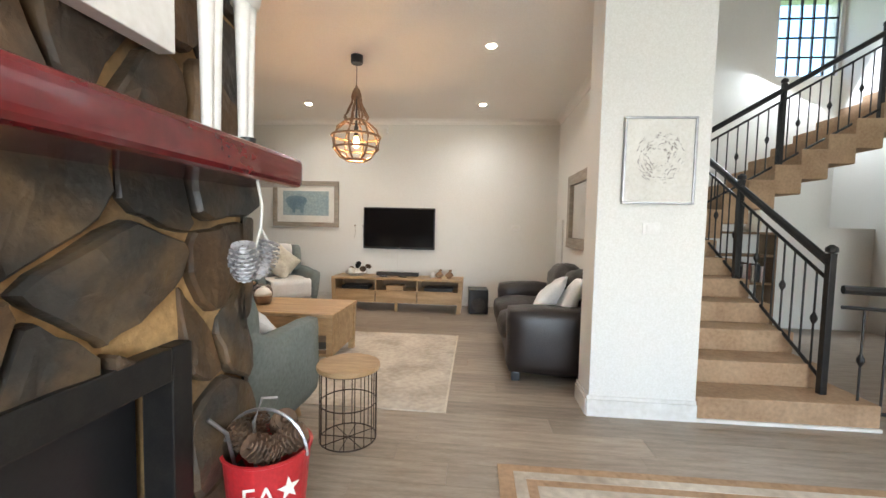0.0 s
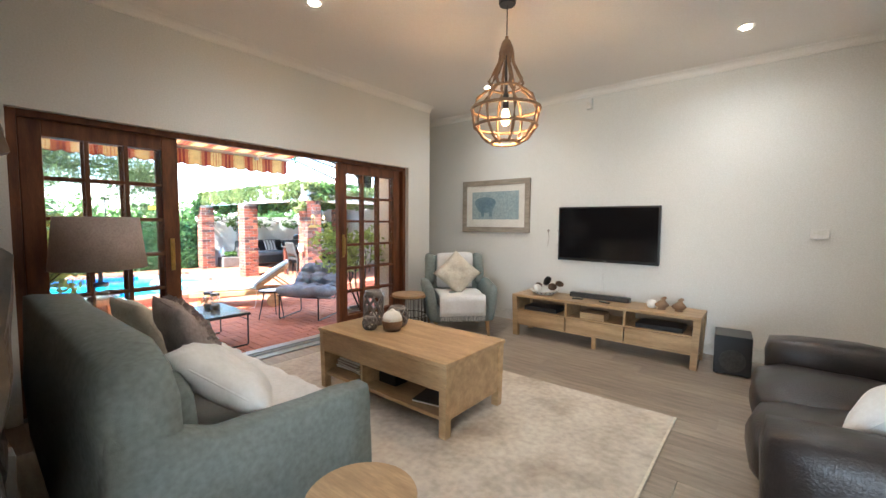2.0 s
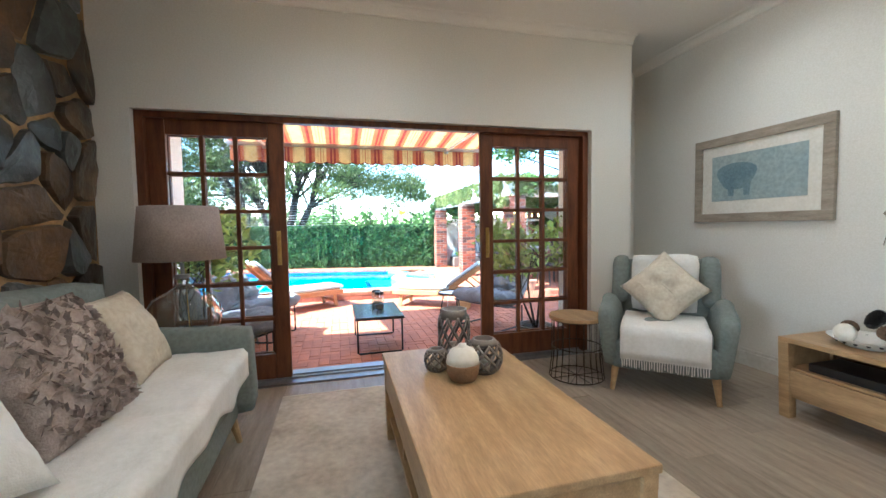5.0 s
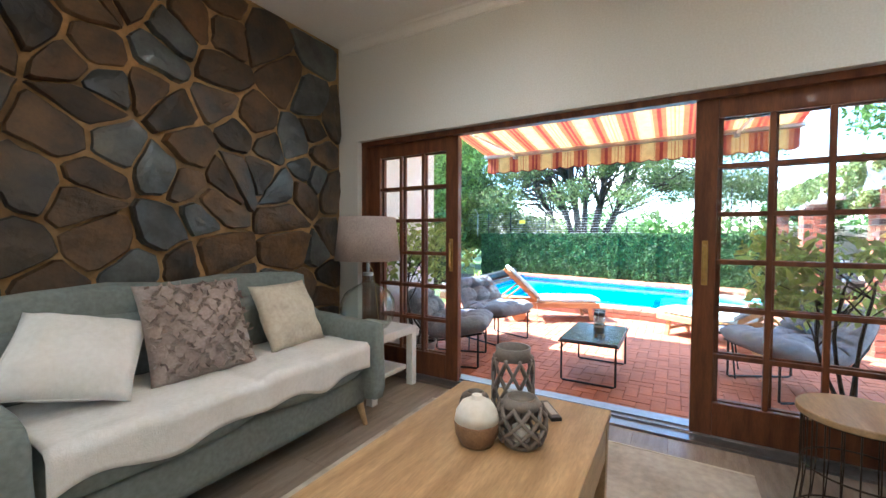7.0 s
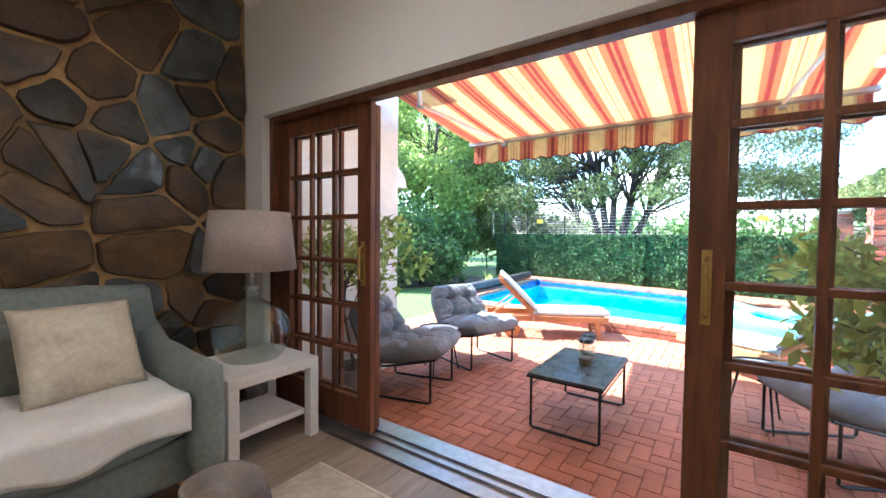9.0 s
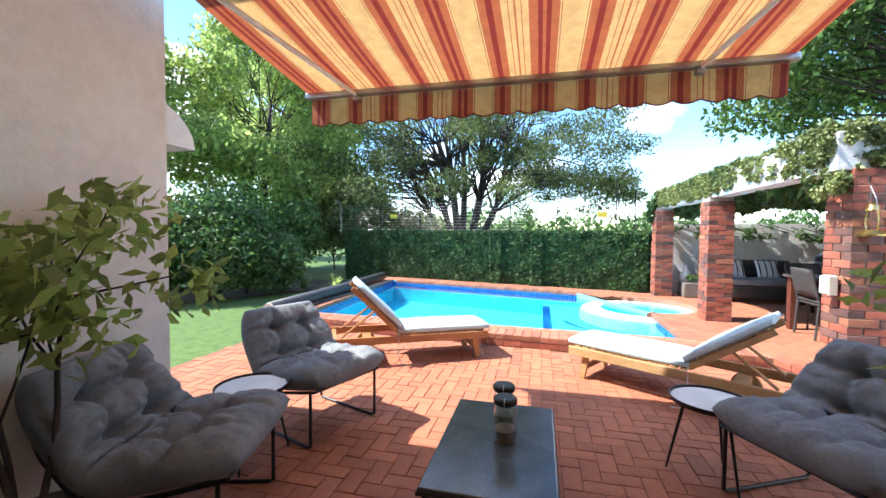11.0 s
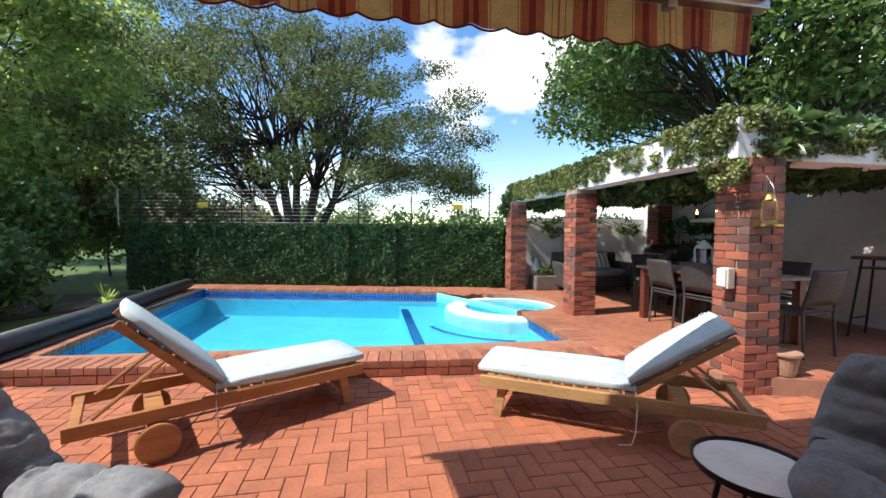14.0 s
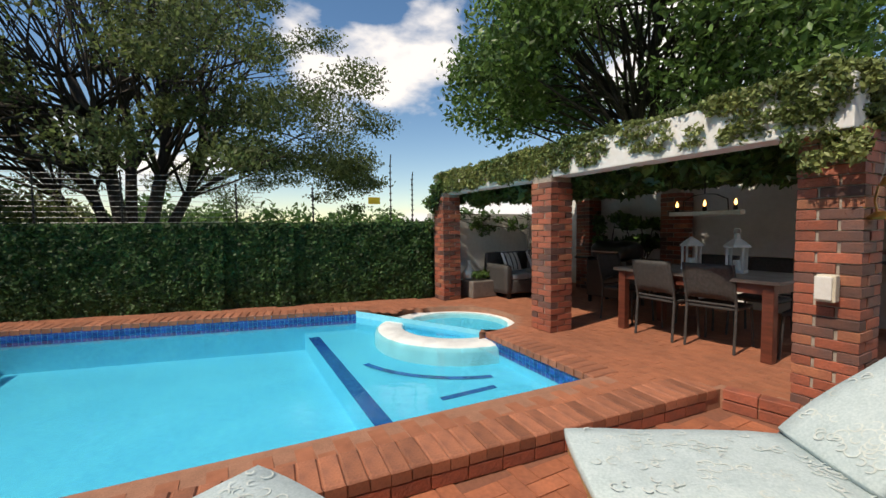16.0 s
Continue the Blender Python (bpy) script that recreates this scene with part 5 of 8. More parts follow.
part("body", box(-0.2, 0.2, -0.13, 0.13, 0, 0.05, 0.004), M["black"], bx)
bx = thing("wooden_box", -1.25, 6.58, 0.3155, 0, "small pale wooden box in the bench compartment", "box")
part("body", box(-0.13, 0.13, -0.09, 0.09, 0, 0.06, 0.003), M["oak"], bx)
part("lid", box(-0.133, 0.133, -0.093, 0.093, 0.06, 0.068, 0.002), M["oak"], bx)
bx = thing("media_box", -0.60, 6.62, 0.3155, 0, "flat black disc player in the bench compartment", "media player")
part("body", box(-0.21, 0.21, -0.13, 0.13, 0, 0.045, 0.004), M["black"], bx)
tv = thing("television", -1.31, 7.10, 1.23, 0, "black flat-screen television mounted on the white wall", "television")
part("bezel", box(-0.585, 0.585, -0.045, 0.0, -0.335, 0.335, 0.006), M["black"], tv)
part("screen", box(-0.565, 0.565, -0.0475, -0.044, -0.30, 0.315), M["screen"], tv)
part("badge", box(-0.025, 0.025, -0.0475, -0.045, -0.322, -0.314), M["steel"], tv)
part("wall_bracket", box(-0.2, 0.2, 0.0, 0.02, -0.15, 0.15), M["black"], tv)
part("cable", tube([(-0.02, -0.01, -0.33), (-0.03, -0.006, -0.5), (-0.02, -0.012, -0.72)], 0.004, n=6), M["white_paint"], tv)
sb = thing("soundbar", -1.26, 6.75, 0.5005, 0, "long black soundbar on the television bench", "soundbar")
part("body", box(-0.33, 0.33, -0.04, 0.04, 0, 0.055, 0.01), M["black"], sb)
part("grille", box(-0.31, 0.31, -0.042, -0.039, 0.008, 0.046), M["rattan"], sb)
for x, y, r in ((-1.45, 6.60, 10), (-1.15, 6.58, -20)):
    rc = thing("remote_control", x, y, 0.5005, r, "small black remote on the television bench", "remote control")
    part("body", box(-0.06, 0.06, -0.02, 0.02, 0, 0.014, 0.004), M["black"], rc)
    part("buttons", box(-0.04, 0.04, -0.012, 0.012, 0.014, 0.016), M["steel"], rc)
sp = thing("subwoofer", -0.01, 6.66, 0, 4, "black cube subwoofer standing on the floor", "loudspeaker")
part("cabinet", box(-0.14, 0.14, -0.16, 0.18, 0.012, 0.36, 0.006), M["black"], sp)
part("cone", lathe([(0.085, 0), (0.1, 0.006), (0.1, 0.012), (0.03, 0.002)], 24), M["rattan"], sp).matrix_basis = pose(0, -0.16, 0.14, 90, 0, 0)
for x, y in ((-0.11, -0.13), (0.11, -0.13), (-0.11, 0.15), (0.11, 0.15)):
    part("foot", lathe([(0.015, 0), (0.015, 0.013)], 10, at=(x, y, 0)), M["black"], sp)
dish = thing("decor_bowl", -1.88, 6.66, 0.5005, 0, "white pierced shallow bowl on the television bench", "bowl")
part("bowl", lathe([(0.09, 0), (0.10, 0.006), (0.17, 0.05), (0.175, 0.055), (0.165, 0.052), (0.08, 0.012)], 30), M["white_paint"], dish, smooth=True)
# solid black discs stand in for the dark inside the piercings
for k in range(18):
    a = k * math.tau / 18
    part("hole", lathe([(0.010, 0), (0.010, 0.002)], 8), M["black"], dish).matrix_basis = pose(0.142 * math.cos(a), 0.142 * math.sin(a), 0.033, 0, 62, math.degrees(a))


def pinecone(name, x, y, z, size, label, material, rx=0, ry=0, cat="pine cone"):
    ob = thing(name, x, y, z, 0, label, cat)
    bm = bmesh.new()
    m = pose(0, 0, 0, rx, ry, 0)
    lathe([(0.01, -size), (0.28 * size, -0.8 * size), (0.42 * size, -0.35 * size), (0.36 * size, 0.2 * size), (0.12 * size, 0.75 * size)], 12, bm)
    bmesh.ops.transform(bm, matrix=m, verts=bm.verts)
    part("core", bm, material, ob)
    bm = bmesh.new()
    for r in range(9):
        t = r / 8
        rad, zz = size * (0.32 + 0.34 * math.sin(math.pi * (0.18 + 0.72 * (1 - t)))), size * (-0.85 + 1.6 * t)
        for k in range(11):
            a = (k + 0.5 * (r % 2)) * math.tau / 11
            c, s = math.cos(a), math.sin(a)
            w = size * 0.13
            q = [(rad * 0.45, -w * 0.6, zz), (rad, -w, zz + 0.10 * size), (rad * 1.06, 0, zz + 0.02 * size), (rad, w, zz + 0.10 * size), (rad * 0.45, w * 0.6, zz)]
            bm.faces.new([bm.verts.new(m @ Vector((px * c - py * s, px * s + py * c, pz))) for px, py, pz in q])
    part("scales", bm, material, ob, kind="stuff")
    return ob


pinecone("protea_cone", -1.95, 6.64, 0.60, 0.055, "dark brown dried seed head in the bowl", M["cone"], 70, 20)
pinecone("protea_cone", -1.87, 6.70, 0.655, 0.062, "dark dried seed head in the bowl", M["black"], -50, 10)
pinecone("protea_cone", -1.78, 6.66, 0.60, 0.065, "brown dried seed head in the bowl", M["cone"], 80, -40)
pinecone("protea_cone", -1.70, 6.68, 0.64, 0.052, "brown dried seed head in the bowl", M["cone"], 60, -60)
orb = thing("glass_ball", -1.94, 6.58, 0.575, 0, "clear glass ball in the white bowl", "ornament")
bm = bmesh.new()
bmesh.ops.create_uvsphere(bm, u_segments=20, v_segments=14, radius=0.052)
part("ball", bm, M["paper"], orb, smooth=True)
for x, col in ((-0.60, "weave"), (-0.45, "weave")):
    b = thing("wooden_ornament", x, 6.62, 0.5005, 15, "carved wooden bird-shaped ornament on the bench", "ornament")
    bm = lathe([(0.025, 0), (0.028, 0.008), (0.02, 0.014), (0.036, 0.03), (0.045, 0.05), (0.03, 0.075), (0.012, 0.10), (0.018, 0.115), (0.012, 0.13), (0.003, 0.135)], 14)
    for v in bm.verts:
        v.co.x *= 1.5
        v.co.x += 0.35 * max(0, v.co.z - 0.07)
    part("body", bm, M[col], b, smooth=True)
ob = thing("white_pot", -0.70, 6.66, 0.5005, 0, "small white ceramic pot on the bench", "pot")
part("pot", lathe([(0.028, 0), (0.042, 0.015), (0.046, 0.045), (0.036, 0.072), (0.030, 0.076), (0.028, 0.07)], 20), M["white_paint"], ob, smooth=True)
part("rim", lathe([(0.030, 0.072), (0.034, 0.076), (0.030, 0.080), (0.026, 0.076)], 20), M["white_paint"], ob)

# leather sofa
ls = thing("leather_sofa", 0.66, 4.82, 0, 0, "dark brown leather two-seater sofa against the wall", "sofa")
part("base", soft_box(-0.42, 0.46, -0.80, 0.80, 0.07, 0.30, 0.03), M["leather"], ls, smooth=True)
for y in (-0.33, 0.33):
    part("seat_cushion", soft_box(-0.47, 0.22, y - 0.325, y + 0.325, 0.28, 0.46, 0.065, puff=0.35), M["leather"], ls, smooth=True)
    part("back_cushion", soft_box(0.14, 0.42, y - 0.33, y + 0.33, 0.42, 0.84, 0.11, puff=0.25), M["leather"], ls, smooth=True)
part("backrest", soft_box(0.30, 0.50, -0.86, 0.86, 0.08, 0.78, 0.07), M["leather"], ls, smooth=True)
for s in (-1, 1):
    part("armrest", soft_box(-0.44, 0.46, s * 0.76 - 0.13, s * 0.76 + 0.13, 0.07, 0.62, 0.06, puff=0.1), M["leather"], ls, smooth=True)
    for x in (-0.36, 0.40):
        part("foot", box(x - 0.035, x + 0.035, s * 0.78 - 0.035, s * 0.78 + 0.035, 0, 0.075, 0.004), M["black"], ls)
pillow("pillow", 0.80, 4.28, 0.48, -28, 78, 0.42, "white_cloth", "white cotton cushion leaning on the leather sofa")
pillow("pillow", 0.64, 4.40, 0.48, -40, 70, 0.42, "white_cloth", "white cotton cushion leaning on the leather sofa")

# side table and glass lamp
stb = thing("side_table", -3.29, 2.79, 0, 0, "square white painted side table with a lower shelf", "side table")
part("tabletop", box(-0.28, 0.28, -0.26, 0.26, 0.43, 0.49, 0.005), M["white_paint"], stb)
part("lower_shelf", box(-0.22, 0.22, -0.20, 0.20, 0.13, 0.165, 0.003), M["white_paint"], stb)
for sx in (-1, 1):
    for sy in (-1, 1):
        part("leg", box(sx * 0.25 - 0.03, sx * 0.25 + 0.03, sy * 0.23 - 0.03, sy * 0.23 + 0.03, 0, 0.43, 0.004), M["white_paint"], stb)
lamp = thing("table_lamp", -3.30, 2.76, 0.4905, 0, "clear glass demijohn table lamp with a linen shade", "table lamp")
prof = [(0.13, 0.0), (0.165, 0.008), (0.20, 0.06), (0.222, 0.14), (0.215, 0.22), (0.175, 0.29), (0.10, 0.335), (0.05, 0.365), (0.036, 0.40), (0.040, 0.42)]
part("bottle", lathe(prof, 40), M["bottle"], lamp, "clear greenish glass bottle body", smooth=True).visible_shadow = False
part("stopper", lathe([(0.042, 0.42), (0.042, 0.445), (0.012, 0.45), (0.012, 0.52)], 16), M["steel"], lamp)
bm = bmesh.new()
S = 48
lo = [bm.verts.new((0.262 * math.cos(k * math.tau / S), 0.262 * math.sin(k * math.tau / S), 0.545)) for k in range(S)]
hi = [bm.verts.new((0.225 * math.cos(k * math.tau / S), 0.225 * math.sin(k * math.tau / S), 0.89)) for k in range(S)]
for k in range(S):
    bm.faces.new((lo[k], lo[(k + 1) % S], hi[(k + 1) % S], hi[k]))
ob = part("shade", bm, M["shade"], lamp, "pinkish-grey linen drum shade", smooth=True)
sol = ob.modifiers.new("thickness", "SOLIDIFY")
sol.thickness = 0.003
part("shade_ring", tube([(0.12 * c, 0.12 * s, 0.86) for c, s in ((1, 0), (0, 1), (-1, 0), (0, -1))], 0.003, closed=True, n=6), M["steel"], lamp)
part("harp", tube([(0, 0, 0.5), (0.0, 0, 0.86), (0.19, 0, 0.88)], 0.004, n=6), M["steel"], lamp)
part("cord", tube([(0.0, 0.0, 0.52), (-0.06, 0.0, 0.46), (-0.12, -0.02, 0.3), (-0.17, -0.03, 0.02)], 0.003, n=6), M["brass"], lamp)

# pendant
pd = thing("pendant_light", -1.30, 4.68, 0, 0, "gourd-shaped open wooden pendant lamp with a glowing bulb", "pendant light")
part("ceiling_rose", lathe([(0.055, CEIL - 0.08), (0.06, CEIL - 0.07), (0.06, CEIL - 0.001), (0.03, CEIL - 0.001)], 20), M["black"], pd)
part("cord", tube([(0, 0, 2.62), (0, 0, CEIL - 0.07)], 0.004, n=6), M["black"], pd)
part("cap", lathe([(0.05, 2.545), (0.055, 2.56), (0.045, 2.60), (0.03, 2.64), (0.012, 2.66), (0.012, 2.675)], 16), M["weave"], pd)
for k in range(8):
    a = k * math.tau / 8
    prof = [(0.045, 2.56), (0.05, 2.50), (0.095, 2.41), (0.125, 2.36), (0.10, 2.32), (0.13, 2.30), (0.205, 2.24), (0.242, 2.15), (0.225, 2.05), (0.16, 1.965), (0.10, 1.935)]
    part("rib", tube([(r * math.cos(a), r * math.sin(a), z) for r, z in prof], 0.011, n=6), M["weave"], pd, smooth=True)
for r, z, w in ((0.105, 2.32, 0.010), (0.242, 2.17, 0.012), (0.222, 2.05, 0.011), (0.10, 1.935, 0.012)):
    part("hoop", tube([(r * math.cos(k * math.tau / 30), r * math.sin(k * math.tau / 30), z) for k in range(30)], w, closed=True, n=6), M["weave"], pd, smooth=True)
part("socket", lathe([(0.02, 2.17), (0.022, 2.19), (0.022, 2.27), (0.012, 2.29), (0.006, 2.55)], 14), M["black"], pd)
part("bulb", lathe([(0.004, 2.055), (0.022, 2.065), (0.03, 2.09), (0.028, 2.13), (0.018, 2.17)], 16), M["bulb"], pd, "glowing amber filament bulb", smooth=True)

# downlights
for x, y in DOWNLIGHTS[:7]:
    d = thing("downlight", x, y, CEIL, 0, "small recessed ceiling downlight with white ring", "ceiling light", "recessed downlights")
    part("ring", lathe([(0.035, -0.004), (0.055, -0.006), (0.058, -0.0005), (0.035, -0.0005)], 24), M["white_paint"], d)
    part("lens", lathe([(0.036, -0.012), (0.036, -0.004)], 20), M["spot"], d, "lit lens")

# pictures, mirror and small wall fittings
def framed(name, label, w, h, fw, depth, fmat, mount=0.08):
    ob = thing(name, label=label, category="picture")
    bm = bmesh.new()
    for a in ((-w / 2, w / 2, h / 2 - fw, h / 2), (-w / 2, w / 2, -h / 2, -h / 2 + fw)):
        box(a[0], a[1], -depth, 0, a[2], a[3], 0.004, bm)
    for s in (-1, 1):
        box(s * (w / 2 - fw / 2) - fw / 2, s * (w / 2 - fw / 2) + fw / 2, -depth + 0.001, -0.001, -h / 2 + fw, h / 2 - fw, 0.003, bm)
    part("frame", bm, fmat, ob)
    part("mount", box(-w / 2 + fw, w / 2 - fw, -depth * 0.5, -0.003, -h / 2 + fw, h / 2 - fw), M["paper"], ob)
    return ob


sea = mat("watercolour", (0.36, 0.43, 0.43), (0.27, 0.36, 0.39), 0.8, 4)
ink = mat("ink_blue", (0.12, 0.20, 0.25), (0.18, 0.27, 0.31), 0.8, 8)
fp = framed("framed_picture", "blue-grey watercolour in a wide pale wooden frame", 1.12, 0.75, 0.075, 0.035, M["grey_wood"])
fp.matrix_basis = pose(-2.885, 7.118, 1.60)
part("picture", box(-0.39, 0.39, -0.0195, -0.0165, -0.19, 0.21), sea, fp)
bm = bmesh.new()
blob = [(-0.16 + 0.17 * math.cos(a) * (1 + 0.15 * math.sin(3 * a)), 0.02 + 0.13 * math.sin(a) * (1 + 0.12 * math.cos(2 * a))) for a in [k * math.tau / 24 for k in range(24)]]
bm.faces.new([bm.verts.new((x, -0.0205, z)) for x, z in blob])
for x in (-0.24, -0.10):
    bm.faces.new([bm.verts.new(v) for v in ((x, -0.0203, -0.02), (x + 0.07, -0.0203, -0.02), (x + 0.06, -0.0203, -0.15), (x + 0.01, -0.0203, -0.15))])
part("brush_shape", bm, ink, fp, "soft blue painted shape")
fp2 = framed("framed_picture", "white drawing with a swirl of dark strokes in a silver frame", 0.46, 0.57, 0.014, 0.03, M["steel"])
fp2.matrix_basis = pose(1.125, 3.446, 1.75)
bm = bmesh.new()
rr = random.Random(6)
for k in range(150):
    a, r = rr.uniform(0, math.tau), rr.uniform(0.05, 0.155)
    x, z, t, ln, wd = r * math.cos(a), 0.02 + r * 1.1 * math.sin(a), a + math.pi / 2 + rr.uniform(-0.6, 0.6), rr.uniform(0.008, 0.022), rr.uniform(0.001, 0.0035)
    c, s = math.cos(t), math.sin(t)
    bm.faces.new([bm.verts.new((x + px * c - pz * s, -0.0168, z + px * s + pz * c)) for px, pz in ((-ln, 0), (0, -wd), (ln, 0), (0, wd))])
part("strokes", bm, M["ceramic"], fp2, kind="stuff")
pg = part("glazing", box(-0.216, 0.216, -0.024, -0.022, -0.271, 0.271), M["pane"], fp2)
pg.visible_shadow = False
mir = thing("wall_mirror", 1.197, 5.66, 1.51, 0, "rectangular mirror in a heavy grey-brown wooden frame", "mirror")
bm = bmesh.new()
for z in (-0.47, 0.34):
    box(-0.05, 0, -0.54, 0.54, z, z + 0.13, 0.008, bm)
for y in (-0.54, 0.41):
    box(-0.048, -0.001, y, y + 0.13, -0.34, 0.34, 0.006, bm)
part("frame", bm, M["grey_wood"], mir)
part("glass", box(-0.02, -0.004, -0.41, 0.41, -0.34, 0.34), M["mirror"], mir)
hd = thing("hatch_door", 1.197, 6.80, 0, 0, "narrow white flush wall cupboard door with a black latch", "hatch", kind="structure")
part("panel", box(-0.018, 0, -0.20, 0.20, 0.1, 1.42, 0.003), M["white_paint"], hd)
part("latch", box(-0.03, -0.018, -0.17, -0.13, 0.63, 0.75, 0.003), M["black"], hd)
sw = thing("light_switch", 1.10, 3.447, 1.30, 0, "white double light switch on the pillar", "switch")
part("plate", box(-0.055, 0.055, -0.008, 0, -0.04, 0.04, 0.003), M["white_paint"], sw)
part("rocker", box(-0.03, -0.004, -0.012, -0.008, -0.02, 0.02, 0.002), M["white_paint"], sw)
part("rocker", box(0.004, 0.03, -0.012, -0.008, -0.02, 0.02, 0.002), M["white_paint"], sw)
kp = thing("keypad", 0.56, 7.117, 1.28, 0, "small white keypad box on the wall", "keypad")
part("case", box(-0.065, 0.065, -0.03, 0, -0.045, 0.045, 0.005), M["white_paint"], kp)
part("panel", box(-0.045, 0.045, -0.032, -0.03, -0.005, 0.03), M["paper"], kp)
sn = thing("motion_sensor", -1.55, 7.10, 2.80, 0, "small white alarm sensor high on the wall", "sensor")
part("case", box(-0.035, 0.035, -0.05, 0.01, -0.06, 0.06, 0.012), M["white_paint"], sn)
part("lens", box(-0.022, 0.022, -0.054, -0.048, -0.035, 0.015, 0.003), M["paper"], sn)
st = thing("dried_flower", -2.0, 7.112, 1.12, 0, "two thin dried flower stems fixed on the wall", "wall ornament")
for x in (-0.06, 0.08):
    part("stem", tube([(x, -0.012, -0.06), (x + 0.02, -0.012, 0.04), (x + 0.01, -0.012, 0.13)], 0.003, n=5), M["grey_wood"], st)
    part("bloom", lathe([(0.004, 0.125), (0.018, 0.14), (0.01, 0.155), (0.002, 0.16)], 8, at=(x + 0.01, -0.012, 0)), M["grey_wood"], st)

# hearth things
bk = thing("bucket", -0.80, 2.02, 0, 0, "red enamel fire bucket with worn white lettering", "bucket")
prof = [(0.105, 0.0), (0.11, 0.004), (0.15, 0.47), (0.157, 0.475), (0.157, 0.482), (0.146, 0.482), (0.104, 0.02)]
part("pail", lathe(prof, 36), M["red_tin"], bk, smooth=False)
part("wire_handle", tube([(0.157 * math.cos(a), -0.02 + 0.0 * a, 0.46 + 0.16 * math.sin(a)) for a in [k * math.pi / 14 for k in range(15)]], 0.006, n=6), M["steel"], bk)


def lettering(body, size, material, parent, m, name="lettering"):
    cu = bpy.data.curves.new(name, "FONT")
    cu.body, cu.size, cu.extrude, cu.align_x = body, size, 0.0008, "CENTER"
    tmp = bpy.data.objects.new(name, cu)
    scene.collection.objects.link(tmp)
    me = bpy.data.meshes.new_from_object(tmp.evaluated_get(bpy.context.evaluated_depsgraph_get()))
    bpy.data.objects.remove(tmp)
    me.materials.append(material)
    ob = new(name, me)
    ob.parent = parent
    ob.matrix_basis = m
    return ob


lettering("FA", 0.10, M["paper"], bk, pose(0.045, -0.1455, 0.34, 85, 0, 18))
bm = bmesh.new()
bm.faces.new([bm.verts.new(((0.042 if k % 2 == 0 else 0.017) * math.sin(k * math.pi / 5), (0.042 if k % 2 == 0 else 0.017) * math.cos(k * math.pi / 5), 0)) for k in range(10)])
part("star", bm, M["paper"], bk).matrix_basis = pose(0.121, -0.087, 0.38, 85, 0, 52)
for k in range(5):
    a = k * math.tau / 5
    pinecone("pine_cone", -0.80 + 0.075 * math.cos(a), 2.02 + 0.075 * math.sin(a), 0.50 + 0.02 * (k % 2), 0.075, "brown pine cone in the red bucket", M["cone"], 40 * math.sin(k * 2), 60 * math.cos(k))
tg = thing("fire_tongs", -0.86, 1.98, 0.46, 0, "steel fire tongs standing in the bucket", "tongs")
part("arm", tube([(0, 0, -0.2), (-0.04, -0.05, 0.1), (-0.07, -0.10, 0.17), (-0.10, -0.09, 0.16), (-0.06, -0.03, 0.06)], 0.007, n=7), M["steel"], tg)
part("arm", tube([(0.03, 0.02, -0.2), (0.03, 0.0, 0.12), (0.05, 0.02, 0.2), (0.09, 0.05, 0.19)], 0.006, n=7), M["steel"], tg)
for dx, dy, dz in ((-0.765, 1.82, 1.165), (-0.75, 1.90, 1.17)):
    pinecone("hanging_pine_cone", dx, dy, dz, 0.068, "silvered pine cone hanging on string from the mantelpiece", M["silver"], 20 if dy < 1.85 else -20, 10)
stg = thing("string", -0.735, 1.86, 1.21, 0, "knotted white string tied round the mantelpiece", "string")
part("cord", tube([(0, -0.03, 0.0), (0, 0, 0.06), (0.004, 0.0, 0.13), (-0.01, 0, 0.205)], 0.004, n=6), M["paper"], stg)
part("cord", tube([(0, 0.06, 0.0), (0, 0, 0.06), (0.004, 0.002, 0.10)], 0.004, n=6), M["paper"], stg)
for y, s in ((1.81, 0.85), (1.99, 0.82)):
    bm = bmesh.new()
    for q in (-0.022, 0.022):
        lathe([(0.026, 0), (0.028, 0.015), (0.018, 0.05), (0.022, 0.3), (0.027, 0.48), (0.033, 0.62)], 12, bm, (0, q, 0))
    lathe([(0.055, 0.60), (0.068, 0.66), (0.06, 0.85), (0.075, 1.0), (0.03, 1.06), (0.035, 1.16), (0.01, 1.22)], 14, bm)
    bmesh.ops.scale(bm, vec=(s, s, s), verts=bm.verts)
    ob = part("carved_figure", bm, M["white_paint"], None, smooth=True)
    ob.matrix_basis = pose(-0.86, y, 1.5205)
    tagged(ob, "tall whitewashed carved wooden statue on the mantelpiece", "statue")
cv = thing("wall_canvas", -0.925, 1.24, 2.28, 0, "blank white canvas hung on the stone chimney", "canvas")
part("canvas", box(0, 0.05, -0.55, 0.45, -0.55, 0.55, 0.004), M["white_paint"], cv)
dk = thing("candle_dish", -0.84, 1.97, 1.5205, 0, "small dark metal candle dish on the mantelpiece", "candle holder")
part("dish", lathe([(0.04, 0), (0.05, 0.008), (0.055, 0.02), (0.045, 0.015), (0.02, 0.01)], 18), M["black_metal"], dk)
part("cup", lathe([(0.02, 0.012), (0.025, 0.05), (0.02, 0.05), (0.01, 0.02)], 14), M["black_metal"], dk)
# mug shelf of the hall
for i in range(16):
    b = thing("book", 2.80 + i * 0.055, 6.22, 0.6505, 0, "upright book on the dark hall shelf", "book", "books on the hall shelf")
    h = 0.2 + 0.012 * (i * 7 % 5)
    part("cover", box(0, 0.04, -0.08, 0.08, 0, h, 0.003), M[("dark_wood", "grey_wood", "black", "taupe")[i % 4]], b)
    part("pages", box(0.004, 0.036, -0.078, 0.082, 0.004, h + 0.002), M["paper"], b)
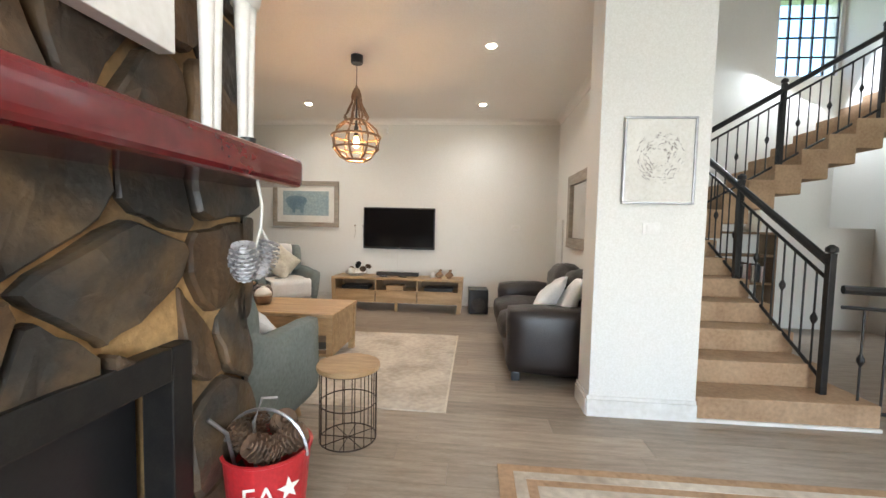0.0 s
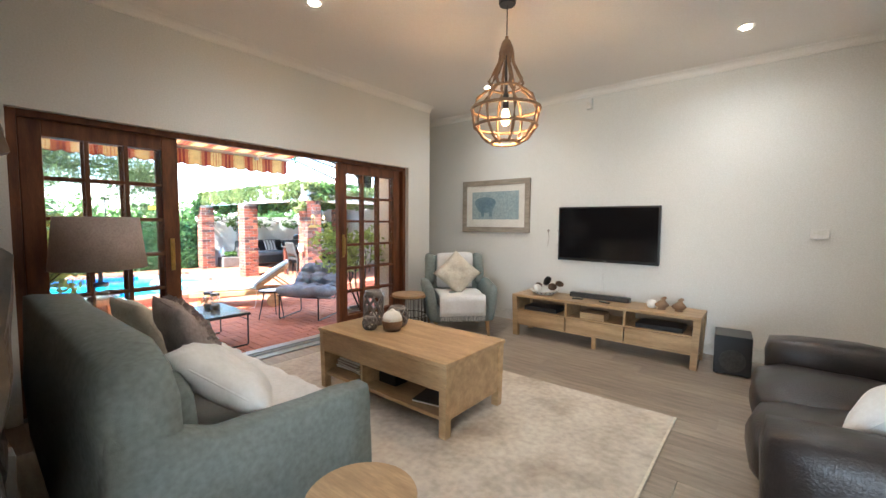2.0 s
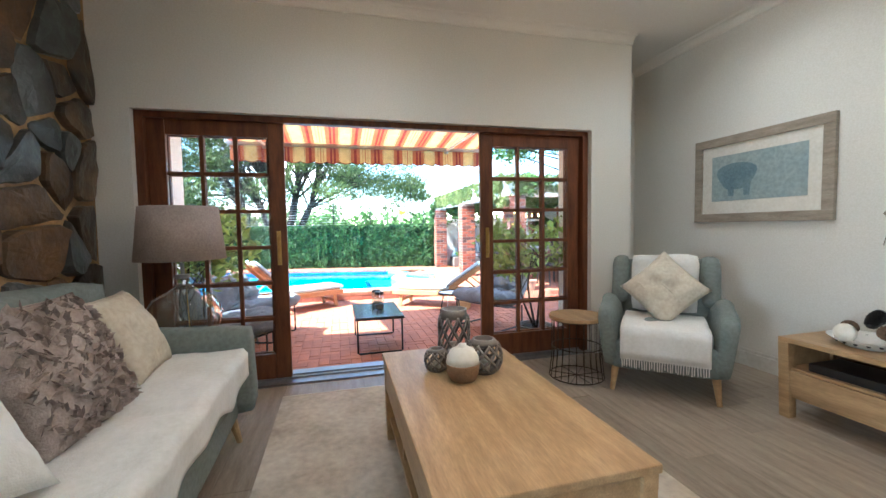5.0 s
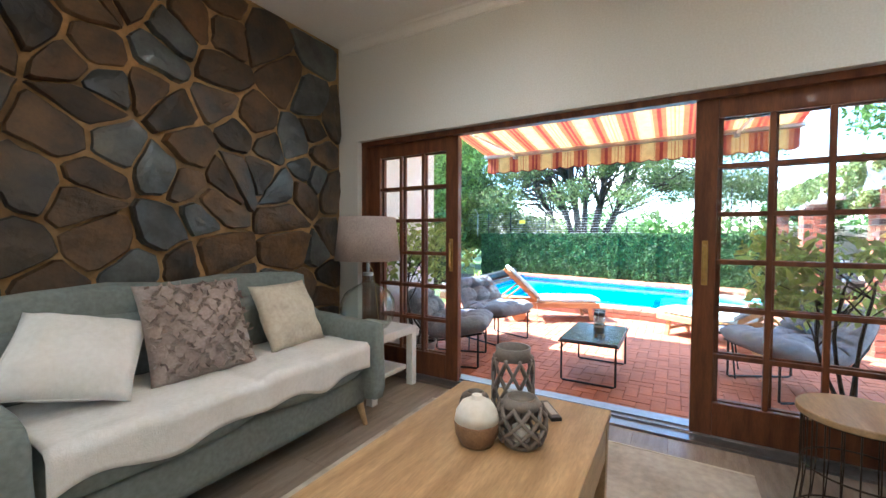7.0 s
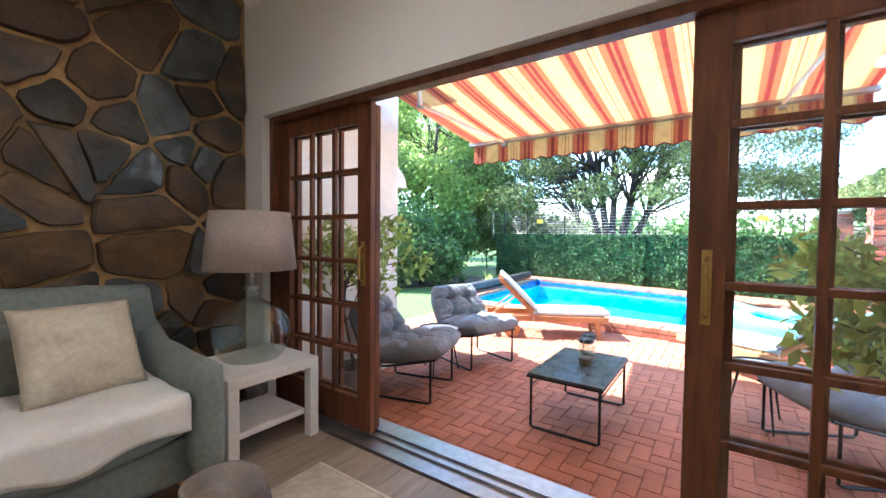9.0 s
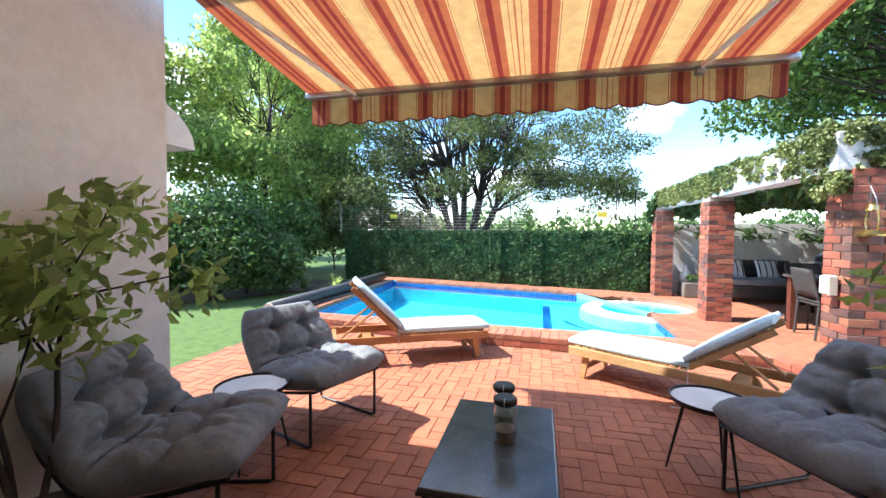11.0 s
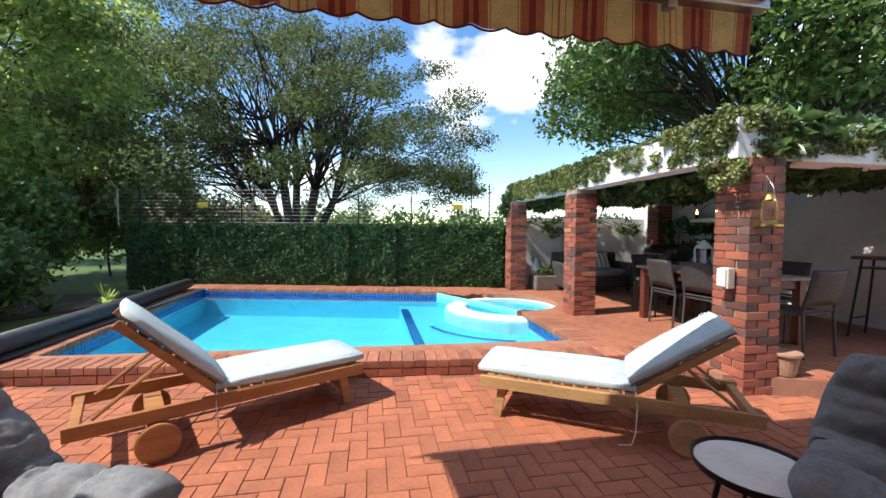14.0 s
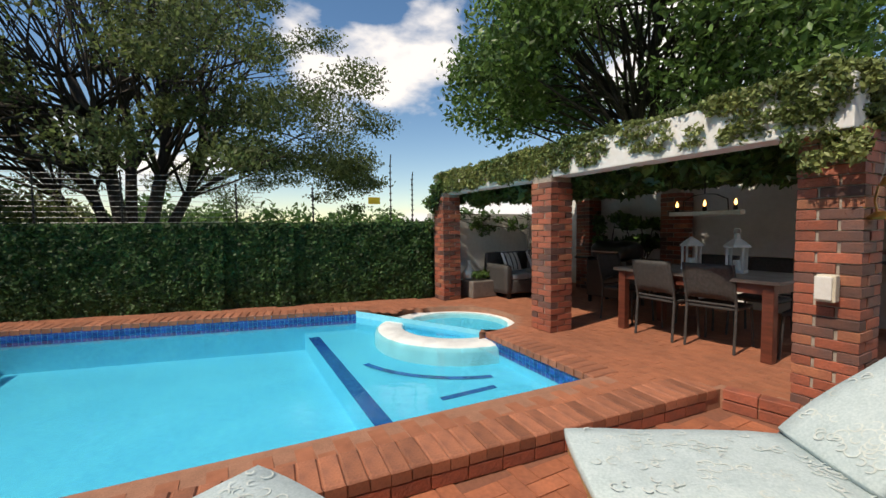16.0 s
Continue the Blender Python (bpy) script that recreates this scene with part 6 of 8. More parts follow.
ob = thing("hall_vase", 3.55, 6.22, 1.3005, 0, "cream wooden vase on the hall shelf", "vase")
part("body", lathe([(0.05, 0), (0.07, 0.02), (0.09, 0.15), (0.05, 0.28), (0.06, 0.34), (0.045, 0.34), (0.03, 0.2)], 20), M["cream"], ob, smooth=True)
part("twigs", tube([(0, 0, 0.1), (0.03, 0, 0.45), (0.06, 0.02, 0.55)], 0.006, n=5), M["weave"], ob)


# ---- plants: leaves as small folded blades, scattered in clumps ----
def leaf_cloud(name, clumps, per, size, material, parent, seed, kind="stuff", label="", up=0.25, long=1.6, shell=0.5):
    """clumps: (x, y, z, rx, ry, rz). Each leaf is two triangles folded along its rib."""
    rng = np.random.default_rng(seed)
    c = np.array(clumps, float)
    vol = c[:, 3] * c[:, 4] * c[:, 5]
    cnt = np.maximum(3, (per * vol ** 0.67 / (vol ** 0.67).sum())).astype(int)
    idx = np.repeat(np.arange(len(c)), cnt)
    n = len(idx)
    d = rng.normal(size=(n, 3))
    d /= np.linalg.norm(d, axis=1)[:, None]
    rad = (shell + (1 - shell) * rng.random(n)) * rng.random(n) ** 0.25
    p = c[idx, :3] + d * rad[:, None] * c[idx, 3:]
    a = rng.normal(size=(n, 3)) + np.array([0, 0, -0.2])
    a /= np.linalg.norm(a, axis=1)[:, None]
    nn = rng.normal(size=(n, 3)) + d * 0.6 + np.array([0, 0, up])
    b = np.cross(a, nn)
    b /= np.linalg.norm(b, axis=1)[:, None] + 1e-9
    nn = np.cross(b, a)
    s = size * (0.6 + 0.8 * rng.random(n))[:, None]
    v = np.empty((n, 4, 3))
    v[:, 0] = p - a * s * long * 0.5
    v[:, 1] = p + b * s * 0.38 + nn * s * 0.12
    v[:, 2] = p + a * s * long * 0.5
    v[:, 3] = p - b * s * 0.38 + nn * s * 0.12
    me = bpy.data.meshes.new(name)
    me.vertices.add(4 * n)
    me.vertices.foreach_set("co", v.reshape(-1).astype(np.float32))
    me.loops.add(6 * n)
    base = (np.arange(n) * 4)[:, None]
    me.loops.foreach_set("vertex_index", (base + np.array([0, 1, 2, 0, 2, 3])).reshape(-1).astype(np.int32))
    me.polygons.add(2 * n)
    me.polygons.foreach_set("loop_start", (np.arange(2 * n) * 3).astype(np.int32))
    me.update(calc_edges=True)
    me.materials.append(material)
    ob = new(name, me)
    if parent:
        ob.parent = parent
    return tagged(ob, label, kind=kind)


def limb(a, b, r0, r1, rnd, bend=0.12, n=7):
    a, b = Vector(a), Vector(b)
    L = (b - a).length
    pts = []
    off = Vector((rnd.uniform(-1, 1), rnd.uniform(-1, 1), rnd.uniform(-0.3, 0.6))) * L * bend
    for i in range(n):
        t = i / (n - 1)
        w = Vector((noise.noise(Vector((i * 0.9, a.x, b.y))), noise.noise(Vector((i * 0.9, a.y + 5, b.x))), 0)) * L * 0.02
        pts.append(a.lerp(b, t) + off * math.sin(math.pi * t) + w * math.sin(math.pi * t))
    return tube(pts, r0, n=8, r2=r1), pts


def tree(name, base, stems, clumps, per, size, leafmat, label, seed, trunk_r, twigs=2, up=0.25, shell=0.5):
    ob = thing(name, label=label, category="tree")
    rnd = random.Random(seed)
    tips = [Vector(c[:3]) for c in clumps]
    for top, r in stems:
        bm, pts = limb(base, top, r, r * 0.55, rnd, 0.07)
        part("trunk", bm, M["bark"], ob, smooth=True)
        near = sorted(tips, key=lambda q: (q - Vector(top)).length)[:max(4, len(tips) // len(stems))]
        for q in near:
            s = pts[rnd.choice((3, 4, 5, 6))]
            bm, p2 = limb(s, q, r * 0.24, 0.012, rnd, 0.10, 6)
            part("limb", bm, M["bark"], ob, smooth=True)
            for _ in range(twigs):
                e = q + Vector((rnd.uniform(-1, 1), rnd.uniform(-1, 1), rnd.uniform(-0.5, 0.6))) * 0.9
                bm, _p = limb(p2[rnd.choice((3, 4))], e, 0.018, 0.005, rnd, 0.1, 5)
                part("twig", bm, M["bark"], ob)
    leaf_cloud("crown", clumps, per, size, leafmat, ob, seed, up=up, shell=shell)
    return ob


def crown(cx, cy, cz, rx, ry, rz, n, r, flat, seed, low=-0.35, droop=0.0):
    rnd = random.Random(seed)
    out = []
    while len(out) < n:
        d = Vector((rnd.gauss(0, 1), rnd.gauss(0, 1), rnd.gauss(0, 1))).normalized()
        if d.z < low:
            continue
        f = rnd.uniform(0.55, 1.0)
        hr = math.hypot(d.x, d.y)
        s = r * rnd.uniform(0.6, 1.35)
        out.append((cx + d.x * rx * f, cy + d.y * ry * f, cz + d.z * rz * f - droop * hr * hr, s, s, s * flat))
    return out


# the wide acacia behind the hedge
AB = (-20.0, 1.15, -0.4)
ac = crown(-20.2, 1.2, 5.1, 6.4, 7.2, 5.0, 200, 0.85, 0.58, 31, low=-0.26, droop=1.6)
ac += [(-19, 6.9, 3.1, 0.9, 0.9, 0.3), (-18.8, 7.6, 2.7, 0.7, 0.7, 0.25), (-19.3, 5.6, 3.6, 1.0, 1.0, 0.35), (-19.5, -4.6, 3.3, 1.0, 1.0, 0.35), (-18.5, 4.3, 4.2, 0.9, 0.9, 0.3),
       (-19.0, 6.2, 2.2, 0.6, 0.8, 0.22), (-19.0, 7.0, 1.9, 0.5, 0.6, 0.2)]
tree("acacia_tree", AB, [((-20.3, -0.7, 4.4), 0.20), ((-19.6, 0.2, 5.0), 0.19), ((-20.6, 1.0, 5.6), 0.17), ((-19.8, 2.0, 5.2), 0.20), ((-20.4, 3.0, 4.5), 0.18), ((-21, -1.5, 4.2), 0.15)],
     ac, 100000, 0.064, M["leaf_acacia"], "wide spreading acacia with many dark forking stems", 5, 0.2, 2)
# broad-leaved tree behind the pergola
rt = crown(-14.2, 15.2, 7.6, 6.0, 6.4, 4.4, 130, 1.35, 0.75, 41, low=-0.75)
rt += [(-16.4, 9.6, 4.6, 1.1, 0.9, 0.7), (-17.4, 10.2, 5.8, 1.2, 1.1, 0.8), (-15.8, 10.6, 4.4, 1.2, 1.0, 0.7), (-11.5, 12.0, 4.3, 1.3, 1.2, 0.9), (-9.6, 12.6, 4.6, 1.3, 1.2, 1.0), (-8.2, 13.2, 5.4, 1.4, 1.3, 1.2), (-8.4, 12.4, 7.2, 1.5, 1.5, 1.2)]
tree("broadleaf_tree", (-13.6, 14.6, -0.4), [((-14.6, 13.4, 5.2), 0.22), ((-12.8, 15.2, 6.2), 0.24), ((-13.2, 13.6, 7.0), 0.18)], rt, 92000, 0.115, M["leaf_broad"],
     "large dark-leaved tree standing behind the pergola", 6, 0.25, 1)
# tall pale tree and its neighbours on the garden's far side
lt = crown(-16.5, -5.6, 5.0, 3.4, 3.0, 5.2, 60, 1.0, 0.8, 51, low=-0.9)
tree("garden_tree", (-16.5, -5.6, -0.4), [((-16.4, -5.4, 6.0), 0.11), ((-16.9, -6.3, 5.0), 0.08)], lt, 30000, 0.12, M["leaf_light"], "tall bright green garden tree", 7, 0.2, 1)
lt = crown(-12.0, -8.4, 5.2, 3.2, 3.0, 5.0, 50, 1.1, 0.8, 52, low=-0.9)
tree("garden_tree", (-12.0, -8.4, -0.4), [((-12.0, -8.2, 6.0), 0.10), ((-12.6, -8.9, 5.2), 0.08)], lt, 27000, 0.125, M["leaf_light"], "tall yellow-green garden tree in sunlight", 8, 0.2, 1)
lt = crown(-25, -9.5, 7.5, 5.0, 5.0, 6.0, 60, 1.4, 0.8, 53, low=-0.9)
tree("garden_tree", (-25, -9.5, -0.4), [((-25, -9.3, 8.0), 0.25), ((-24.2, -10.3, 7.0), 0.2)], lt, 26000, 0.17, M["leaf_light"], "very tall pale green tree in the distance", 9, 0.2, 1)


def bush(name, clumps, per, size, m, label, seed, stems=4):
    ob = thing(name, label=label, category="bush")
    rnd = random.Random(seed)
    for k in range(stems):
        c = clumps[k % len(clumps)]
        bm, _p = limb((c[0] + rnd.uniform(-0.2, 0.2), c[1] + rnd.uniform(-0.2, 0.2), PATIO - 0.05), (c[0], c[1], c[2]), 0.035, 0.012, rnd)
        part("stem", bm, M["bark"], ob)
    leaf_cloud("foliage", clumps, per, size, m, ob, seed)
    return ob


bush("camellia_bush", [(-10.6, -2.3, 0.75, 1.2, 1.1, 0.95), (-11.4, -1.7, 0.55, 0.9, 0.9, 0.8), (-10.0, -3.2, 0.9, 1.1, 1.1, 1.1), (-10.9, -2.9, 1.45, 1.1, 1.1, 0.8), (-9.2, -3.9, 0.8, 1.0, 1.0, 1.0), (-11.2, -2.2, 1.35, 0.7, 0.7, 0.55)],
     40000, 0.075, M["leaf_dark"], "dense dark glossy camellia bush", 61, 6)
bush("garden_bush", [(-8.6, -5.0, 0.7, 1.2, 1.1, 0.9), (-7.4, -5.6, 0.5, 1.1, 1.0, 0.8), (-9.6, -5.4, 1.2, 1.2, 1.1, 1.2), (-12.6, -3.4, 1.3, 1.2, 1.1, 1.4), (-14.0, -2.8, 1.2, 1.1, 1.0, 1.3)],
     14000, 0.09, M["leaf"], "mid-green leafy garden shrubbery", 62, 5)
bush("garden_bush", [(-18, -3.6, 1.6, 1.6, 1.4, 1.6), (-16.5, -1.6, 1.9, 1.4, 1.3, 0.9), (-19.5, -0.8, 1.4, 1.5, 1.5, 1.0), (-17.8, -1.6, 1.5, 1.5, 1.5, 1.3), (-18.6, -3.2, 2.3, 1.6, 1.6, 1.4), (-17.6, -5.0, 1.8, 1.6, 1.6, 1.5)], 20000, 0.11, M["leaf_ivy"], "pale olive shrubs beyond the boundary wall", 63, 3)


def strap_plant(x, y, n, ln, m, label, seed):
    ob = thing("strap_leaf_plant", x, y, PATIO + 0.02, 0, label, "plant", "strap-leaved border plants")
    rnd = random.Random(seed)
    for k in range(n):
        a, t = rnd.uniform(0, math.tau), rnd.uniform(0.25, 1.0)
        L = ln * rnd.uniform(0.7, 1.1)
        bm = bmesh.new()
        prev = None
        for i in range(7):
            s = i / 6
            r, z, w = L * t * s * 0.8, L * (s * (1.1 - 0.5 * t) - 0.55 * t * s * s), 0.028 * (1 - s ** 2) + 0.002
            c, q = math.cos(a), math.sin(a)
            pair = (bm.verts.new((r * c - w * q, r * q + w * c, z)), bm.verts.new((r * c + w * q, r * q - w * c, z)))
            if prev:
                bm.faces.new((prev[0], prev[1], pair[1], pair[0]))
            prev = pair
        part("leaf", bm, m, ob)


strap_plant(-12.7, -0.75, 26, 0.60, M["leaf_light"], "bright green strap-leaved agapanthus clump", 1)
strap_plant(-12.2, -1.35, 22, 0.55, M["leaf"], "green strap-leaved clump in the flower bed", 2)
strap_plant(-13.2, -0.35, 18, 0.5, M["leaf"], "green strap-leaved clump in the flower bed", 3)
strap_plant(-9.3, -2.3, 24, 0.5, M["leaf_dark"], "dark green strap-leaved clump at the lawn edge", 4)
strap_plant(-8.6, -2.8, 24, 0.5, M["leaf_dark"], "dark green strap-leaved clump at the lawn edge", 5)

# far woods
rng_ = random.Random(77)
far = []
for k in range(170):
    y = -60 + k * 0.75
    far.append((-44 + rng_.uniform(-4, 4), y, rng_.uniform(0.3, 2.6), rng_.uniform(1.2, 2.6), rng_.uniform(1.2, 2.6), rng_.uniform(1.0, 2.1)))
leaf_cloud("far_woods", far, 30000, 0.32, M["leaf"], None, 78)
tagged(bpy.data.objects["far_woods"], "distant pale green tree line beyond the boundary", "woods", kind="stuff")

# ---- the clipped hedge wall ----
HA, HB = Vector((-13.12, 6.80)), Vector((-14.95, -1.6))
hedge = thing("ivy_hedge", label="boundary wall fully covered in clipped creeping fig", category="hedge")
hd_, hL = (HB - HA).normalized(), (HB - HA).length
hn = Vector((-hd_.y, hd_.x))
if hn.x < 0:
    hn = -hn
HTOP = 1.30
bm = bmesh.new()
mh = Matrix.Translation((HA.x, HA.y, 0)) @ Matrix.Rotation(math.atan2(hd_.y, hd_.x), 4, "Z")
side = 1 if (mh.to_3x3() @ Vector((0, 1, 0))).x > 0 else -1
# core wall and posts coloured as the shade behind the leaves
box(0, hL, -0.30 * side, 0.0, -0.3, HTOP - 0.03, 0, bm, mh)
part("wall_core", bm, M["hedge_core_shade"], hedge)
posts = [(3.62, 0.22), (2.55, 0.20), (7.35, 0.22), (0.2, 0.2)]
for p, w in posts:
    part("post_core", box(p - w / 2, p + w / 2, 0, 0.07 * side, -0.2, HTOP + 0.03, 0, None, mh), M["hedge_core_shade"], hedge)
rng = np.random.default_rng(9)
N = 46000
u, z = rng.random(N) * hL, -0.15 + rng.random(N) * (HTOP + 0.15)
dep = 0.012 + 0.03 * rng.random(N) + 0.022 * np.sin(u * 5.1 + z * 3) * np.sin(z * 6.3 + u)
for p, w in posts:
    dep += np.where(np.abs(u - p) < w / 2 + 0.03, 0.085, 0)
top = rng.random(N) < 0.10
z = np.where(top, HTOP - 0.03 + 0.05 * rng.random(N), z)
dep = np.where(top, -0.30 * rng.random(N), dep)
loc = np.stack([u, dep * side, z], 1)
mw = np.array(mh.to_3x3())
pos = loc @ mw.T + np.array([HA.x, HA.y, 0])
a = rng.normal(size=(N, 3)) * np.array([0.5, 0.7, 0.6]) + np.array([0, 0, -0.5])
a /= np.linalg.norm(a, axis=1)[:, None]
nrm = rng.normal(size=(N, 3)) * 0.55 + np.array([hn.x, hn.y, 0.45])
b = np.cross(a, nrm)
b /= np.linalg.norm(b, axis=1)[:, None]
s = (0.026 + 0.022 * rng.random(N))[:, None]
v = np.stack([pos - a * s, pos + b * s * 0.75, pos + a * s, pos - b * s * 0.75], 1)
me = bpy.data.meshes.new("leaves")
me.vertices.add(4 * N)
me.vertices.foreach_set("co", v.reshape(-1).astype(np.float32))
me.loops.add(4 * N)
me.loops.foreach_set("vertex_index", np.arange(4 * N).astype(np.int32))
me.polygons.add(N)
me.polygons.foreach_set("loop_start", (np.arange(N) * 4).astype(np.int32))
me.update(calc_edges=True)
me.materials.append(M["leaf_hedge"])
ob = new("leaves", me)
ob.parent = hedge
tagged(ob, kind="stuff")

# electric fence over the wall
fence = thing("electric_fence", label="electric fence of thin wires on black insulated rods", category="fence")
for k, (p, h, r) in enumerate(((0.35, 0.95, 1), (0.75, 1.25, 1), (2.1, 0.7, 0), (3.3, 0.75, 1), (4.9, 0.85, 0), (6.0, 0.85, 0), (7.4, 0.85, 1), (8.4, 0.85, 0))):
    q = HA + hd_ * p - hn * 0.15
    part("rod", tube([(q.x, q.y, HTOP - 0.1), (q.x, q.y, HTOP + h * 0.85), (q.x + 0.04, q.y, HTOP + h)], 0.011, n=6), M["black_metal"], fence)
    for i in range(9):
        zz = HTOP + 0.05 + i * h * 0.098
        part("insulator", lathe([(0.010, 0), (0.022, 0.006), (0.022, 0.03), (0.010, 0.036)], 7, at=(q.x, q.y, zz)), M["black"], fence)
for i in range(10):
    zz = HTOP + 0.05 + i * 0.082
    a, b = HA + hd_ * 2.9 - hn * 0.15, HA + hd_ * 9.6 - hn * 0.15
    part("wire_strand", tube([(a.x, a.y, zz), (b.x, b.y, zz)], 0.0035, n=4), M["steel"], fence)
q = HA + hd_ * 8.9 - hn * 0.12
part("bracket_post", tube([(q.x, q.y, HTOP - 0.1), (q.x, q.y, HTOP + 0.8), (q.x + 0.1, q.y - 0.08, HTOP + 0.98)], 0.018, n=6), M["steel"], fence)
yellow = mat("sign_yellow", (0.75, 0.52, 0.03), None, 0.5, 5)
for p, zz in ((6.9, 0.45), (1.05, 0.42)):
    q = HA + hd_ * p - hn * 0.13
    sg = part("warning_sign", box(-0.11, 0.11, -0.004, 0.004, -0.06, 0.06, 0.002), yellow, fence, "small yellow warning plate")
    sg.matrix_basis = pose(q.x, q.y, HTOP + zz, 0, 0, 90)

# ---- awning ----
AX0, AX1, AZ0, AZ1, AY0, AY1 = -3.93, -6.68, 2.93, 2.49, 2.29, 6.08
aw = thing("awning", label="retractable striped awning in cream, rust and dark red", category="awning")
pat = [("stripe_rust", 0.055), ("stripe_red", 0.030), ("stripe_rust", 0.022), ("stripe_red", 0.030), ("stripe_rust", 0.048), ("stripe_cream", 0.010), ("stripe_red", 0.004), ("stripe_cream", 0.150), ("stripe_red", 0.004), ("stripe_cream", 0.010),
       ("stripe_rust", 0.048), ("stripe_red", 0.040), ("stripe_rust", 0.050), ("stripe_cream", 0.040), ("stripe_rust", 0.006), ("stripe_cream", 0.030), ("stripe_rust", 0.012), ("stripe_cream", 0.030), ("stripe_rust", 0.006), ("stripe_cream", 0.040)]
mats = [M["stripe_cream"], M["stripe_red"], M["stripe_rust"]]
keys = ["stripe_cream", "stripe_red", "stripe_rust"]
bm, bv = bmesh.new(), bmesh.new()
y, k = AY0, 0
SEG = 8
while y < AY1:
    nm, w = pat[k % len(pat)]
    y1 = min(y + w, AY1)
    for i in range(SEG):
        q = []
        for t, yy in ((i / SEG, y), (i / SEG, y1), ((i + 1) / SEG, y1), ((i + 1) / SEG, y)):
            q.append(bm.verts.new((AX0 + (AX1 - AX0) * t, yy, AZ0 + (AZ1 - AZ0) * t - 0.05 * math.sin(math.pi * t))))
        f = bm.faces.new(q)
        f.material_index = keys.index(nm)
    m_ = max(1, round((y1 - y) / 0.03))
    for j in range(m_):
        ya, yb = y + (y1 - y) * j / m_, y + (y1 - y) * (j + 1) / m_

        def low(yy):
            return 2.245 - 0.028 * abs(math.sin(math.pi * (yy - AY0) / 0.19))
        xo = AX1 - 0.035
        q = [bv.verts.new(c) for c in ((xo, ya, 2.46), (xo, yb, 2.46), (xo + 0.012 * math.sin(yb * 6), yb, low(yb)), (xo + 0.012 * math.sin(ya * 6), ya, low(ya)))]
        f = bv.faces.new(q)
        f.material_index = keys.index(nm)
    y, k = y1, k + 1
part("canopy", bm, mats, aw)
part("valance", bv, mats, aw, "scalloped striped valance")
pts = [(AX1 - 0.036, AY0 + i * 0.02, 2.243 - 0.028 * abs(math.sin(math.pi * (i * 0.02) / 0.19))) for i in range(int((AY1 - AY0) / 0.02))]
part("valance_trim", tube(pts, 0.006, n=5), M["stripe_red"], aw)
part("front_bar", box(AX1 - 0.03, AX1 + 0.05, AY0 - 0.03, AY1 + 0.03, 2.45, 2.50, 0.012), M["steel"], aw)
part("cassette", box(AX0 - 0.06, AX0 + 0.02, AY0 - 0.05, AY1 + 0.05, 2.87, 3.03, 0.02), M["steel"], aw)
for y0, ye, yf in ((3.4, 2.55, 2.76), (4.95, 5.72, 5.50)):
    part("folding_arm", tube([(AX0 - 0.05, y0, 2.85), (-5.2, ye, 2.57)], 0.022, n=8), M["white_paint"], aw)
    part("folding_arm", tube([(-5.2, ye, 2.57), (AX1, yf, 2.46)], 0.019, n=8), M["white_paint"], aw)
    part("elbow", lathe([(0.03, -0.035), (0.034, -0.03), (0.034, 0.03), (0.03, 0.035)], 12, at=(-5.2, ye, 2.57)), M["steel"], aw)
    part("end_clamp", box(AX1 - 0.03, AX1 + 0.03, yf - 0.03, yf + 0.03, 2.41, 2.48, 0.008), M["steel"], aw)

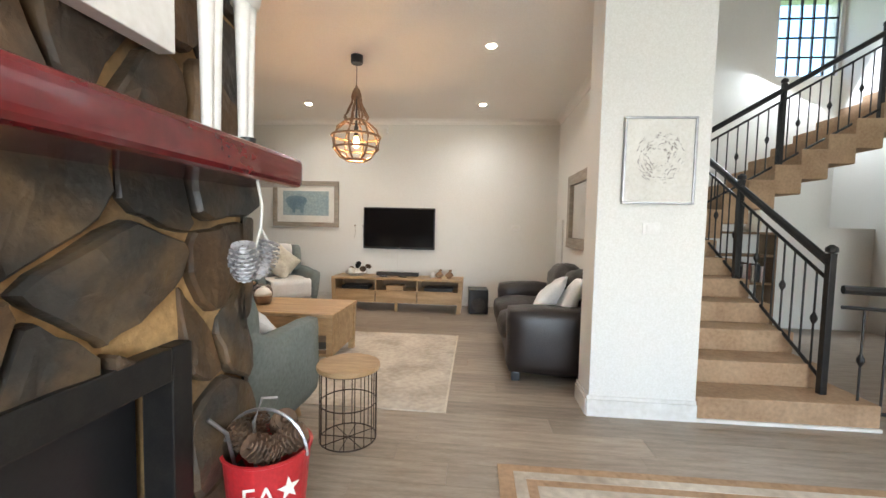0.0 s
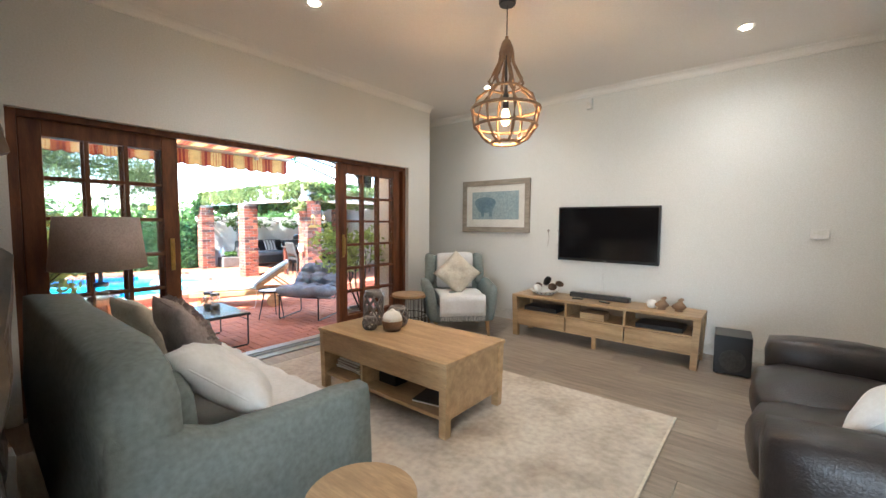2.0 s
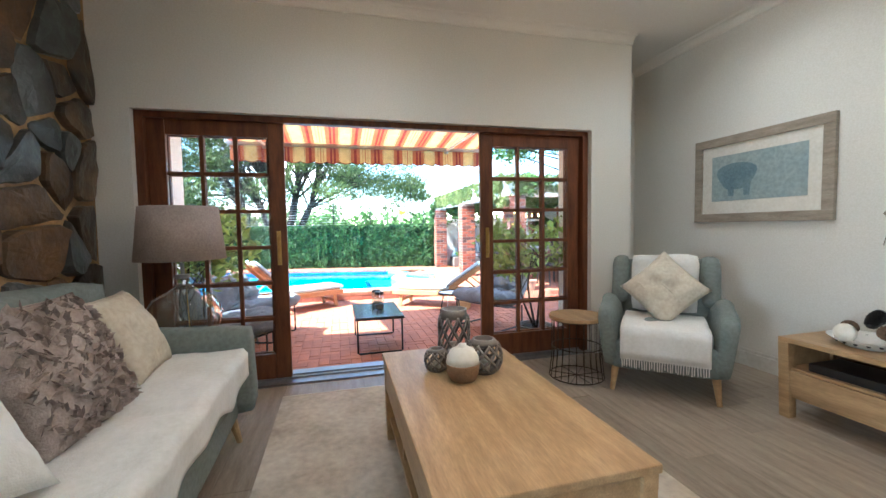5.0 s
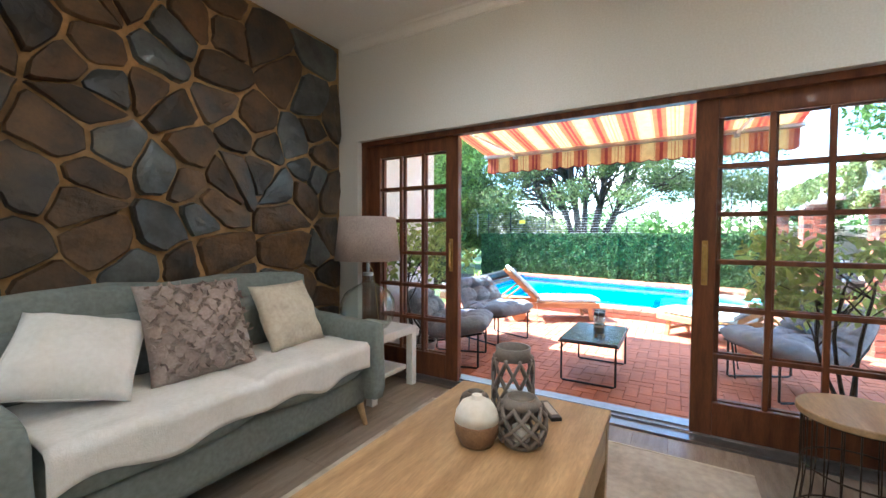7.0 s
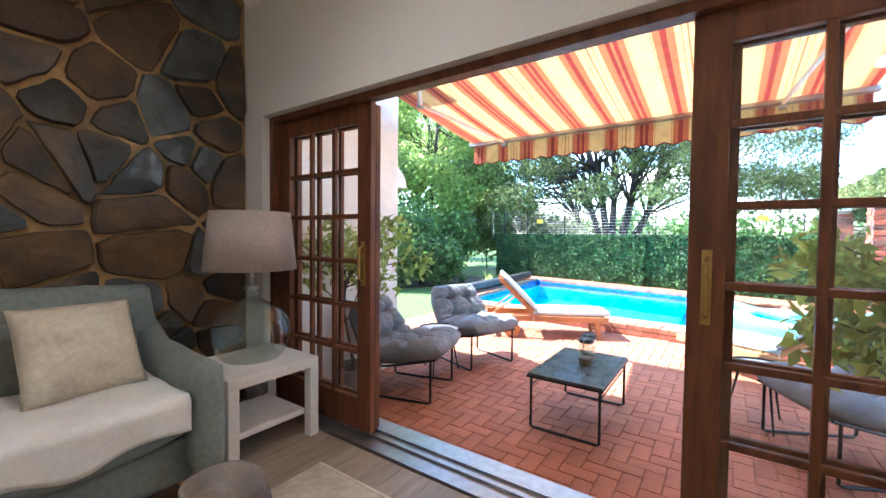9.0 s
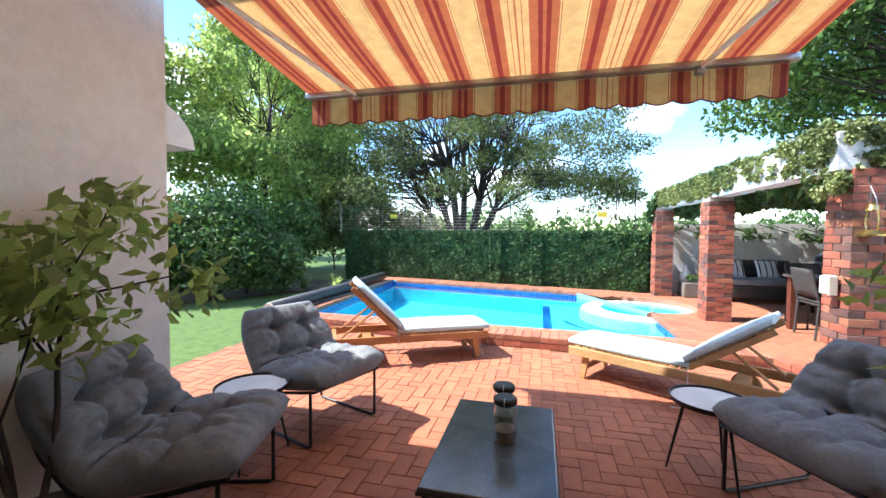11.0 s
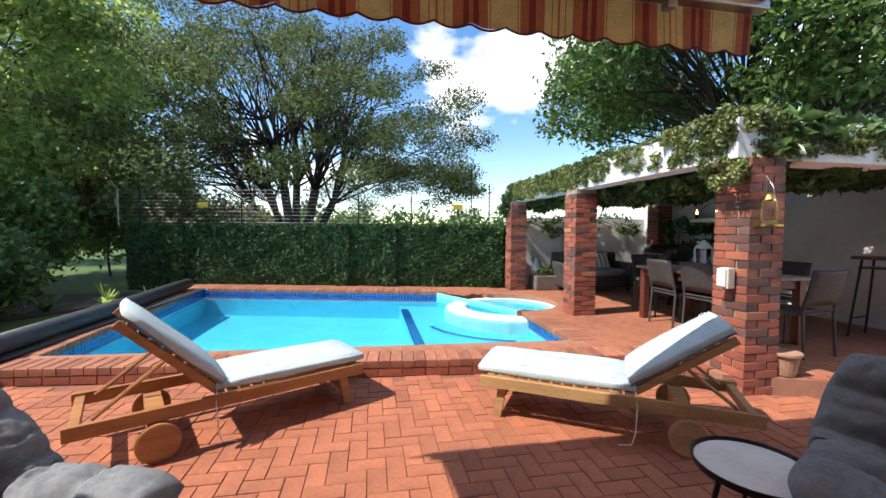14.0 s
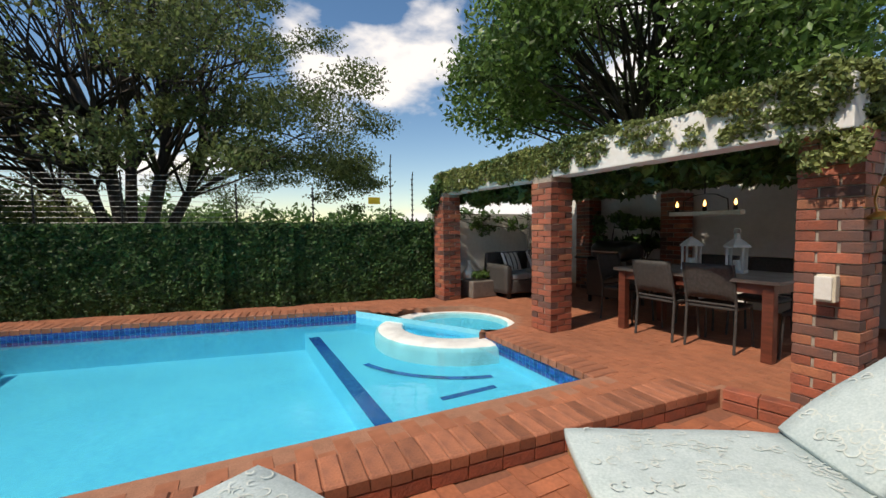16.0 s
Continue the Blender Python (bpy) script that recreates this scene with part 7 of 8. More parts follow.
# ---- patio furniture ----
def sling_chair(x, y, rz, label, seed, w=0.72):
    ob = thing("lounge_chair", x, y, PATIO, rz, label, "lounge chair", "cushioned patio lounge chairs")
    hw = w / 2 - 0.06
    for s in (-1, 1):
        part("leg_loop", tube([(s * hw, -0.36, 0.38), (s * hw, -0.36, 0.02), (s * hw, -0.34, 0.011), (s * hw, 0.24, 0.011), (s * hw, 0.26, 0.03), (s * hw, 0.26, 0.30)], 0.011, n=7), M["black_metal"], ob)
        part("side_rail", tube([(s * hw, -0.40, 0.39), (s * hw, -0.05, 0.31), (s * hw, 0.18, 0.27), (s * (hw - 0.02), 0.36, 0.48), (s * (hw - 0.03), 0.45, 0.68)], 0.011, n=7), M["black_metal"], ob)
    part("cross_bar", tube([(-hw, -0.40, 0.39), (hw, -0.40, 0.39)], 0.011, n=7), M["black_metal"], ob)
    part("cross_bar", tube([(-hw, 0.18, 0.27), (hw, 0.18, 0.27)], 0.011, n=7), M["black_metal"], ob)
    part("cross_bar", tube([(-hw + 0.03, 0.45, 0.68), (hw - 0.03, 0.45, 0.68)], 0.011, n=7), M["black_metal"], ob)
    for k in range(9):
        t = -hw + 2 * hw * (k + 0.5) / 9
        part("elastic_cord", tube([(t, -0.40, 0.385), (t, -0.05, 0.305), (t, 0.18, 0.265), (t, 0.36, 0.48), (t, 0.45, 0.67)], 0.003, n=4), M["black"], ob)
    # cushion: one long quilted pad folded at the seat
    path = [Vector((0, -0.46, 0.43)), Vector((0, -0.20, 0.385)), Vector((0, 0.05, 0.34)), Vector((0, 0.19, 0.36)), Vector((0, 0.29, 0.48)), Vector((0, 0.39, 0.65)), Vector((0, 0.46, 0.81))]

    def along(t):
        f = t * (len(path) - 1)
        i = min(int(f), len(path) - 2)
        p0, p1, p2, p3 = path[max(i - 1, 0)], path[i], path[i + 1], path[min(i + 2, len(path) - 1)]
        g = f - i
        return 0.5 * ((2 * p1) + (p2 - p0) * g + (2 * p0 - 5 * p1 + 4 * p2 - p3) * g * g + (3 * p1 - p0 - 3 * p2 + p3) * g ** 3)
    NU, NV = 48, 80
    rnd = random.Random(seed)
    off = Vector((rnd.random() * 7, rnd.random() * 7, seed))
    tufts = [(u_, v_) for u_ in (-0.36, 0.36) for v_ in (0.20, 0.44, 0.64, 0.83)]
    bm = bmesh.new()
    sheets = []
    for sd in (1, -1):
        rows_ = []
        for j in range(NV + 1):
            v_ = j / NV
            p, q = along(v_), along(min(1, v_ + 0.02)) - along(max(0, v_ - 0.02))
            nrm = Vector((0, -q.z, q.y)).normalized()
            row = []
            for i in range(NU + 1):
                u_ = -1 + 2 * i / NU
                e = max(0.0, 1 - abs(u_) ** 5) ** 0.5 * max(0.0, 1 - abs(2 * v_ - 1) ** 7) ** 0.5
                th = 0.115 * e
                if sd > 0:
                    for tu, tv in tufts:
                        th -= 0.085 * math.exp(-(((u_ - tu) / 0.16) ** 2 + ((v_ - tv) / 0.040) ** 2)) * e
                        th -= 0.020 * math.exp(-((v_ - tv) / 0.020) ** 2) * e
                    th -= 0.030 * math.exp(-((abs(u_) - 0.36) / 0.06) ** 2) * e
                    th += 0.030 * noise.noise(Vector((u_ * 2.4, v_ * 7, 0)) + off) * e + 0.007 * noise.noise(Vector((u_ * 7, v_ * 18, 3)) + off)
                    fold = abs(noise.noise(Vector((u_ * 3.2 + v_ * 4, v_ * 9 - u_ * 1.5, 8)) + off))
                    th -= 0.018 * math.exp(-(fold / 0.08) ** 2) * e
                    fold = abs(noise.noise(Vector((u_ * 6 - v_ * 5, v_ * 15 + u_ * 3, 2)) + off))
                    th -= 0.006 * math.exp(-(fold / 0.10) ** 2) * e
                wid = w / 2 * 0.95 * (1 + 0.10 * math.sin(math.pi * v_) - 0.16 * max(0.0, (v_ - 0.75) / 0.25) ** 2 - 0.08 * max(0.0, (0.15 - v_) / 0.15) ** 2 + 0.03 * noise.noise(Vector((v_ * 4, 2, seed))))
                lift = 0.05 * abs(u_) ** 3 * math.sin(math.pi * min(1, v_ * 1.1))
                row.append(bm.verts.new(Vector((u_ * wid, 0, 0)) + p + nrm * (th * sd + 0.05 + lift)))
            rows_.append(row)
        sheets.append(rows_)
    for k, rows_ in enumerate(sheets):
        for j in range(NV):
            for i in range(NU):
                f = (rows_[j][i], rows_[j][i + 1], rows_[j + 1][i + 1], rows_[j + 1][i])
                bm.faces.new(f if k == 0 else f[::-1])
    bmesh.ops.remove_doubles(bm, verts=bm.verts, dist=0.004)
    bmesh.ops.recalc_face_normals(bm, faces=bm.faces)
    part("cushion", bm, M["grey_cushion"], ob, "thick tufted charcoal cushion", smooth=True)
    for tu, tv in tufts:
        p = along(tv)
        q = along(min(1, tv + 0.02)) - along(max(0, tv - 0.02))
        nrm = Vector((0, -q.z, q.y)).normalized()
        c = p + nrm * (0.062) + Vector((tu * w / 2 * 1.05, 0, 0))
        part("button", lathe([(0.004, -0.004), (0.013, 0), (0.004, 0.004)], 8, at=c), M["grey_cushion"], ob)
    return ob


sling_chair(-4.88, 2.66, 196, "charcoal cushioned lounge chair on a black tube frame", 1)
sling_chair(-6.03, 2.70, 160, "charcoal cushioned lounge chair on a black tube frame", 2)
sling_chair(-5.66, 5.86, 27, "wide charcoal cushioned lounge chair on a black tube frame", 3, 0.80)

tb = thing("patio_table", -5.24, 4.19, PATIO, 0, "low black-framed patio table with a slate-grey top", "patio table")
part("tabletop", box(-0.44, 0.44, -0.27, 0.27, 0.405, 0.425, 0.006), M["slate"], tb)
part("top_frame", tube([(-0.44, -0.27, 0.40), (0.44, -0.27, 0.40), (0.44, 0.27, 0.40), (-0.44, 0.27, 0.40)], 0.010, closed=True, n=7), M["black_metal"], tb)
for s in (-1, 1):
    part("leg_loop", tube([(s * 0.41, -0.25, 0.40), (s * 0.41, -0.25, 0.02), (s * 0.41, -0.23, 0.011), (s * 0.41, 0.23, 0.011), (s * 0.41, 0.25, 0.02), (s * 0.41, 0.25, 0.40)], 0.010, n=7), M["black_metal"], tb)
    part("side_rail", tube([(-0.41, s * 0.25, 0.33), (0.41, s * 0.25, 0.33)], 0.006, n=6), M["black_metal"], tb)
for x, y in ((-5.25, 4.225), (-5.41, 4.205)):
    j = thing("glass_jar", x, y, PATIO + 0.4255, 0, "clip-top glass jar with a black lid and sand inside", "jar", "jars on the patio table")
    k = 1.22
    part("jar", lathe([(r * k, h * k) for r, h in ((0.042, 0), (0.047, 0.006), (0.047, 0.12), (0.040, 0.135), (0.040, 0.15))], 28), M["jar_glass"], j, smooth=True)
    part("filling", lathe([(0.044 * k, 0.004), (0.0455 * k, 0.05 * k), (0.03, 0.054 * k)], 24), M["weave"], j)
    part("lid", lathe([(0.045 * k, 0.15 * k), (0.047 * k, 0.154 * k), (0.047 * k, 0.17 * k), (0.04 * k, 0.176 * k), (0.015, 0.177 * k)], 24), M["black"], j)
    part("clip", tube([(0.048 * k, 0, 0.14 * k), (0.058 * k, 0, 0.12 * k), (0.056 * k, 0, 0.17 * k), (0.03 * k, 0, 0.18 * k)], 0.0025, n=5), M["steel"], j)


def tray_table(x, y, label):
    ob = thing("tray_table", x, y, PATIO, 20, label, "side table", "small tray tables")
    part("tray", lathe([(0.20, 0.435), (0.212, 0.437), (0.218, 0.465), (0.213, 0.465), (0.206, 0.447), (0.15, 0.447)], 36), M["black_metal"], ob)
    part("top", lathe([(0.205, 0.4475), (0.205, 0.4515), (0.19, 0.452)], 36), M["pool_white"], ob, "pale celadon enamel top")
    for k in range(3):
        a = k * math.tau / 3
        part("leg", tube([(0.13 * math.cos(a), 0.13 * math.sin(a), 0.436), (0.22 * math.cos(a), 0.22 * math.sin(a), 0.0)], 0.011, n=7, r2=0.007), M["black_metal"], ob)
    return ob


tray_table(-5.97, 5.37, "round pale enamel tray table on three black legs")
tray_table(-5.47, 2.62, "round pale enamel tray table on three black legs")


def lounger(x, y, yaw, wood, label, tie, back, hx, bl, fe, wx, re):
    ob = thing("sun_lounger", x, y, PATIO, yaw, label, "sun lounger", "pool loungers")
    for s in (-1, 1):
        part("side_rail", box(re, fe - 0.03, s * 0.29 - 0.018, s * 0.29 + 0.018, 0.23, 0.31, 0.004), M[wood], ob)
        part("leg", box(-0.03, 0.03, s * 0.25 - 0.016, s * 0.25 + 0.016, 0.0, 0.27, 0.003, None, pose(0, 0, 0, 0, -10, 0)), M[wood], ob)
        part("wheel", lathe([(0.105, -0.018), (0.115, -0.014), (0.115, 0.014), (0.105, 0.018), (0.03, 0.018)], 26), M[wood], ob, "round wooden wheel").matrix_basis = pose(wx, s * 0.335, 0.115, 90, 0, 0)
        part("back_rail", box(-bl, 0.0, s * 0.25 - 0.015, s * 0.25 + 0.015, -0.02, 0.03, 0.003, None, pose(hx, 0, 0.33, 0, back, 0)), M[wood], ob)
        mid = pose(hx, 0, 0.33, 0, back, 0) @ Vector((-bl * 0.5, s * 0.21, -0.01))
        part("prop", tube([mid, (re + 0.12, s * 0.22, 0.30)], 0.013, n=6), M[wood], ob)
    part("axle", tube([(wx, -0.33, 0.115), (wx, 0.33, 0.115)], 0.014, n=8), M[wood], ob)
    part("axle_block", box(wx - 0.05, wx + 0.05, -0.27, 0.27, 0.10, 0.23, 0.004), M[wood], ob)
    part("head_bar", box(re + 0.02, re + 0.07, -0.27, 0.27, 0.245, 0.295, 0.004), M[wood], ob)
    part("foot_bar", box(fe - 0.07, fe - 0.03, -0.27, 0.27, 0.245, 0.295, 0.004), M[wood], ob)
    part("leg_brace", box(-0.02, 0.02, -0.235, 0.235, 0.08, 0.12, 0.003), M[wood], ob)
    for k in range(13):
        x0 = fe - 0.08 - k * 0.078
        part("slat", box(x0 - 0.06, x0, -0.27, 0.27, 0.31, 0.325, 0.002), M[wood], ob)
    mb = pose(hx, 0, 0.33, 0, back, 0)
    for k in range(8):
        x0 = -0.03 - k * (bl - 0.05) / 8
        part("slat", box(x0 - 0.06, x0, -0.25, 0.25, 0.03, 0.045, 0.002, None, mb), M[wood], ob)
    c = thing("lounger_cushion", x, y, PATIO, yaw, "pale mint lounger cushion printed with white loops", "cushion", "lounger cushions")
    part("seat_pad", soft_box(hx - 0.01, fe, -0.28, 0.28, 0.327, 0.385, 0.022, puff=0.2), M["mint"], c, smooth=True)
    part("back_pad", soft_box(-bl - 0.02, 0.0, -0.275, 0.275, 0.048, 0.105, 0.022, puff=0.2, m=mb), M["mint"], c, smooth=True)
    part("edge_band", box(-bl - 0.02, 0.0, -0.276, -0.27, 0.046, 0.06, 0, None, mb), M["grey_cushion"], c)
    part("edge_band", box(-bl - 0.02, 0.0, 0.27, 0.276, 0.046, 0.06, 0, None, mb), M["grey_cushion"], c)
    bm = bmesh.new()
    rnd = random.Random(int(yaw))
    for k in range(190):
        onback = k % 2
        px, py, a0 = (-0.06 - rnd.random() * (bl - 0.1)) if onback else (hx + 0.04 + rnd.random() * (fe - hx - 0.08)), rnd.uniform(-0.24, 0.24), rnd.uniform(0, math.tau)
        r, prev = rnd.uniform(0.016, 0.026), None
        for i in range(9):
            a = a0 + i / 8 * 4.2
            w = 0.0026 * math.sin(math.pi * (0.1 + 0.8 * i / 8)) + 0.001
            q = []
            for rr2 in (r - w, r + w):
                X, Y = px + rr2 * math.cos(a), py + rr2 * math.sin(a)
                if onback:
                    hz = 0.1065 + 0.2 * 0.022 * (1.5 * (1 - ((X + bl / 2 + 0.01) / (bl / 2 + 0.01)) ** 2) * (1 - (Y / 0.275) ** 2)) + 0.0045
                    q.append(bm.verts.new(mb @ Vector((X, Y, hz))))
                else:
                    hz = 0.3865 + 0.2 * 0.022 * (1.5 * (1 - ((X - (hx + fe) / 2) / ((fe - hx) / 2 + 0.005)) ** 2) * (1 - (Y / 0.28) ** 2)) + 0.0045
                    q.append(bm.verts.new((X, Y, hz)))
            if prev:
                bm.faces.new((prev[0], prev[1], q[1], q[0]))
            prev = q
    part("loop_print", bm, M["loop_print"], c, kind="stuff")
    s = tie
    part("tie_cord", tube([(hx, s * 0.285, 0.34), (hx - 0.01, s * 0.32, 0.25), (hx, s * 0.325, 0.08), (hx + 0.02, s * 0.33, 0.008), (hx + 0.1, s * 0.36, 0.006)], 0.004, n=5), M["paper"], c)
    return ob


lounger(-8.126, 3.57, 118.5, "teak", "teak sun lounger with wooden wheels and raised back", -1, 45, -0.925, 0.71, 0.14, -1.24, -1.66)
lounger(-7.697, 4.936, -122.2, "teak_pale", "weathered teak sun lounger with raised back", 1, 36, -0.93, 0.68, 0.15, -1.23, -1.62)

# pool cover on its roller
rl = thing("pool_cover_roller", label="rolled dark pool cover lying along the pool edge", category="pool cover")
bm = tube([(-8.55, 0.42, 0.07), (-11, 0.36, 0.075), (-13.7, 0.16, 0.07)], 0.105, n=16)
for v in bm.verts:
    v.co.z += 0.012 * noise.noise(v.co * 3)
part("roll", bm, M["cover_dark"], rl, smooth=True)
part("cover_flap", box(-13.5, -8.6, 0.46, 0.58, -0.03, -0.015), M["cover_dark"], rl)
part("bottom_sheet", tube([(-8.50, 0.42, 0.07), (-8.70, 0.42, 0.07)], 0.09, n=14), M["taupe"], rl)

# potted small trees beside the doors
for x, y, sd in ((-4.42, 2.50, 3), (-4.42, 5.90, 4)):
    p = thing("potted_tree", x, y, PATIO, 0, "small leafy tree in a dark grey pot", "potted plant", "potted trees by the doors")
    part("pot", lathe([(0.13, 0), (0.14, 0.01), (0.19, 0.26), (0.205, 0.27), (0.205, 0.30), (0.19, 0.30), (0.17, 0.24)], 28), M["ceramic"], p)
    part("soil", lathe([(0.17, 0.24), (0.17, 0.262)], 20), M["soil"], p)
    rnd = random.Random(sd)
    tips = []
    for k in range(3):
        bm, pts = limb((0.02 * k, 0, 0.25), (rnd.uniform(-0.15, 0.15), rnd.uniform(-0.15, 0.15), 1.15), 0.014, 0.008, rnd)
        part("stem", bm, M["bark"], p)
        for q in range(5):
            e = Vector((rnd.uniform(-0.42, 0.42), rnd.uniform(-0.42, 0.42), rnd.uniform(0.95, 1.55)))
            bm, _p = limb(pts[rnd.choice((3, 4, 5, 6))], e, 0.006, 0.003, rnd, 0.1, 5)
            part("branch", bm, M["bark"], p)
            tips.append((e.x, e.y, e.z - 0.05, 0.25, 0.25, 0.20))
    leaf_cloud("foliage", tips, 1000, 0.056, M["leaf_light"], p, sd)

# ---- pergola: ivy and the things under it ----
ivy = thing("ivy", label="leafy ivy creeping over the white pergola beams", category="climbing plant")
rv = random.Random(15)
cl = []
for k in range(420):
    x = -13.0 + 5.4 * rv.random() ** 1.1
    dense = 1.0 if x < -10.2 else (0.6 - 0.2 * (x + 10.2) if x < -8.3 else 0.5)
    if rv.random() > dense:
        continue
    z = rv.uniform(1.84, 2.17) if x < -10.2 else 2.17 - 0.30 * rv.random() ** 1.6
    cl.append((x, 6.84 + rv.uniform(-0.03, 0.02), z, rv.uniform(0.07, 0.16), 0.035, rv.uniform(0.04, 0.09)))
for k in range(60):
    x = -13.0 + 5.5 * rv.random()
    cl.append((x, 6.98 + rv.uniform(-0.1, 0.1), 2.17, 0.22, 0.14, 0.05))
for k in range(30):
    cl.append((-7.60 + rv.uniform(-0.25, 0.12), 6.86 + rv.uniform(-0.06, 0.3), rv.uniform(1.60, 2.2), 0.10, 0.07, 0.10))
for k in range(50):
    y = 7.1 + 3.2 * rv.random()
    cl.append((-7.52, y, rv.uniform(1.88, 2.18), 0.06, rv.uniform(0.12, 0.25), rv.uniform(0.05, 0.12)))
leaf_cloud("leaves", cl, 44000, 0.029, M["leaf_ivy"], ivy, 16)
cl = []
for k in range(230):
    cl.append((rv.uniform(-12.9, -7.7), rv.uniform(7.15, 10.3), rv.uniform(1.85, 2.12), 0.34, 0.34, 0.15))
for k in range(50):
    cl.append((rv.uniform(-12.9, -7.6), 7.2 + rv.uniform(-0.05, 0.2), rv.uniform(1.66, 1.82), 0.22, 0.10, 0.12))
leaf_cloud("canopy_leaves", cl, 88000, 0.10, M["leaf_dark"], ivy, 17)
cl = [(-13.0 + rv.uniform(-0.1, 0.25), 6.85 + rv.uniform(-0.2, 0.2), rv.uniform(1.2, 2.1), 0.16, 0.12, 0.16) for k in range(24)]
leaf_cloud("pillar_leaves", cl, 2600, 0.045, M["leaf_dark"], ivy, 18)
for k in range(16):
    a = (-13.33, 6.95 + k * 0.2, 1.3 + rv.uniform(-0.1, 0.2))
    bm, _p = limb(a, (-13.30, a[1] + rv.uniform(0.3, 1.0), rv.uniform(1.05, 1.45)), 0.010, 0.004, rv, 0.06, 6)
    part("vine", bm, M["bark"], ivy)
leaf_cloud("vine_leaves", [(-13.28, 6.9 + rv.random() * 3.2, rv.uniform(1.1, 1.5), 0.05, 0.2, 0.1) for k in range(26)], 900, 0.05, M["leaf_dark"], ivy, 19)
roof = thing("pergola_rafters", label="white rafters across the ivy-covered pergola", category="pergola", kind="structure")
for k in range(9):
    x = -12.7 + k * 0.6
    part("rafter", box(x - 0.035, x + 0.035, 7.10, 10.4, 1.98, 2.12, 0.004), M["white_paint"], roof)

dt = thing("dining_table", -9.06, 8.16, TERR, 0, "long dark red wooden outdoor dining table", "dining table")
part("tabletop", box(-0.86, 0.86, -0.46, 0.46, 0.72, 0.755, 0.006), M["grey_wood"], dt)
for s in (-1, 1):
    part("apron", box(-0.78, 0.78, s * 0.40 - 0.012, s * 0.40 + 0.012, 0.62, 0.72), M["dark_wood"], dt)
    part("apron", box(s * 0.76 - 0.012, s * 0.76 + 0.012, -0.39, 0.39, 0.62, 0.72), M["dark_wood"], dt)
    for q in (-1, 1):
        part("leg", box(s * 0.76 - 0.045, s * 0.76 + 0.045, q * 0.38 - 0.045, q * 0.38 + 0.045, 0, 0.72, 0.006), M["dark_wood"], dt)

ch = thing("rattan_chair", 0, 0, 0, 0, "grey woven rattan dining chair with slim metal legs", "chair", "chairs round the dining table")
part("seat", soft_box(-0.23, 0.23, -0.22, 0.22, 0.41, 0.455, 0.02), M["rattan"], ch, smooth=True)
bm = bmesh.new()
g = []
for j in range(9):
    t = j / 8
    row = []
    for i in range(11):
        u = -1 + 2 * i / 10
        wd = 0.235 - 0.03 * t ** 2
        row.append(bm.verts.new((u * wd, 0.21 + 0.10 * t - 0.035 * (1 - u * u) * -1, 0.50 + 0.38 * t - (0.09 * (1 - u * u) if j == 0 else 0) * -1)))
    g.append(row)
for j in range(8):
    for i in range(10):
        bm.faces.new((g[j][i], g[j][i + 1], g[j + 1][i + 1], g[j + 1][i]))
ob = part("backrest", bm, M["rattan"], ch, smooth=True)
sol = ob.modifiers.new("thickness", "SOLIDIFY")
sol.thickness = 0.022
for s in (-1, 1):
    part("leg", tube([(s * 0.21, -0.20, 0.42), (s * 0.225, -0.225, 0)], 0.014, n=8), M["rattan"], ch)
    part("leg", tube([(s * 0.225, 0.315, 0.88), (s * 0.225, 0.22, 0.45), (s * 0.225, 0.25, 0)], 0.014, n=8), M["rattan"], ch)
part("frame_bar", tube([(-0.225, 0.22, 0.47), (0.225, 0.22, 0.47)], 0.012, n=7), M["rattan"], ch)
ch.matrix_basis = pose(-9.35, 7.93, TERR, 0, 0, 178)
for x, y, r in ((-8.82, 7.98, 186), (-9.40, 8.76, 0), (-8.80, 8.74, 3), (-8.10, 8.22, -84), (-10.08, 8.2, 92)):
    copy_thing(ch, pose(x, y, TERR, 0, 0, r))

for x, h in ((-9.25, 0.42), (-8.78, 0.46)):
    ln = thing("candle_lantern", x, 8.2, TERR + 0.7555, 12, "whitewashed wooden candle lantern on the table", "lantern", "lanterns on the dining table")
    part("base", box(-0.085, 0.085, -0.085, 0.085, 0, 0.03, 0.004), M["white_paint"], ln)
    for sx in (-1, 1):
        for sy in (-1, 1):
            part("post", box(sx * 0.07 - 0.01, sx * 0.07 + 0.01, sy * 0.07 - 0.01, sy * 0.07 + 0.01, 0.03, 0.27), M["white_paint"], ln)
    part("roof", lathe([(0.125, 0.27), (0.12, 0.29), (0.05, 0.35), (0.03, 0.36), (0.025, h - 0.05), (0.005, h - 0.04)], 4), M["white_paint"], ln)
    part("ring", tube([(0.03 * math.cos(k * math.tau / 12), 0, h - 0.02 + 0.03 * math.sin(k * math.tau / 12)) for k in range(12)], 0.004, closed=True, n=5), M["steel"], ln)
    part("candle", lathe([(0.035, 0.03), (0.035, 0.13), (0.03, 0.135)], 16), M["paper"], ln)
cd = thing("chandelier", -9.17, 8.3, 0, 0, "rustic pale wooden bar chandelier with three warm bulbs", "chandelier")
part("bar", box(-0.39, 0.39, -0.05, 0.05, 1.325, 1.375, 0.008), M["cream"], cd)
for s in (-1, 1):
    part("chain", tube([(s * 0.25, 0, 1.375), (s * 0.24, 0, 1.50), (s * 0.12, 0, 1.56), (0, 0, 1.57), (0, 0, 2.0)], 0.006, n=6), M["black_metal"], cd)
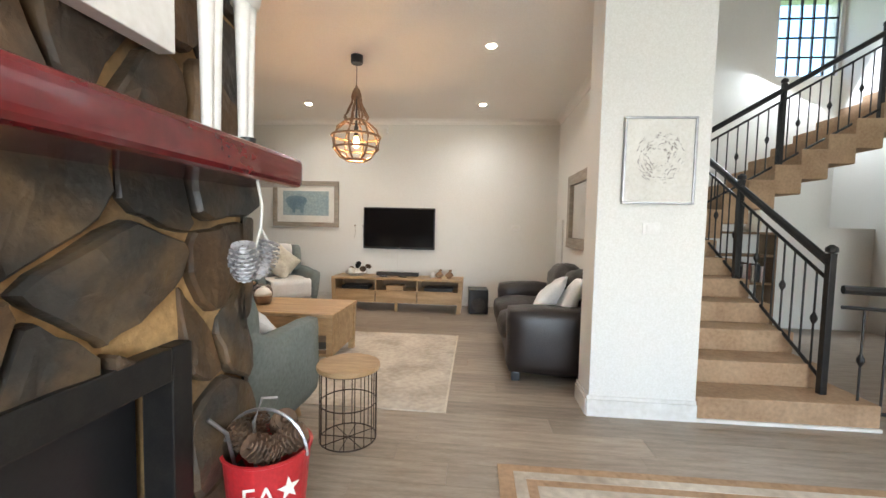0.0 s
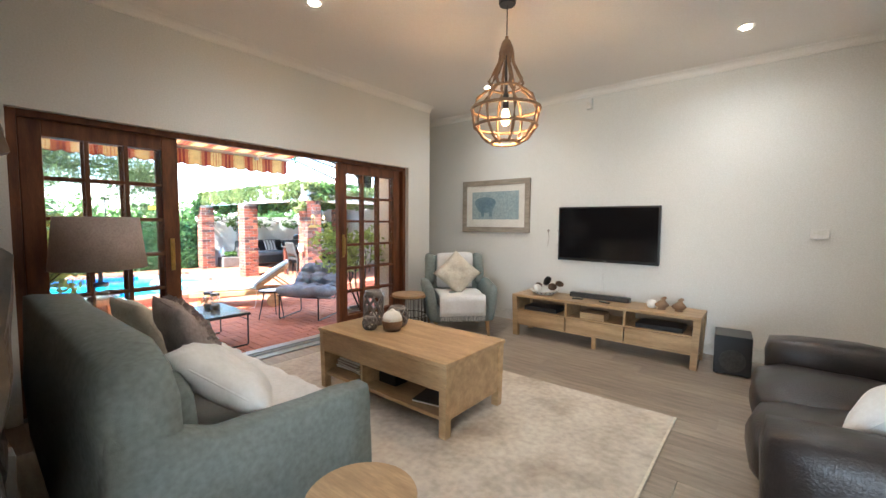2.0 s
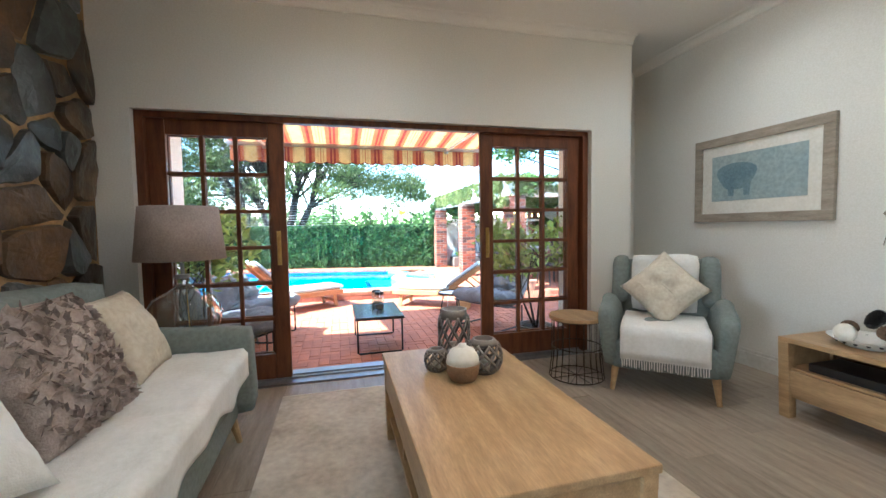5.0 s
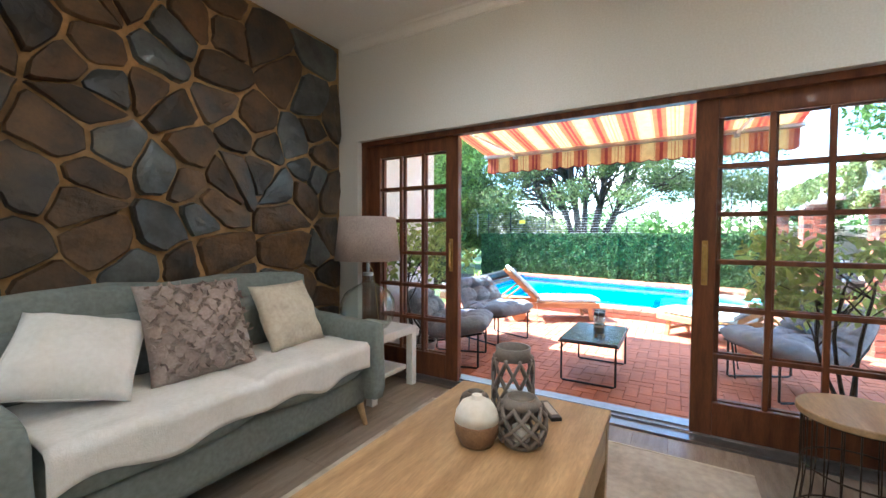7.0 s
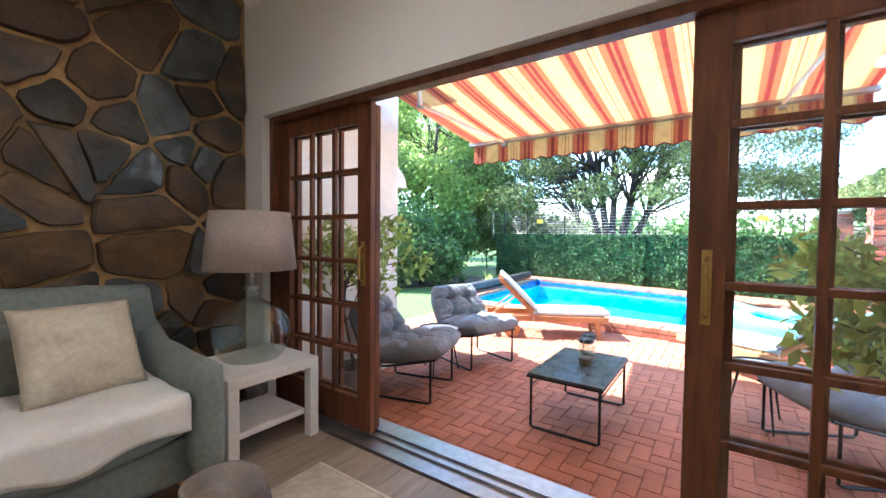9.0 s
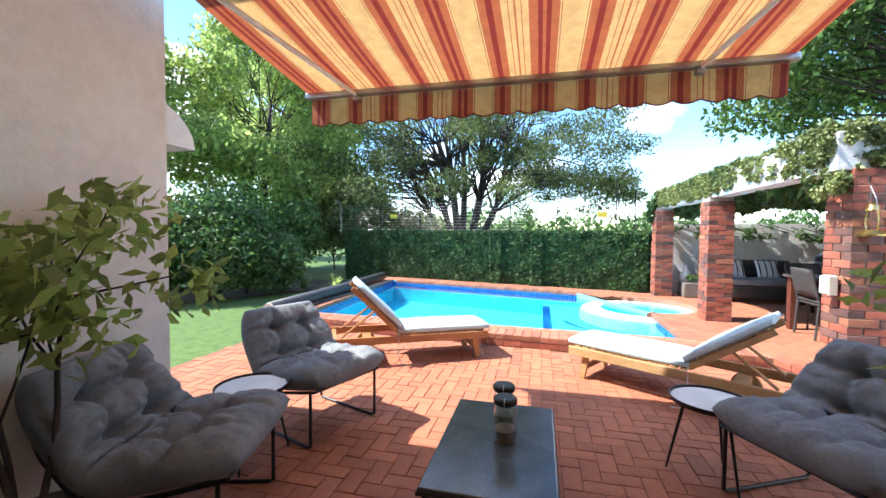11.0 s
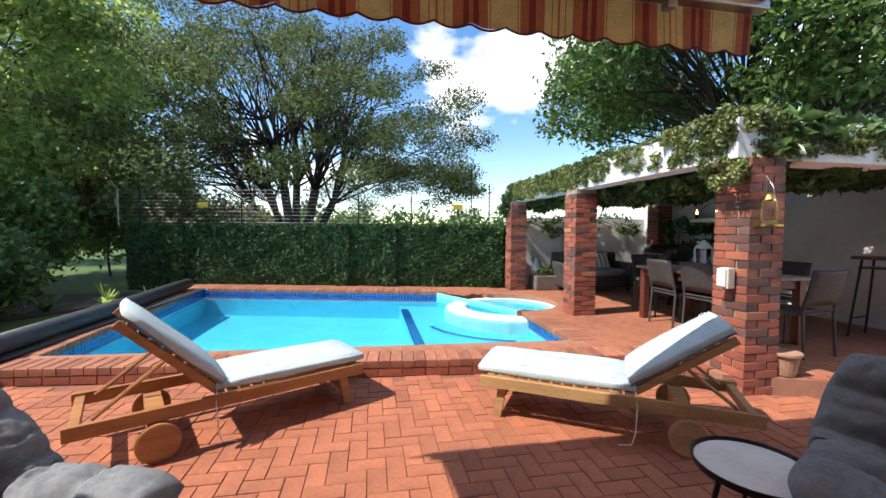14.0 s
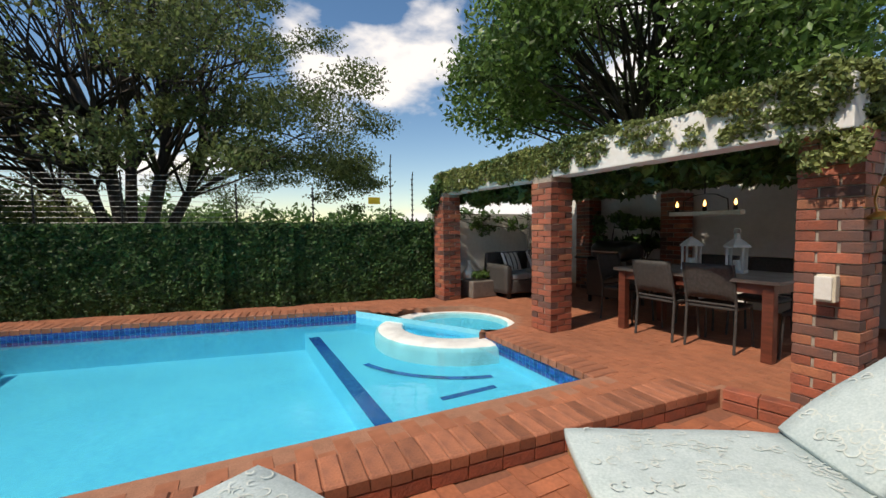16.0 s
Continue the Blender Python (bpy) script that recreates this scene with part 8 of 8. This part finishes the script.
for x in (-0.32, 0.0, 0.32):
    part("candle_cup", lathe([(0.02, 1.375), (0.025, 1.395), (0.018, 1.43)], 12, at=(x, 0, 0)), M["black_metal"], cd)
    part("bulb", lathe([(0.005, 1.43), (0.014, 1.44), (0.016, 1.46), (0.008, 1.49), (0.003, 1.50)], 12, at=(x, 0, 0)), M["bulb"], cd, "lit candle bulb")

os_ = thing("garden_sofa", -12.5, 8.52, TERR, 90, "dark grey woven garden sofa with patterned cushions", "sofa")
part("base", soft_box(-0.75, 0.75, -0.36, 0.36, 0.08, 0.34, 0.03), M["rattan"], os_, smooth=True)
part("seat_cushion", soft_box(-0.66, 0.66, -0.36, 0.24, 0.33, 0.45, 0.04, puff=0.2), M["grey_cushion"], os_, smooth=True)
part("backrest", soft_box(-0.75, 0.75, 0.26, 0.40, 0.08, 0.80, 0.04), M["rattan"], os_, smooth=True)
for s in (-1, 1):
    part("armrest", soft_box(s * 0.72 - 0.06, s * 0.72 + 0.06, -0.36, 0.36, 0.08, 0.60, 0.03), M["rattan"], os_, smooth=True)
    part("foot", box(s * 0.68 - 0.03, s * 0.68 + 0.03, -0.32, -0.26, 0, 0.08), M["black"], os_)
for k, x in enumerate((-0.35, 0.25)):
    pw = thing("pillow", -12.45, 8.52 + x, TERR + 0.46, 90, "black and white patterned cushion on the garden sofa", "pillow")
    part("cover", cushion(0.40, 0.40, 0.13, pose(0, 0.1, 0.16, 62, 0, 0)), M["white_cloth"], pw, smooth=True)
    for q in range(4):
        part("stripe", tube([pose(0, 0.1, 0.16, 62, 0, 0) @ Vector((-0.15 + 0.1 * q, yy, 0.066 * (1 - abs(yy / 0.2) ** 2.6) ** 0.5 * (1 - abs((-0.15 + 0.1 * q) / 0.2) ** 2.6) ** 0.5)) for yy in (-0.17, -0.08, 0, 0.08, 0.17)], 0.012, n=5), M["black"], pw)
br = thing("barbecue", -10.95, 9.05, TERR, 0, "black kettle-style gas barbecue on a trolley", "barbecue")
part("cabinet", box(-0.38, 0.38, -0.25, 0.25, 0.12, 0.72, 0.01), M["black"], br)
part("side_shelf", box(-0.68, -0.38, -0.22, 0.22, 0.72, 0.75, 0.006), M["black_metal"], br)
part("side_shelf", box(0.38, 0.68, -0.22, 0.22, 0.72, 0.75, 0.006), M["black_metal"], br)
part("lid", soft_box(-0.37, 0.37, -0.25, 0.25, 0.72, 1.02, 0.12), M["black"], br, smooth=True)
part("handle", tube([(-0.25, -0.28, 0.86), (0.25, -0.28, 0.86)], 0.012, n=7), M["steel"], br)
for x in (-0.34, 0.34):
    for y in (-0.21, 0.21):
        part("leg", box(x - 0.02, x + 0.02, y - 0.02, y + 0.02, 0, 0.12), M["black"], br)
for k, (x, y) in enumerate(((-11.78, 10.08), (-11.30, 10.14))):
    pt = thing("potted_tree", x, y, TERR, 0, "small dark-leaved tree in a clay pot against the wall", "potted plant")
    part("pot", lathe([(0.14, 0), (0.15, 0.02), (0.2, 0.34), (0.215, 0.35), (0.215, 0.39), (0.19, 0.39)], 22), M["terracotta"], pt)
    rnd = random.Random(k + 40)
    tips = []
    for q in range(7):
        e = Vector((rnd.uniform(-0.5, 0.5), rnd.uniform(-0.15, 0.1), rnd.uniform(0.9, 1.45)))
        bm, _p = limb((0, 0, 0.3), e, 0.016, 0.006, rnd, 0.1, 6)
        part("branch", bm, M["bark"], pt)
        tips.append((e.x, e.y, e.z, 0.2, 0.15, 0.13))
    leaf_cloud("foliage", tips, 700, 0.07, M["leaf_dark"], pt, k + 40)
tr_ = thing("stone_trough", -12.75, 7.55, TERR, 0, "weathered stone trough planter", "planter")
part("trough", box(-0.22, 0.22, -0.26, 0.26, 0, 0.30, 0.02), M["ceramic"], tr_)
leaf_cloud("foliage", [(rv.uniform(-0.15, 0.15), rv.uniform(-0.15, 0.2), 0.40, 0.12, 0.12, 0.1) for k in range(6)], 260, 0.05, M["leaf"], tr_, 23)
vs = thing("garden_vase", -12.86, 7.42, TERR + 0.3005, 0, "white bulbous ceramic bottle vase", "vase")
part("body", lathe([(0.06, 0), (0.09, 0.02), (0.12, 0.10), (0.10, 0.18), (0.04, 0.25), (0.03, 0.33), (0.04, 0.35), (0.025, 0.35)], 22), M["white_paint"], vs, smooth=True)
part("rim", lathe([(0.038, 0.345), (0.043, 0.352), (0.036, 0.358), (0.028, 0.35)], 18), M["white_paint"], vs)
# bar table further along
bt_ = thing("bar_table", -8.25, 9.78, TERR, 12, "tall slim dark bar table with thin splayed legs", "bar table")
part("top", box(-0.30, 0.30, -0.2, 0.2, 0.93, 0.965, 0.006), M["dark_wood"], bt_)
part("lower_shelf", box(-0.25, 0.25, -0.15, 0.15, 0.82, 0.84, 0.004), M["black"], bt_)
for s in (-1, 1):
    for q in (-1, 1):
        part("leg", tube([(s * 0.22, q * 0.14, 0.93), (s * 0.29, q * 0.2, 0)], 0.013, n=7), M["black_metal"], bt_)
    part("foot_rail", tube([(s * 0.275, -0.185, 0.22), (s * 0.275, 0.185, 0.22)], 0.009, n=6), M["black_metal"], bt_)
# on the pillars
hl = thing("hurricane_lamp", -7.40, 7.05, 1.23, 0, "hanging brass paraffin lamp with a glass chimney", "lantern")
part("tank", lathe([(0.03, 0), (0.10, 0.004), (0.10, 0.02), (0.065, 0.05), (0.055, 0.055)], 24), M["brass"], hl)
part("chimney", lathe([(0.035, 0.06), (0.055, 0.10), (0.05, 0.16), (0.03, 0.21)], 18), glass("lamp_glass", (0.95, 0.95, 0.93)), hl)
part("cap", lathe([(0.045, 0.21), (0.05, 0.22), (0.035, 0.26), (0.01, 0.28)], 18), M["brass"], hl)
for s in (-1, 1):
    part("side_tube", tube([(s * 0.055, 0, 0.05), (s * 0.068, 0, 0.12), (s * 0.055, 0, 0.21), (s * 0.04, 0, 0.225)], 0.006, n=6), M["brass"], hl)
part("bail", tube([(-0.05, 0, 0.22), (-0.03, 0, 0.32), (-0.03, 0, 0.42), (0.03, 0, 0.32), (0.05, 0, 0.22)], 0.003, n=5), M["steel"], hl)
ws = thing("outdoor_socket", -7.63, 6.935, 0.79, 0, "cream weatherproof socket box on the pillar", "socket")
part("box", box(-0.05, 0.05, -0.06, 0.012, -0.09, 0.09, 0.01), M["cream"], ws)
part("flap", box(-0.055, 0.035, -0.075, -0.058, -0.075, 0.08, 0.008), M["white_paint"], ws)
cn = thing("hanging_chain", -10.46, 6.80, 0, 0, "thin dark chain hanging beside the pillar", "chain")
for k in range(26):
    part("link", tube([(0.012 * math.cos(a) * (1 if k % 2 else 0.3), 0.012 * math.cos(a) * (0.3 if k % 2 else 1), 0.55 + k * 0.035 + 0.02 * math.sin(a)) for a in [i * math.tau / 8 for i in range(8)]], 0.003, closed=True, n=4), M["black_metal"], cn)
tp = thing("clay_pot", -7.52, 7.42, TERR, 0, "small weathered terracotta pot beside the pillar", "pot")
part("pot", lathe([(0.075, 0), (0.08, 0.01), (0.105, 0.17), (0.12, 0.175), (0.12, 0.205), (0.10, 0.205), (0.085, 0.1)], 22), M["terracotta"], tp)
part("rim", lathe([(0.118, 0.175), (0.124, 0.18), (0.124, 0.2), (0.118, 0.206), (0.1, 0.2)], 22), M["terracotta"], tp)


# ---- pieces of floors, pavements and pillars ----
def shared_box(name, sx, sy, sz, bev, material):
    bm = box(-sx / 2, sx / 2, -sy / 2, sy / 2, -sz, 0)
    if bev:
        top = [e for e in bm.edges if all(v.co.z > -1e-6 for v in e.verts)]
        bmesh.ops.bevel(bm, geom=top, offset=bev, segments=1, affect="EDGES")
    me = bpy.data.meshes.new(name)
    bm.to_mesh(me)
    bm.free()
    me.materials.append(material)
    return me


def piece(name, me, parent, m):
    ob = bpy.data.objects.new(name, me)
    scene.collection.objects.link(ob)
    ob.parent = parent
    ob.matrix_basis = m
    return ob


PL, PWD = 1.38, 0.193
plank = shared_box("plank", PL - 0.0012, PWD - 0.0012, 0.012, 0.0006, M["oak_floor"])
rp = random.Random(3)
cuts = {}
y, row = -0.9, 0
while y < 7.1:
    x = -3.6 - rp.random() * PL
    lim = 1.2 if y > 3.7 else 3.2
    lo = -3.6 if y > 2.0 else -1.0
    while x < lim:
        x0, x1 = max(x, lo), min(x + PL, lim)
        if x1 - x0 > 0.08:
            if x1 - x0 > PL - 0.01:
                me = plank
            else:
                key = round(x1 - x0, 2)
                if key not in cuts:
                    cuts[key] = shared_box("plank", key - 0.0012, PWD - 0.0012, 0.012, 0.0006, M["oak_floor"])
                me = cuts[key]
            piece("plank", me, floor, pose((x0 + x1) / 2, y + PWD / 2, 0))
        x += PL
    y += PWD
    row += 1

# herringbone
U = 0.1115
paver_me = shared_box("paver", 2 * U - 0.005, U - 0.005, 0.02, 0.003, M["paver"])
rp = random.Random(5)
rest_v, rest_f = [], []


def flat_brick(cx, cy, lx, ly, z, dz):
    n0 = len(rest_v)
    hx, hy = lx / 2, ly / 2
    for sx, sy, zz in ((-1, -1, -0.012), (1, -1, -0.012), (1, 1, -0.012), (-1, 1, -0.012), (-1, -1, dz), (1, -1, dz), (1, 1, dz), (-1, 1, dz)):
        rest_v.append((cx + sx * (hx - (0.002 if zz > -0.01 else 0)), cy + sy * (hy - (0.002 if zz > -0.01 else 0)), z + zz))
    for f in ((4, 5, 6, 7), (0, 1, 5, 4), (1, 2, 6, 5), (2, 3, 7, 6), (3, 0, 4, 7)):
        rest_f.append(tuple(n0 + k for k in f))


def on_patio(x, y):
    if not (-3.93 > x and y > 0.70):
        return False
    edge = -8.74 + (y - 0.55) * 0.0864 if y < 6.80 else (-7.62 + (y - 6.9) * 0.365 if y < 8.05 else -7.18)
    if 6.72 < y < 6.95 and x < -7.60:
        return False
    return x > edge + 0.06 and y < 10.3


for i in range(0, 46):
    for j in range(0, 88):
        x, y = -3.95 - i * U, 0.62 + j * U
        k = (i - j) % 4
        if k == 0:
            cx, cy, turn = x - U, y + U / 2, 0
        elif k == 3:
            cx, cy, turn = x - U / 2, y + U, 90
        else:
            continue
        if not on_patio(cx, cy):
            continue
        dz = rp.uniform(-0.002, 0.002)
        if 3.3 < cy < 5.3 and -7.6 < cx < -4.2:
            piece("paver", paver_me, patio, pose(cx, cy, PATIO + dz, rp.uniform(-0.3, 0.3), rp.uniform(-0.3, 0.3), turn))
        else:
            flat_brick(cx, cy, (2 * U if turn == 0 else U) - 0.005, (U if turn == 0 else 2 * U) - 0.005, PATIO, dz)
mesh_object("pavers", rest_v, rest_f, M["paver"], patio, kind="stuff")

# terrace paving, stretcher rows
rest_v, rest_f = [], []


def inside(poly, x, y):
    c, j = False, len(poly) - 1
    for i in range(len(poly)):
        (xi, yi), (xj, yj) = poly[i], poly[j]
        if (yi > y) != (yj > y) and x < (xj - xi) * (y - yi) / (yj - yi) + xi:
            c = not c
        j = i
    return c


TERRACE = [(-8.20, 6.80), (-7.66, 6.92), (-7.22, 8.05), (-7.05, 10.4), (-13.35, 10.4), (-13.35, 6.4), (-14.9, 0.2), (-8.74, 0.2), (-8.74, 0.55)]
for j in range(96):
    for i in range(36):
        cy, cx = 0.25 + j * 0.108, -14.9 + i * 0.222 + (0.111 if j % 2 else 0)
        corners = [(cx + a * 0.10, cy + b * 0.05) for a in (-1, 1) for b in (-1, 1)]
        if not all(inside(TERRACE, *c) for c in corners):
            continue
        if any(inside(POOL, *c) or math.hypot(c[0] - SPA[0], c[1] - SPA[1]) < SPR for c in corners):
            continue
        flat_brick(cx, cy, 0.216, 0.102, TERR - 0.004, rp.uniform(-0.0015, 0.0015))
mesh_object("terrace_pavers", rest_v, rest_f, M["terrace_paver"], terrace, kind="stuff")

# coping: bricks laid across the edge, two courses below them on the patio side
cop = shared_box("coping_brick", 0.30, 0.104, 0.07, 0.008, M["coping"])
face = shared_box("brick", 0.105, 0.214, 0.072, 0.005, M["brick"])


def coping_run(a, b, inset, me=cop, width=0.112, parent=terrace, top=TERR + 0.006):
    a, b = Vector(a), Vector(b)
    d = (b - a).normalized()
    ang = math.degrees(math.atan2(d.y, d.x)) - 90
    nn = Vector((-d.y, d.x)) * inset
    for k in range(int((b - a).length / width)):
        p = a + d * (k + 0.5) * width + nn
        piece("coping_brick", me, parent, pose(p.x, p.y, top + rp.uniform(-0.003, 0.003), rp.uniform(-0.6, 0.6), 0, ang + rp.uniform(-0.8, 0.8)))


coping_run((-8.72, 0.60), (-8.19, 6.80), 0.15)
coping_run((-12.66, 5.20), (-13.80, 0.42), -0.13)
coping_run((-8.83, 6.14), (-10.62, 6.20), -0.13)
coping_run((-13.75, 0.42), (-9.14, 0.70), -0.13)
a, b = Vector((-8.73, 0.60)), Vector((-8.20, 6.80))
d = (b - a).normalized()
ang = math.degrees(math.atan2(d.y, d.x)) - 90
for k in range(int((b - a).length / 0.224)):
    p = a + d * ((k + 0.5) * 0.224)
    piece("brick", face, terrace, pose(p.x - 0.045, p.y, PATIO + 0.077, 0, 0, ang))
for a, b in (((-8.18, 6.80), (-7.64, 6.91)), ((-7.56, 7.30), (-7.20, 8.05)), ((-7.20, 8.05), (-7.05, 10.2))):
    a, b = Vector(a), Vector(b)
    d = (b - a).normalized()
    ang = math.degrees(math.atan2(d.y, d.x)) - 90
    for c in range(2):
        for k in range(max(1, int((b - a).length / 0.224))):
            p = a + d * ((k + 0.5) * 0.224)
            q = Vector((-d.y, d.x)) * 0.02
            piece("brick", face, terrace, pose(p.x + q.x, p.y + q.y, PATIO + 0.072 + c * 0.085, 0, 0, ang))

# pillar bricks
stretchers = [shared_box("brick", 0.216, 0.107, 0.0635, 0.005, M[k]) for k in ("brick", "brick", "brick_dark", "brick_pale", "brick", "brick_dark", "brick")]
for ob, top in pillar_obs:
    for c in range(int(top / COURSE)):
        z = (c + 1) * COURSE - 0.006
        for s in range(4):
            # pinwheel bond: one stretcher and one header on each face
            ang = 90 * s + (0 if c % 2 else 180)
            local = pose(PW / 2, PW / 2, z, 0, 0, 90 * s)
            off = (PW - 0.218) / 2 * (1 if c % 2 else -1)
            piece("brick", rp.choice(stretchers), ob, local @ pose(off + rp.uniform(-0.002, 0.002), PW / 2 - 0.0525 + rp.uniform(-0.002, 0.004), 0))
